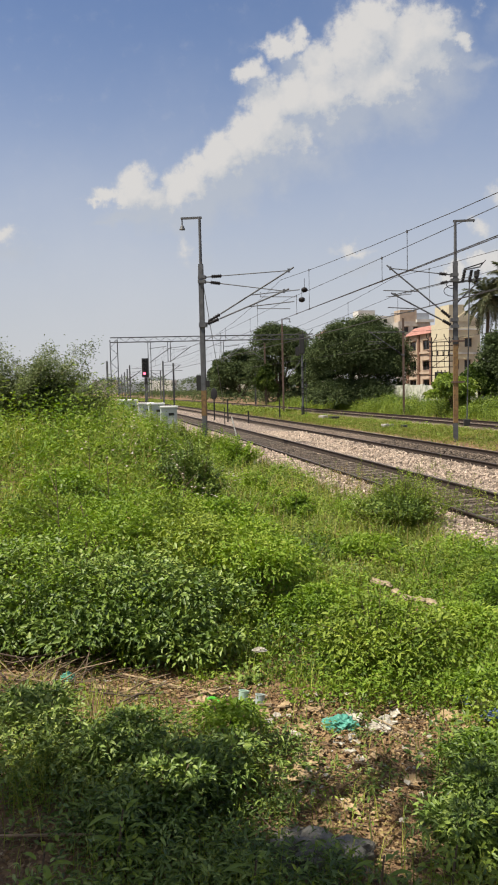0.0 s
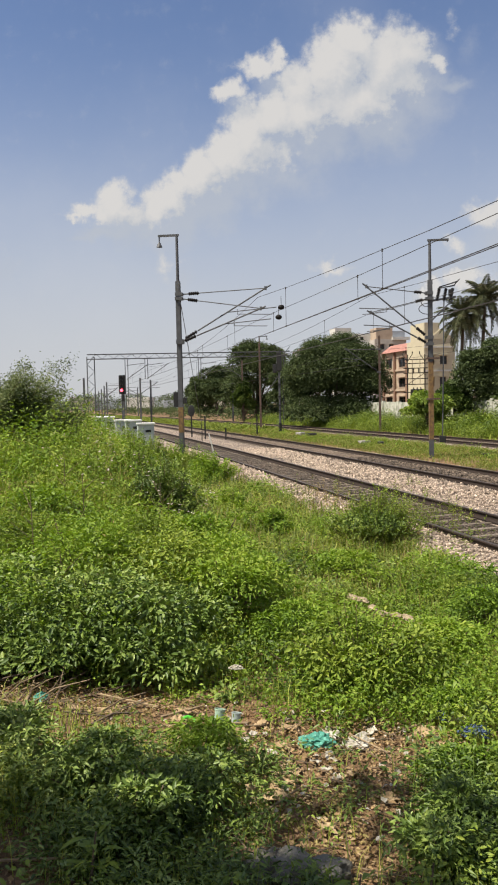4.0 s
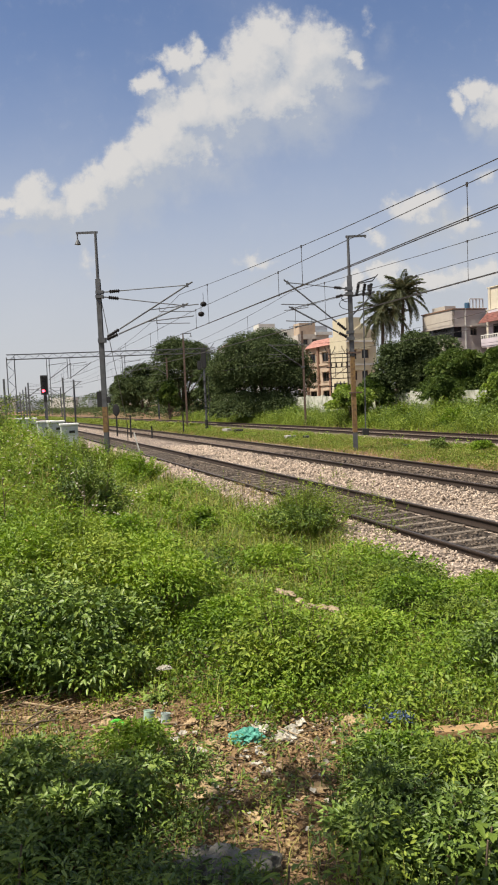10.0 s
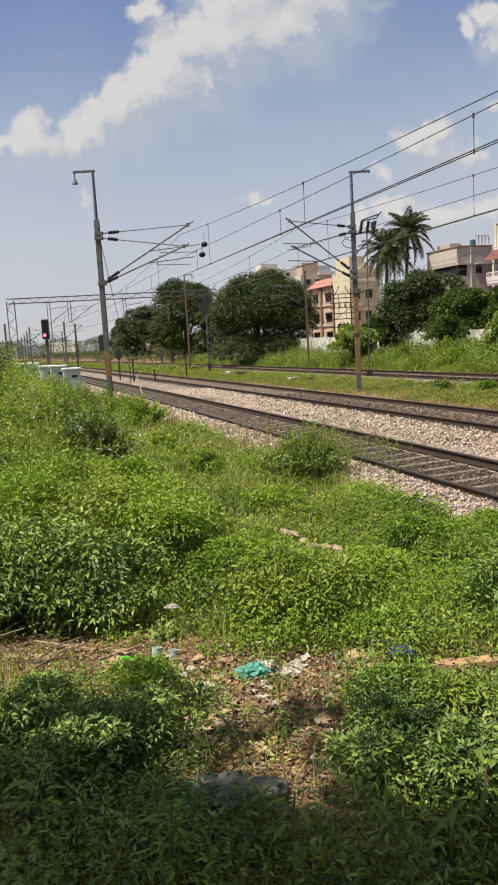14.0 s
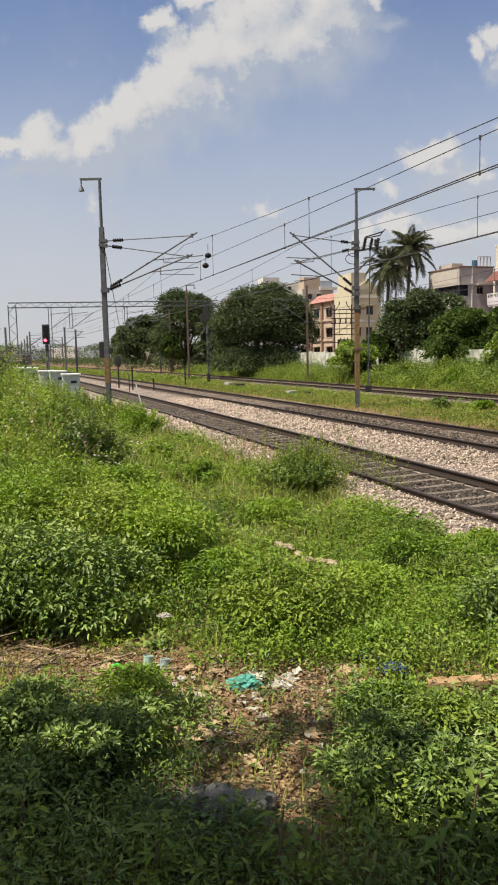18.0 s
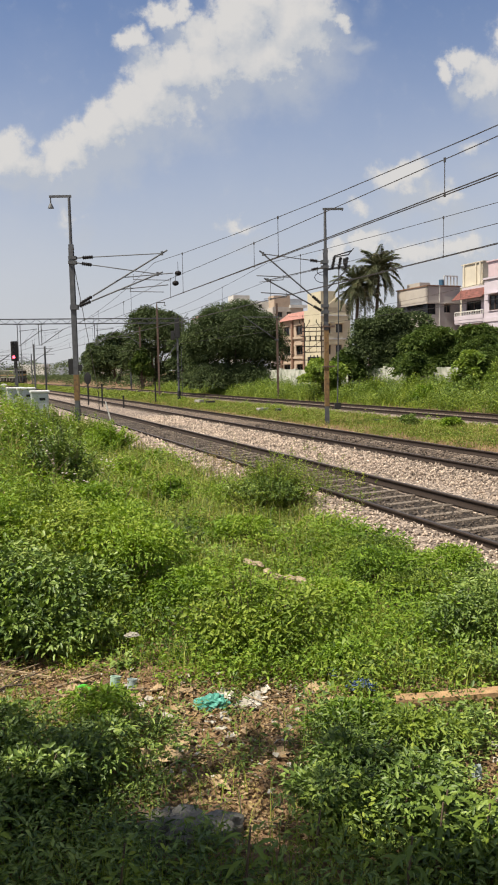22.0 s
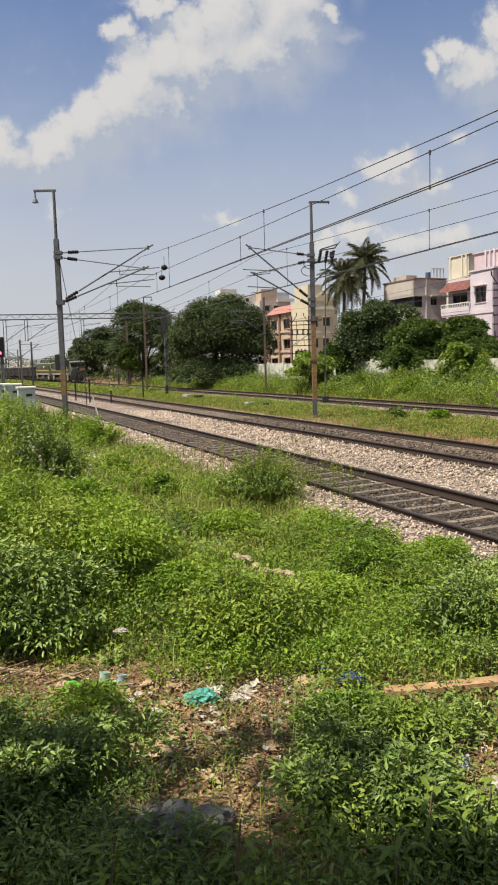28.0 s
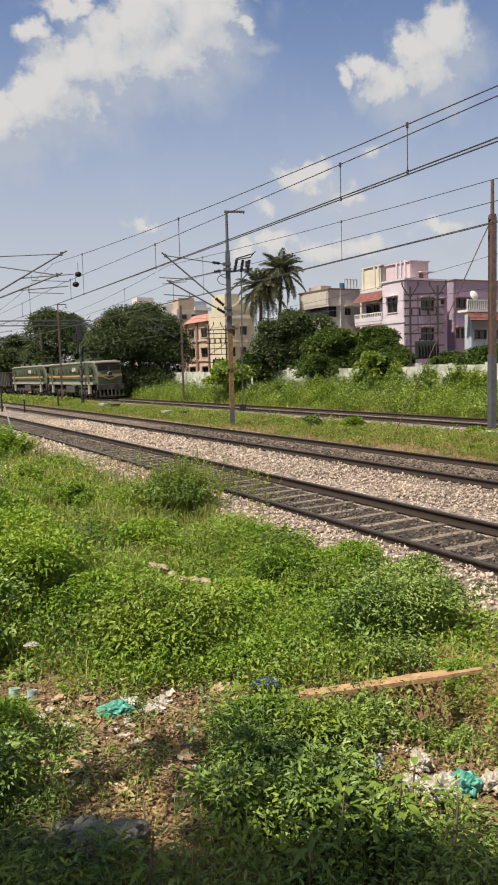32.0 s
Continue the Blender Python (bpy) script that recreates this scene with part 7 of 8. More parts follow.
sheet("cardboard", "flattened brown cardboard piece on bare soil", "cardboard", -0.42, 5.32, gz(-0.42, 5.32) + 0.05, 0.14, 0.09, "card", 1.3, 0.4)
sheet("cardboard", "torn cardboard scrap beside the path", "cardboard", -0.28, 5.66, gz(-0.28, 5.66) + 0.04, 0.10, 0.08, "card", 2.3, 1.2)
sheet("carton", "small pale blue carton near the ditch", "carton", 1.72, 4.82, gz(1.72, 4.82) + 0.08, 0.035, 0.05, "pale_blue", 3.3, 0.1, 1.2)
for q_, (x_, y_, s_, r_) in enumerate(((-0.30, 5.55, 0.16, 0.3), (-0.48, 5.28, 0.18, 1.1), (-0.02, 5.0, 0.14, 2.2), (0.1, 5.6, 0.12, 0.9), (-0.75, 6.3, 0.15, 0.2), (-1.3, 6.6, 0.13, 1.4), (-1.9, 6.75, 0.16, 0.6), (-0.35, 6.1, 0.12, 2.0), (0.45, 5.3, 0.12, 0.4))):
    sheet("cardboard", "torn tan cardboard scrap on bare soil", "cardboard", x_, y_, gz(x_, y_) + 0.04, s_ * 0.55, s_ * 0.36, "card", 11.0 + q_, r_)
sheet("paper", "scrap of white paper with creases", "paper", 1.58, 5.25, gz(1.58, 5.25) + 0.04, 0.08, 0.05, "whitep", 4.3, 0.6)
sheet("paper", "scrap of dirty white paper", "paper", 0.05, 5.95, gz(0.05, 5.95) + 0.03, 0.07, 0.05, "whitep", 5.3, 1.6)
crumple("rock", "flat grey stone on the path", "stone", -0.18, 4.42, gz(-0.18, 4.42) + 0.02, 0.30, 0.16, 0.13, "rock", 21.0)
crumple("rock", "grey stone half buried in the path", "stone", -0.36, 4.62, gz(-0.36, 4.62) + 0.0, 0.12, 0.09, 0.07, "rock", 22.0)


def cup(x, y, mat, label, r=0.045, h=0.14):
    bm = bmesh.new()
    rings = []
    for rr, z in ((r * 0.78, 0.0), (r, h), (r * 1.08, h + 0.004), (r * 1.08, h + 0.014), (r * 0.95, h + 0.012), (r * 0.72, 0.01)):
        rings.append([bm.verts.new((rr * math.cos(6.2832 * k / 18), rr * math.sin(6.2832 * k / 18), z)) for k in range(18)])
    for p, q in zip(rings, rings[1:]):
        for k in range(18):
            bm.faces.new((p[k], p[(k + 1) % 18], q[(k + 1) % 18], q[k]))
    bm.faces.new(rings[0][::-1])
    bm.faces.new(rings[-1])
    bmesh.ops.recalc_face_normals(bm, faces=bm.faces[:])
    ob = part("cup", bm, mat)
    ob.location = (x, y, gz(x, y) + 0.01)
    ob.rotation_euler = (-0.25, 0.12, 0)
    tagged(ob, label, "cup", "litter")


cup(-0.92, 6.46, "cup", "pale green plastic cup standing in litter")
cup(-0.77, 6.44, "pale_blue", "pale blue plastic cup standing in litter", 0.042, 0.12)
bm = bmesh.new()
for k in range(20):
    a0, a1 = 6.2832 * k / 20, 6.2832 * (k + 1) / 20
    tube(bm, (0.06 * math.cos(a0), 0.06 * math.sin(a0), 0), (0.06 * math.cos(a1), 0.06 * math.sin(a1), 0), 0.014, None, 6)
ob = part("ring_lid", bm, "lime")
ob.location = (-1.18, 6.44, gz(-1.18, 6.44) + 0.05)
ob.rotation_euler = (0.7, 0.1, 0)
tagged(ob, "lime green plastic ring in the litter", "lid", "litter")


def litter_field():
    """Dry leaves, twigs and torn scraps over the bare soil."""
    n = 46000
    x, y = RNG.uniform(-4.2, 3.2, n), RNG.uniform(3.6, 8.0, n)
    m = RNG.uniform(0, 1, n) < bare(x, y) * (0.45 + 0.55 * (lumps(x * 2.5, y * 2.5) > -0.2))
    x, y = x[m], y[m]
    n = len(x)
    L = RNG.uniform(0.015, 0.055, n)
    V, F = leaf_geo(np.stack([x, y, ground_z(x, y) + RNG.uniform(0.004, 0.05, n)], 1), RNG.uniform(0, 6.28, n), RNG.normal(0.05, 0.3, n), L, L * RNG.uniform(0.3, 0.8, n), RNG.normal(0, 0.5, n))
    tagged(np_mesh("leaf_litter", V, F, "litter"), "dry brown leaves and scraps on soil", "leaf litter", kind="stuff")
    n = 900
    x, y = RNG.uniform(-4.2, 3.2, n), RNG.uniform(3.8, 8.0, n)
    m = RNG.uniform(0, 1, n) < bare(x, y)
    x, y = x[m], y[m]
    bmt = bmesh.new()
    for p, q in zip(x[:330], y[:330]):
        a, l = RNG.uniform(0, 6.28), RNG.uniform(0.12, 0.5)
        z = gz(p, q) + 0.02
        tube(bmt, (p, q, z), (p + l * math.cos(a), q + l * math.sin(a) * 0.6, z + RNG.uniform(-0.01, 0.12)), 0.006, 0.003, 4)
    tagged(part("twigs", bmt, "twig"), "thin dry twigs strewn over the soil", "twigs", kind="stuff")
    n = 520
    x, y = RNG.uniform(-2.9, 2.6, n), RNG.uniform(4.8, 7.0, n)
    m = RNG.uniform(0, 1, n) < bare(x, y)
    x, y = x[m], y[m]
    n = len(x)
    L = RNG.uniform(0.02, 0.07, n)
    V, F = leaf_geo(np.stack([x, y, ground_z(x, y) + RNG.uniform(0.02, 0.06, n)], 1), RNG.uniform(0, 6.28, n), RNG.normal(0.1, 0.4, n), L, L * RNG.uniform(0.6, 1.0, n), RNG.normal(0, 0.5, n), 0.1)
    tagged(np_mesh("scraps", V, F, "whitep"), "small torn white paper and plastic scraps", "litter", kind="stuff")


litter_field()


def brush_pile():
    """Cut dry branches thrown under the shrub."""
    t = thing("brush_pile", "heap of dry brown cut branches under the shrub", "branches", "litter", at=(-2.75, 6.5, gz(-2.75, 6.5)))
    rng = random.Random(17)
    for i in range(46):
        a, L = rng.uniform(-0.5, 3.6), rng.uniform(0.3, 0.95)
        p = Vector((rng.gauss(0, 0.42), rng.gauss(0.1, 0.28), rng.uniform(0.0, 0.12)))
        q = p + Vector((math.cos(a) * L, math.sin(a) * L * 0.6, rng.uniform(-0.02, 0.3)))
        m = p.lerp(q, 0.5) + Vector((rng.uniform(-0.05, 0.05), rng.uniform(-0.04, 0.04), rng.uniform(-0.02, 0.06)))
        r = rng.uniform(0.004, 0.011)
        bm = tubem(p, m, r, r * 0.8, 5)
        tube(bm, m, q, r * 0.8, r * 0.4, 5)
        part("branch", bm, ("twig", "bark", "straw_stick")[i % 3], t)
    part("log", tubem((0.09, -0.36, 0.05), (0.03, 0.3, 0.12), 0.024, 0.018, 8), "straw_stick", t, "pale stripped stick")


M["straw_stick"] = material("dry_stick", (0.36, 0.27, 0.17), (0.18, 0.13, 0.08), 9, 0.9)
brush_pile()
for i, (x, y, L, a, r) in enumerate(((-1.6, 6.36, 0.95, 0.06, 0.012), (-1.45, 6.6, 0.4, 0.5, 0.016), (-0.5, 5.0, 0.5, 0.9, 0.01), (-2.3, 4.35, 0.8, 0.05, 0.012), (0.5, 6.0, 0.4, 2.4, 0.008), (-2.2, 7.1, 0.8, -0.5, 0.01), (-3.0, 7.2, 0.7, 0.9, 0.01))):
    ob = part("stick", tubem((0, 0, 0), (L * math.cos(a), L * math.sin(a), 0.03), r, r * 0.7, 6), "straw_stick")
    ob.location = (x, y, gz(x, y) + 0.04)
    tagged(ob, "dry brown stick lying on the litter", "stick", "litter")
for i, (x, y, sx, sy, m_) in enumerate(((-0.67, 6.16, 0.05, 0.035, "whitep"), (-0.6, 6.28, 0.04, 0.03, "whitep"), (-0.42, 5.95, 0.05, 0.03, "whitep"), (-0.52, 5.85, 0.04, 0.03, "card"), (-0.3, 5.78, 0.035, 0.03, "whitep"),
                                        (0.0, 5.72, 0.05, 0.035, "whitep"), (0.08, 5.6, 0.045, 0.03, "whitep"), (-0.08, 5.84, 0.04, 0.025, "whitep"), (0.2, 5.66, 0.04, 0.03, "card"), (0.06, 6.36, 0.09, 0.05, "whitep"),
                                        (0.3, 6.26, 0.10, 0.05, "whitep"), (0.4, 6.4, 0.05, 0.04, "whitep"), (-0.3, 6.45, 0.07, 0.04, "card"), (-0.55, 6.5, 0.07, 0.05, "card"), (-1.24, 6.73, 0.09, 0.05, "card"),
                                        (-1.15, 6.15, 0.07, 0.05, "card"), (-2.3, 6.75, 0.06, 0.05, "card"), (-2.0, 6.7, 0.07, 0.04, "card"), (0.95, 6.6, 0.08, 0.05, "whitep"), (0.86, 6.35, 0.1, 0.06, "card"),
                                        (0.98, 6.15, 0.09, 0.06, "card"), (1.62, 5.0, 0.06, 0.04, "whitep"), (1.75, 5.1, 0.05, 0.04, "card"))):
    sheet("scrap", "torn white plastic scrap on the soil" if m_ == "whitep" else "torn tan paper scrap on the soil", "litter", x, y, gz(x, y) + 0.045, sx, sy, m_, 50.0 + i, i * 1.3, 0.35 * math.sin(i * 2.1))


def old_stones():
    """A row of broken pale kerb stones sunk in the weeds."""
    a, b = Vector((0.42, 9.95, 0)), Vector((1.24, 8.45, 0))
    for i in range(8):
        p = a.lerp(b, i / 7)
        crumple("kerb_stone", "pale broken kerb stone sunk in weeds", "stone", p.x, p.y, gz(p.x, p.y) + 0.245 + 0.03 * math.sin(i * 1.7), 0.10 + 0.04 * math.sin(i * 3.1), 0.045, 0.04, "kerb", 30.0 + i, -1.06 + 0.2 * math.sin(i * 2.0))


old_stones()
for i, (x, y) in enumerate(((2.11, 12.78), (2.24, 12.7), (2.83, 12.54), (2.2, 13.2), (2.75, 12.4), (3.1, 11.6))):
    crumple("rock", "pale stone at the ballast edge", "stone", x, y, gz(x, y) + 0.08, 0.13, 0.10, 0.10, "whitep" if i < 3 else "rock", 40.0 + i, i)


def big_leaf_plant(x, y, h, n, leaf, seed, label, wide=0.13, mat="lush"):
    t = thing("weed", label, "plant", "broad-leaved weeds", at=(x, y, gz(x, y)))
    rng = random.Random(seed)
    part("stalk", tubem((0, 0, 0), (0.05, 0.02, h), 0.012, 0.005, 6), "twig", t)
    for i in range(n):
        a = i * 2.4 + rng.uniform(-0.3, 0.3)
        z = h * (0.25 + 0.75 * i / n)
        L = leaf * rng.uniform(0.7, 1.15)
        pitch = rng.uniform(0.0, 0.7)
        d = Vector((math.cos(a) * math.cos(pitch), math.sin(a) * math.cos(pitch), math.sin(pitch)))
        s = Vector((-math.sin(a), math.cos(a), 0))
        up = d.cross(s)
        bmf = bmesh.new()
        rows = []
        for k in range(7):
            f = k / 6
            w = L * wide * math.sin(math.pi * min(1, f * 0.92 + 0.06)) ** 0.8
            c = Vector((0.05 * z / h, 0, z)) + d * (0.05 + L * f) - ZAX * (L * 0.45 * f * f)
            rows.append((bmf.verts.new(c - s * w + up * w * 0.35), bmf.verts.new(c), bmf.verts.new(c + s * w + up * w * 0.35)))
        for p, q in zip(rows, rows[1:]):
            bmf.faces.new((p[0], p[1], q[1], q[0]))
            bmf.faces.new((p[1], p[2], q[2], q[1]))
        for f in bmf.faces:
            f.smooth = True
        part("leaf", bmf, mat, t)


for i, (x, y, h, n, lf) in enumerate(((1.15, 3.85, 0.46, 14, 0.13), (0.92, 3.62, 0.42, 11, 0.13), (1.45, 3.95, 0.44, 12, 0.12), (-1.35, 4.05, 0.42, 9, 0.14), (0.1, 3.75, 0.45, 9, 0.13),
                                      (-1.7, 3.75, 0.35, 8, 0.13), (1.75, 3.7, 0.44, 12, 0.12), (-0.55, 3.7, 0.42, 9, 0.12))):
    big_leaf_plant(x, y, h, int(n * 1.5), lf, 60 + i, "broad-leaved green weed with drooping leaves")


for i, (x, y, h, n, lf) in enumerate(((1.22, 4.0, 0.45, 16, 0.1), (1.5, 3.9, 0.45, 14, 0.1), (1.02, 4.1, 0.4, 12, 0.08), (1.68, 4.15, 0.4, 12, 0.09), (0.5, 4.0, 0.36, 10, 0.08))):
    big_leaf_plant(x, y, h, n, lf, 160 + i, "tall weed with broad downy grey-green leaves", 0.24, "lush")


def dry_tuft():
    n = 900
    x, y = RNG.normal(3.0, 0.22, n), RNG.normal(5.35, 0.36, n)
    g = blade_geo(np.stack([x, y, ground_z(x, y)], 1), RNG.uniform(0, 6.28, n), RNG.uniform(0.8, 2.2, n), RNG.uniform(0.12, 0.34, n), np.full(n, 0.006))
    n = 260
    x, y = RNG.normal(3.0, 0.22, n), RNG.normal(5.35, 0.4, n)
    q = dome_leaves(x, y, ground_z(x, y), RNG.uniform(0.08, 0.2, n), RNG.uniform(0.12, 0.34, n), np.full(n, 70), np.full(n, 0.034), wide=0.3)
    V, F = merge(g, q)
    tagged(np_mesh("dry_grass", V, F, "straw"), "tangle of dry grass above the ditch", "dry grass", kind="stuff")


dry_tuft()
# the last four bushes are added inside the ditch to darken its lit wall
for i, (x, y, r, h, m) in enumerate(((2.22, 5.75, 0.2, 0.24, "shrub"), (2.2, 5.35, 0.18, 0.2, "lush"), (2.3, 6.0, 0.2, 0.26, "shrub"), (2.85, 5.95, 0.22, 0.3, "herb"), (2.82, 5.6, 0.2, 0.3, "lush"), (2.85, 5.15, 0.2, 0.26, "herb"), (2.55, 6.4, 0.3, 0.34, "shrub"), (2.72, 5.3, 0.26, 0.75, "shrub"), (2.72, 5.75, 0.26, 0.75, "shrub"), (2.62, 5.05, 0.26, 0.6, "shrub"), (2.5, 5.5, 0.2, 0.4, "shrub"))):
    bush("leafy weed hanging over and into the ditch", x, y, r, h, int(1300 + 2600 * (h > 0.35)), 0.034, m, 820 + i, 9, 0.42, 6, z=gz(x, y) - 0.04)
for i, (x, y, r) in enumerate(((3.12, 5.98, 0.09), (3.22, 6.12, 0.07), (3.08, 6.2, 0.06), (3.3, 5.9, 0.08), (3.2, 5.78, 0.06), (3.34, 6.2, 0.07))):
    crumple("rubble_stone", "pale broken rubble stone beside the ditch", "stone", x, y, gz(x, y) + 0.05, r, r * 0.8, r * 0.6, "kerb" if i % 2 else "rock", 70.0 + i, i)


def dead_stems():
    for i, (x, y, h) in enumerate(((-3.68, 9.6, 1.75), (-3.05, 8.9, 1.15), (-3.6, 11.5, 1.5), (-2.6, 12.2, 1.3), (-4.4, 13.0, 1.5))):
        t = thing("dead_stem", "bare dry branching stem among weeds", "dead plant", "dead stems", at=(x, y, gz(x, y)))
        rng = random.Random(90 + i)
        p = Vector((0, 0, 0))
        q = Vector((rng.uniform(-0.08, 0.08), 0, h))
        part("stalk", tubem(p, q, 0.012, 0.004, 5), "twig", t)
        for k in range(5):
            f = 0.35 + 0.12 * k
            a = rng.uniform(0, 6.28)
            b = p.lerp(q, f)
            part("branch", tubem(b, b + Vector((math.cos(a) * 0.3, math.sin(a) * 0.2, 0.28)), 0.006, 0.002, 4), "twig", t)


dead_stems()

def blossoms():
    """Small pale flower heads on the tall weeds of the bank."""
    n = 420
    x, y = RNG.uniform(-6.5, -2.2, n), RNG.uniform(12.5, 21.0, n)
    k = np.abs(x + 3.3) + 0.25 * np.abs(y - 15.0) < RNG.uniform(0.2, 3.2, n)
    x, y = x[k], y[k]
    z = ground_z(x, y) + veg_h(x, y) * RNG.uniform(0.75, 1.25, len(x)) + 0.12
    c = np.repeat(np.stack([x, y, z], 1), 5, 0)
    n = len(c)
    L = RNG.uniform(0.025, 0.05, n)
    V, F = leaf_geo(c, np.tile(np.arange(5) * 1.2566, n // 5) + RNG.normal(0, 0.2, n), RNG.normal(0.5, 0.3, n), L, L * 0.7)
    tagged(np_mesh("flowers", V, F, "petal"), "small pale pink-white flowers on tall weeds", "flowers", kind="stuff")


M["petal"] = material("pale_petal", (0.62, 0.55, 0.52), (0.45, 0.37, 0.36), 9, 0.7)
blossoms()

# ---- far skyline ----


def skyline():
    t = thing("far_town", "hazy distant town roofs and palm tops", "town", kind="structure")
    rng = random.Random(77)
    for i in range(46):
        az = radians(rng.uniform(-32, -6))
        d = rng.uniform(420, 800)
        w, h = rng.uniform(8, 20), rng.uniform(4, 9)
        part("house_block", boxm((d * math.sin(az), d * math.cos(az), 1 + h / 2), (w, 10, h), rng.uniform(-20, 20)), rng.choice(["dull", "white_wall", "peach", "blue_grey"]), t)
    cl = []
    for i in range(300):
        az = radians(rng.uniform(-33, 30))
        d = rng.uniform(380, 850)
        s = rng.uniform(3, 6.5)
        cl.append((d * math.sin(az), d * math.cos(az), 1 + s * 0.6, s * 1.6, s * 1.2, s))
    # far trees take the leaf colour with haze painted in
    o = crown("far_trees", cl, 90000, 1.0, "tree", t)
    tagged(o, kind="stuff")


skyline()

# ---- an unseen roof added over the viewer, whose edge shades the foreground ----


def shade_roof():
    t = thing("house_wall", "unseen roof slab, white wall and columns added for shade", "wall", kind="structure")
    d = Vector((3.7, -1.15, 0)).normalized()
    ang = math.degrees(math.atan2(d.y, d.x))
    nrm = Vector((-d.y, d.x, 0))
    edge = Vector((-2.7, 1.94, 0))
    c = edge - nrm * 1.15
    part("roof_slab", boxm((c.x, c.y, 7.3), (24, 2.3, 0.2), ang), "white_wall", t)
    # unseen low wall, white so that it bounces light into the shade
    c2 = edge - nrm * 2.45
    part("wall", boxm((c2.x, c2.y, 0.75), (24, 0.3, 2.1), ang), "white_wall", t)
    for k in (-9, -3, 3, 9):
        p = c2 + d * k
        part("column", boxm((p.x, p.y, 4.5), (0.35, 0.3, 5.4), ang), "white_wall", t)

    # an unseen tree, added over the roof edge to dapple the shade
    tr = thing("tree", "unseen tree crown added to dapple the foreground shade", "tree", "trees")
    rng = random.Random(11)
    base = edge - nrm * 3.2 - d * 4.5
    part("trunk", tubem((base.x, base.y, -0.4), (base.x, base.y, 6.4), 0.22, 0.14, 9), "bark", tr)
    cl = []
    for i in range(120):
        p = edge + d * rng.uniform(-6.0, 9.5) + nrm * rng.uniform(-0.35, 0.8)
        if abs(p.x + 2.1) < 0.65 and p.y > 1.95:          # a gap that lets sun reach the bags
            continue
        cl.append((p.x, p.y, 7.75 + rng.uniform(-0.1, 0.5), rng.uniform(0.1, 0.24), rng.uniform(0.08, 0.22), 0.2))
    limbs("limb", (base.x, base.y, 6.2), [(c[0], c[1], c[2]) for c in cl[:10]], 0.07, "bark", tr)
    crown("crown", cl, 4600, 0.15, "green", tr, 0.5, 0.2)


shade_roof()

# ---- the goods train ----
for nm, c, dk, rg in (("loco_green", (0.085, 0.104, 0.056), (0.06, 0.074, 0.04), 0.5), ("loco_dark", (0.055, 0.075, 0.045), (0.035, 0.05, 0.03), 0.5),
                      ("loco_band", (0.47, 0.28, 0.11), (0.36, 0.20, 0.08), 0.5), ("loco_roof", (0.36, 0.33, 0.29), (0.22, 0.20, 0.17), 0.6),
                      ("bogie", (0.085, 0.075, 0.065), (0.025, 0.022, 0.02), 0.8), ("wagon", (0.06, 0.055, 0.052), (0.035, 0.03, 0.028), 0.75)):
    M[nm] = material(nm, c, dk, 1.5, rg, bump=0.05)


def wheelset(t, y, r):
    bm = bmesh.new()
    for s in (-0.84, 0.84):
        tube(bm, (s - 0.07, y, r), (s + 0.07, y, r), r, None, 20)
        tube(bm, (s * 1.06 - 0.02, y, r), (s * 1.06 + 0.02, y, r), r * 0.3, None, 10)
    tube(bm, (-0.84, y, r), (0.84, y, r), 0.09)
    part("wheelset", bm, "bogie", t)


def bogie(t, y, n, gap, r):
    for i in range(n):
        wheelset(t, y + (i - (n - 1) / 2) * gap, r)
    for s in (-1.12, 1.12):
        b = boxm((s, y, r + 0.22), (0.14, gap * (n - 1) + 1.3, 0.32), 0, 0.04)
        for i in range(n):
            yy = y + (i - (n - 1) / 2) * gap
            box(b, (s * 1.04, yy, r), (0.2, 0.36, 0.36))
            tube(b, (s * 1.06, yy + gap / 2 - 0.1, r - 0.1), (s * 1.06, yy + gap / 2 - 0.1, r + 0.45), 0.11, None, 8)
        part("bogie_frame", b, "bogie", t)


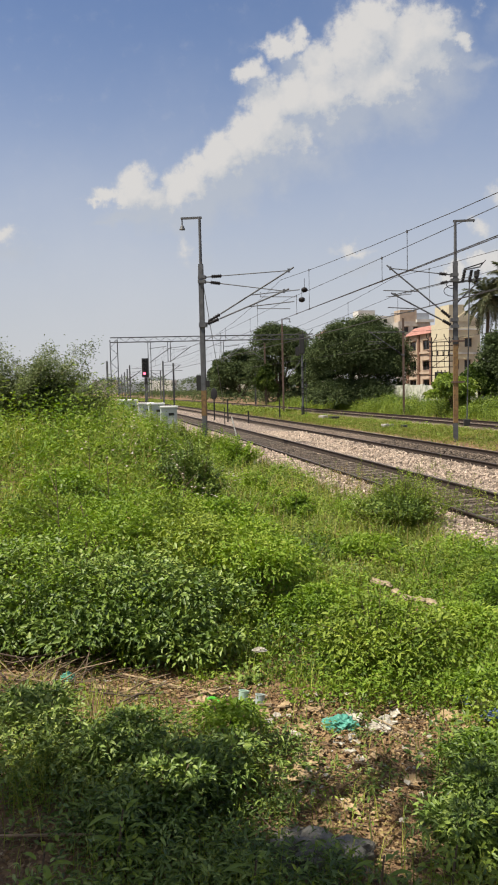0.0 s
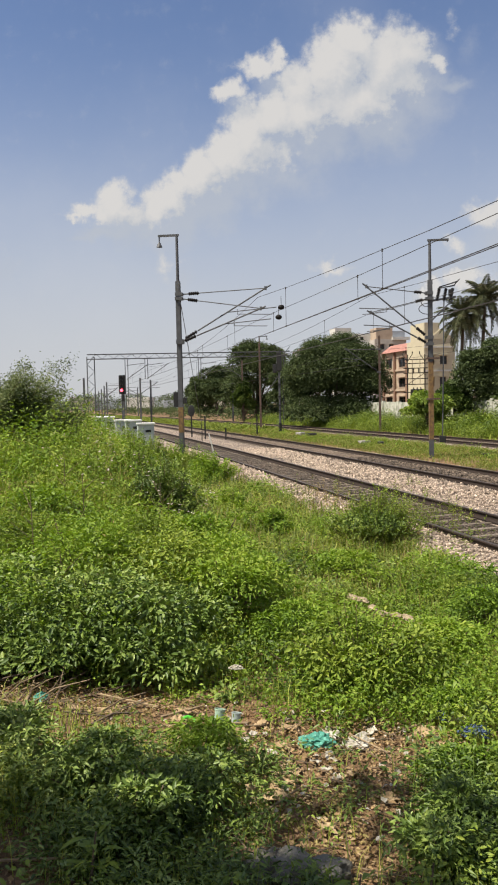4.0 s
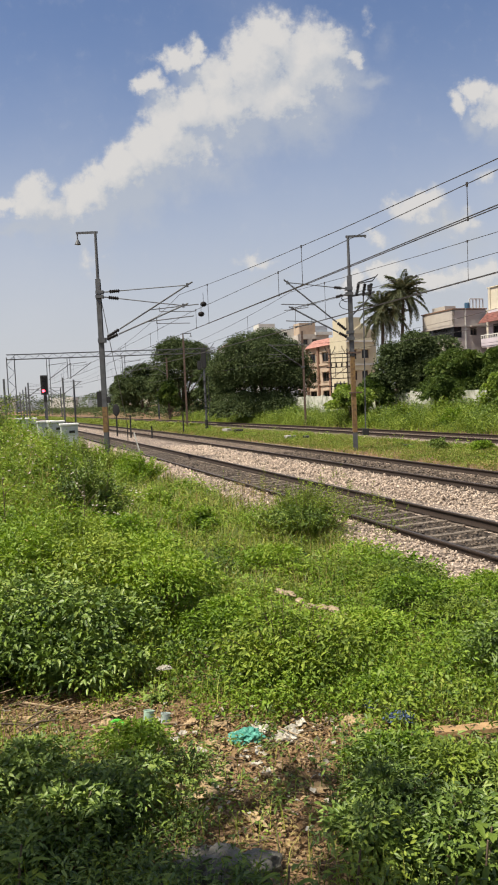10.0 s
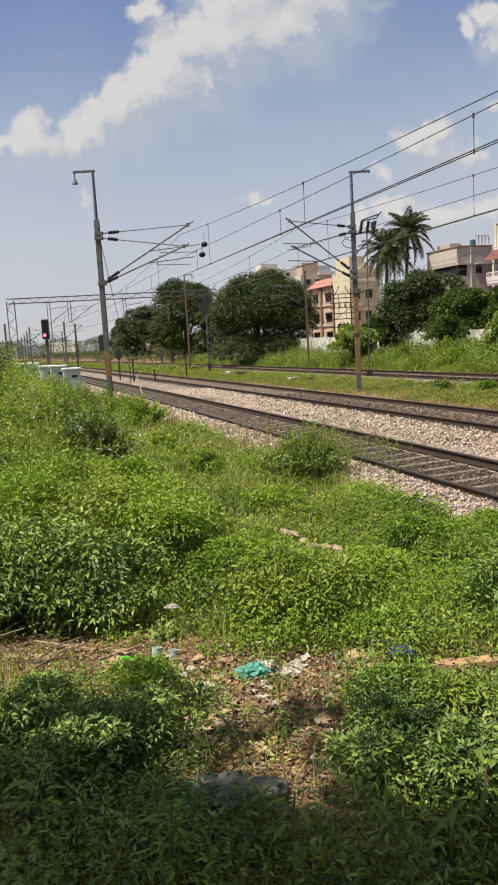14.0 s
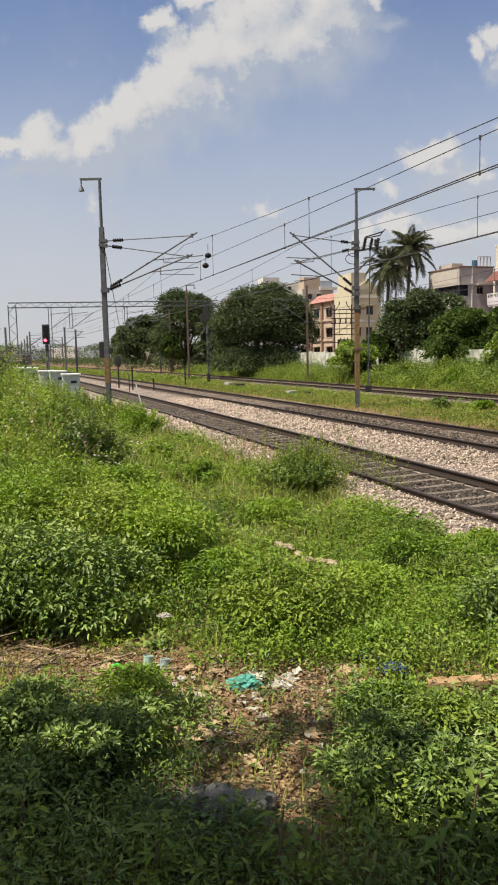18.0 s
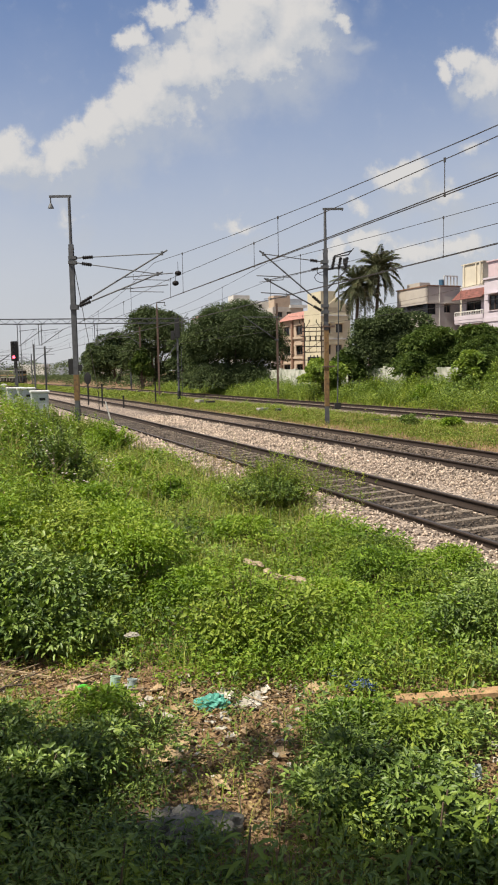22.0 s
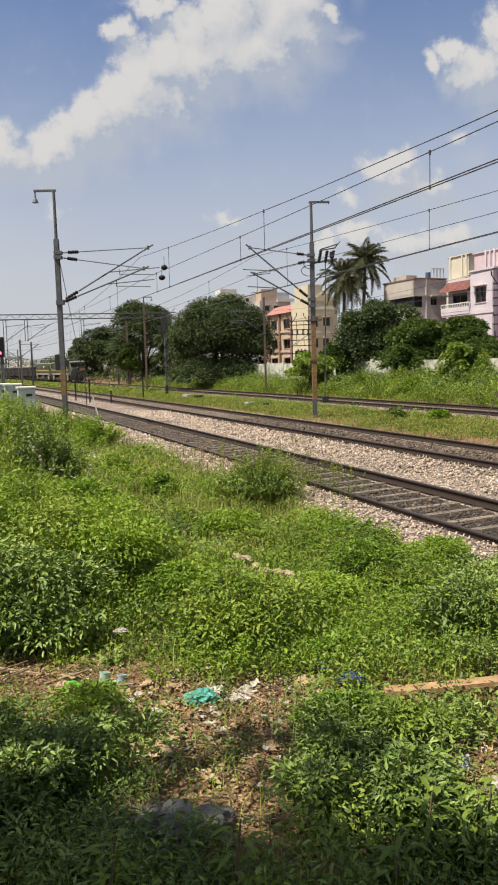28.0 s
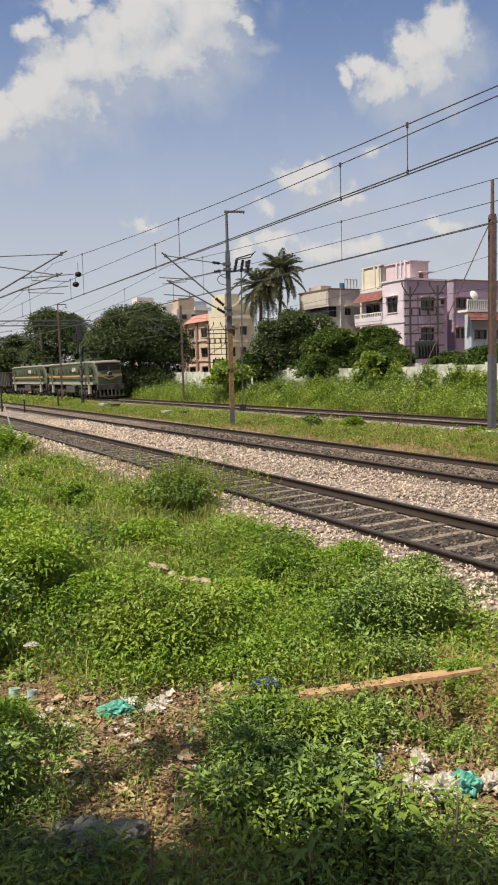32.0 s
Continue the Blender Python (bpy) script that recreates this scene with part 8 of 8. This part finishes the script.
def loco(label):
    """Origin at rail level under the middle; the cab front looks to -y."""
    t = thing("locomotive", label, "locomotive", "goods train")
    L, W = 19.2, 3.0
    hl = L / 2
    # body with slanted cab ends
    prof = [(-hl + 0.25, 1.45), (-hl, 1.5), (-hl + 0.02, 2.35), (-hl + 0.55, 3.45), (-hl + 1.1, 3.72), (hl - 1.1, 3.72), (hl - 0.55, 3.45), (hl - 0.02, 2.35), (hl, 1.5), (hl - 0.25, 1.45)]
    bm = bmesh.new()
    a = [bm.verts.new((-W / 2, y, z)) for y, z in prof]
    b = [bm.verts.new((W / 2, y, z)) for y, z in prof]
    bm.faces.new(a[::-1])
    bm.faces.new(b)
    for i in range(len(prof)):
        j = (i + 1) % len(prof)
        bm.faces.new((a[i], a[j], b[j], b[i]))
    for v in bm.verts:
        if abs(v.co.y) > hl - 0.6:
            v.co.x *= 0.86
    bmesh.ops.recalc_face_normals(bm, faces=bm.faces[:])
    bmesh.ops.bevel(bm, geom=bm.edges[:], offset=0.10, segments=2, affect="EDGES", profile=0.5)
    part("body", bm, "loco_green", t)
    # roof, monitor and gear
    part("roof", boxm((0, 0, 3.76), (W * 0.86, L - 2.4, 0.2), 0, 0.08), "loco_roof", t, "pale dusty roof")
    for s in (-1, 1):
        part("cab_roof", boxm((0, s * (hl - 1.1), 3.66), (W * 0.9, 1.5, 0.22), 0, 0.1), "loco_roof", t)
    for y in (-4.6, -1.2, 2.3, 5.3):
        part("roof_box", boxm((0, y, 4.0), (1.5, 1.9, 0.32), 0, 0.05), "loco_dark", t)
    for y in (-6.6, -2.9, 0.6, 4.0, 6.6):
        insulator((0.7, y, 3.85), (0.7, y, 4.2), 0.11, t, 4)
        insulator((-0.7, y, 3.85), (-0.7, y, 4.2), 0.11, t, 4)
    # stripe and lower band, both flanks
    for s in (-1, 1):
        part("stripe", boxm((s * (W / 2 + 0.006), 0, 2.36), (0.012, L - 1.9, 0.17)), "loco_band", t, "orange-yellow stripe")
        part("sill_band", boxm((s * (W / 2 + 0.005), 0, 1.6), (0.012, L - 1.8, 0.26)), "loco_roof", t)
        for y in (-7.2, 7.2):
            part("cab_door", boxm((s * (W / 2 + 0.008), y, 2.5), (0.03, 0.66, 1.95), 0, 0.01), "loco_dark", t)
            part("handrail", tubem((s * (W / 2 + 0.06), y - 0.45, 1.6), (s * (W / 2 + 0.06), y - 0.45, 3.1), 0.02), "loco_roof", t)
            part("steps", boxm((s * (W / 2 - 0.05), y, 0.95), (0.2, 0.6, 0.9)), "loco_roof", t)
        for y in (-8.1, 8.1):
            part("cab_side_window", boxm((s * (W / 2 + 0.008), y, 2.95), (0.03, 0.75, 0.62), 0, 0.01), "glass", t)
        for y in (-4.8, -3.2, -1.6, 0.0, 1.6, 3.2, 4.8):
            part("louvre", boxm((s * (W / 2 + 0.006), y, 3.05), (0.025, 1.1, 0.5), 0, 0.005), "loco_green" if abs(y) > 2 else "loco_dark", t)
        for k in range(4):
            part("letter_bar", boxm((s * (W / 2 + 0.02), -2.6 + k * 0.34, 3.08), (0.015, 0.2, 0.4)), "white_wall", t, "white lettering bar")
        part("battery_box", boxm((s * 1.25, 0, 0.95), (0.4, 3.4, 0.75), 0, 0.04), "bogie", t)
    # cab ends
    for s in (-1, 1):
        y = s * hl
        for x in (-0.6, 0.6):
            bm = boxm((0, 0, 0), (1.16, 0.05, 0.98), 0, 0.02)
            ob = part("windscreen", bm, "glass", t)
            ob.matrix_basis = Matrix.Translation((x, y - s * 0.245, 2.93)) @ Matrix.Rotation(s * radians(-26), 4, "X")
        part("nose_panel", boxm((0, y - s * 0.005, 1.85), (W * 0.83, 0.05, 0.72), 0, 0.02), "loco_dark", t, "dark green nose")
        part("wiper_band", boxm((0, y - s * 0.01, 2.36), (W * 0.84, 0.05, 0.2)), "loco_band", t, "yellow front stripe")
        for q in (-1, 1):
            part("chevron", beam(bmesh.new(), (q * 0.9, y + s * 0.03, 2.28), (0, y + s * 0.03, 1.95), 0.03, 0.09), "loco_band", t, "yellow chevron")
        part("headlight", tubem((0, y, 2.5), (0, y + s * 0.14, 2.5), 0.24, 0.22, 18), "loco_roof", t)
        part("headlight_lens", tubem((0, y + s * 0.14, 2.5), (0, y + s * 0.15, 2.5), 0.19, None, 18), "lens_off", t)
        part("buffer_beam", boxm((0, y + s * 0.05, 1.2), (2.8, 0.28, 0.55), 0, 0.03), "bogie", t)
        for q in (-1, 1):
            bm = tubem((q * 0.98, y + s * 0.1, 1.15), (q * 0.98, y + s * 0.55, 1.15), 0.12)
            tube(bm, (q * 0.98, y + s * 0.55, 1.15), (q * 0.98, y + s * 0.6, 1.15), 0.24, None, 16)
            part("buffer", bm, "bogie", t)
        bm = bmesh.new()
        for k in range(7):
            beam(bm, (-1.2 + k * 0.4, y + s * 0.2, 0.95), (-1.2 + k * 0.4, y + s * 0.3, 0.22), 0.12, 0.06)
        box(bm, (0, y + s * 0.28, 0.28), (2.7, 0.08, 0.16))
        part("cow_catcher", bm, "bogie", t)
        # pantograph
        p0 = Vector((0, s * 5.6, 4.05))
        k1, k2 = p0 + Vector((0, s * -1.3, 0.45)), p0 + Vector((0, s * 0.35, 0.75))
        bm = bmesh.new()
        for q in (-0.5, 0.5):
            tube(bm, p0 + Vector((q, 0, 0)), k1 + Vector((q * 0.8, 0, 0)), 0.03)
            tube(bm, k1 + Vector((q * 0.8, 0, 0)), k2 + Vector((q, 0, 0)), 0.025)
        tube(bm, k2 - Vector((0.9, 0, 0)), k2 + Vector((0.9, 0, 0)), 0.035)
        part("pantograph", bm, "bogie", t)
    for y in (-5.4, 5.4):
        bogie(t, y, 3, 1.85, 0.55)
    return t


def wagon():
    t = thing("goods_wagon", "dark open-topped steel goods wagon", "wagon", "goods train")
    L, W = 9.8, 2.9
    bm = bmesh.new()
    box(bm, (-W / 2, 0, 2.1), (0.08, L, 2.0))
    box(bm, (W / 2, 0, 2.1), (0.08, L, 2.0))
    box(bm, (0, -L / 2, 2.1), (W, 0.08, 2.0))
    box(bm, (0, L / 2, 2.1), (W, 0.08, 2.0))
    box(bm, (0, 0, 1.15), (W, L, 0.14))
    part("body", bm, "wagon", t)
    for s in (-1, 1):
        for k in range(9):
            part("rib", boxm((s * (W / 2 + 0.08), -L / 2 + 0.4 + k * (L - 0.8) / 8, 2.1), (0.1, 0.14, 1.9)), "wagon", t)
        part("top_rail", boxm((s * (W / 2 + 0.03), 0, 3.12), (0.16, L, 0.12)), "wagon", t)
    for y in (-3.1, 3.1):
        bogie(t, y, 2, 1.9, 0.46)
    for s in (-1, 1):
        part("coupler", boxm((0, s * (L / 2 + 0.25), 1.0), (0.25, 0.6, 0.25)), "bogie", t)
    return t


locos = [loco("olive-green electric locomotive with orange stripe and chevron")]
locos.append(copy_thing(locos[0], Matrix.Identity(4)))
tagged(locos[1], "olive-green electric locomotive coupled behind the first")
train = list(locos)
first = wagon()
train.append(first)
for _ in range(11):
    train.append(copy_thing(first, Matrix.Identity(4)))

# distance along the far track, from y = 0
_ys = np.linspace(0, 1000, 10001)
_s = np.concatenate([[0], np.cumsum(np.hypot(np.diff(_ys), np.diff(tx(A3, _ys))))])


def on_track(s):
    y = float(np.interp(s, _s, _ys))
    sl = -0.31 - 0.0004 * y
    ang = math.degrees(math.atan2(-sl, 1.0))
    return Matrix.Translation((float(tx(A3, y)), y, float(rail_z(y)) + 0.025)) @ pose(0, 0, 0, 0, -1.5, ang)


def motions():
    """The train runs up the far track towards the viewer at a steady pace, the clouds drift."""
    front_end, speed = float(np.interp(78.0, _ys, _s)), 15.7          # where the front stands at 32 s, metres a second
    gap = 9.6 + 0.6
    for i, v in enumerate(train):
        if i < 2:
            back = gap + i * 20.4
        else:
            back = gap + 20.4 + 10.2 + 5.5 + (i - 2) * 10.9
        rows = []
        for k in range(17):
            t = 2.0 * k
            rows.append((t, on_track(front_end + back + speed * (32.0 - t))))
        walk(v, rows)
    # the clouds drift to the right and rise
    walk(clouds, [(t, pose(0.0006 * CLOUD_Y * t, CLOUD_Y, 0.0005 * CLOUD_Y * t)) for t in (0.0, 16.0, 32.0)])


motions()
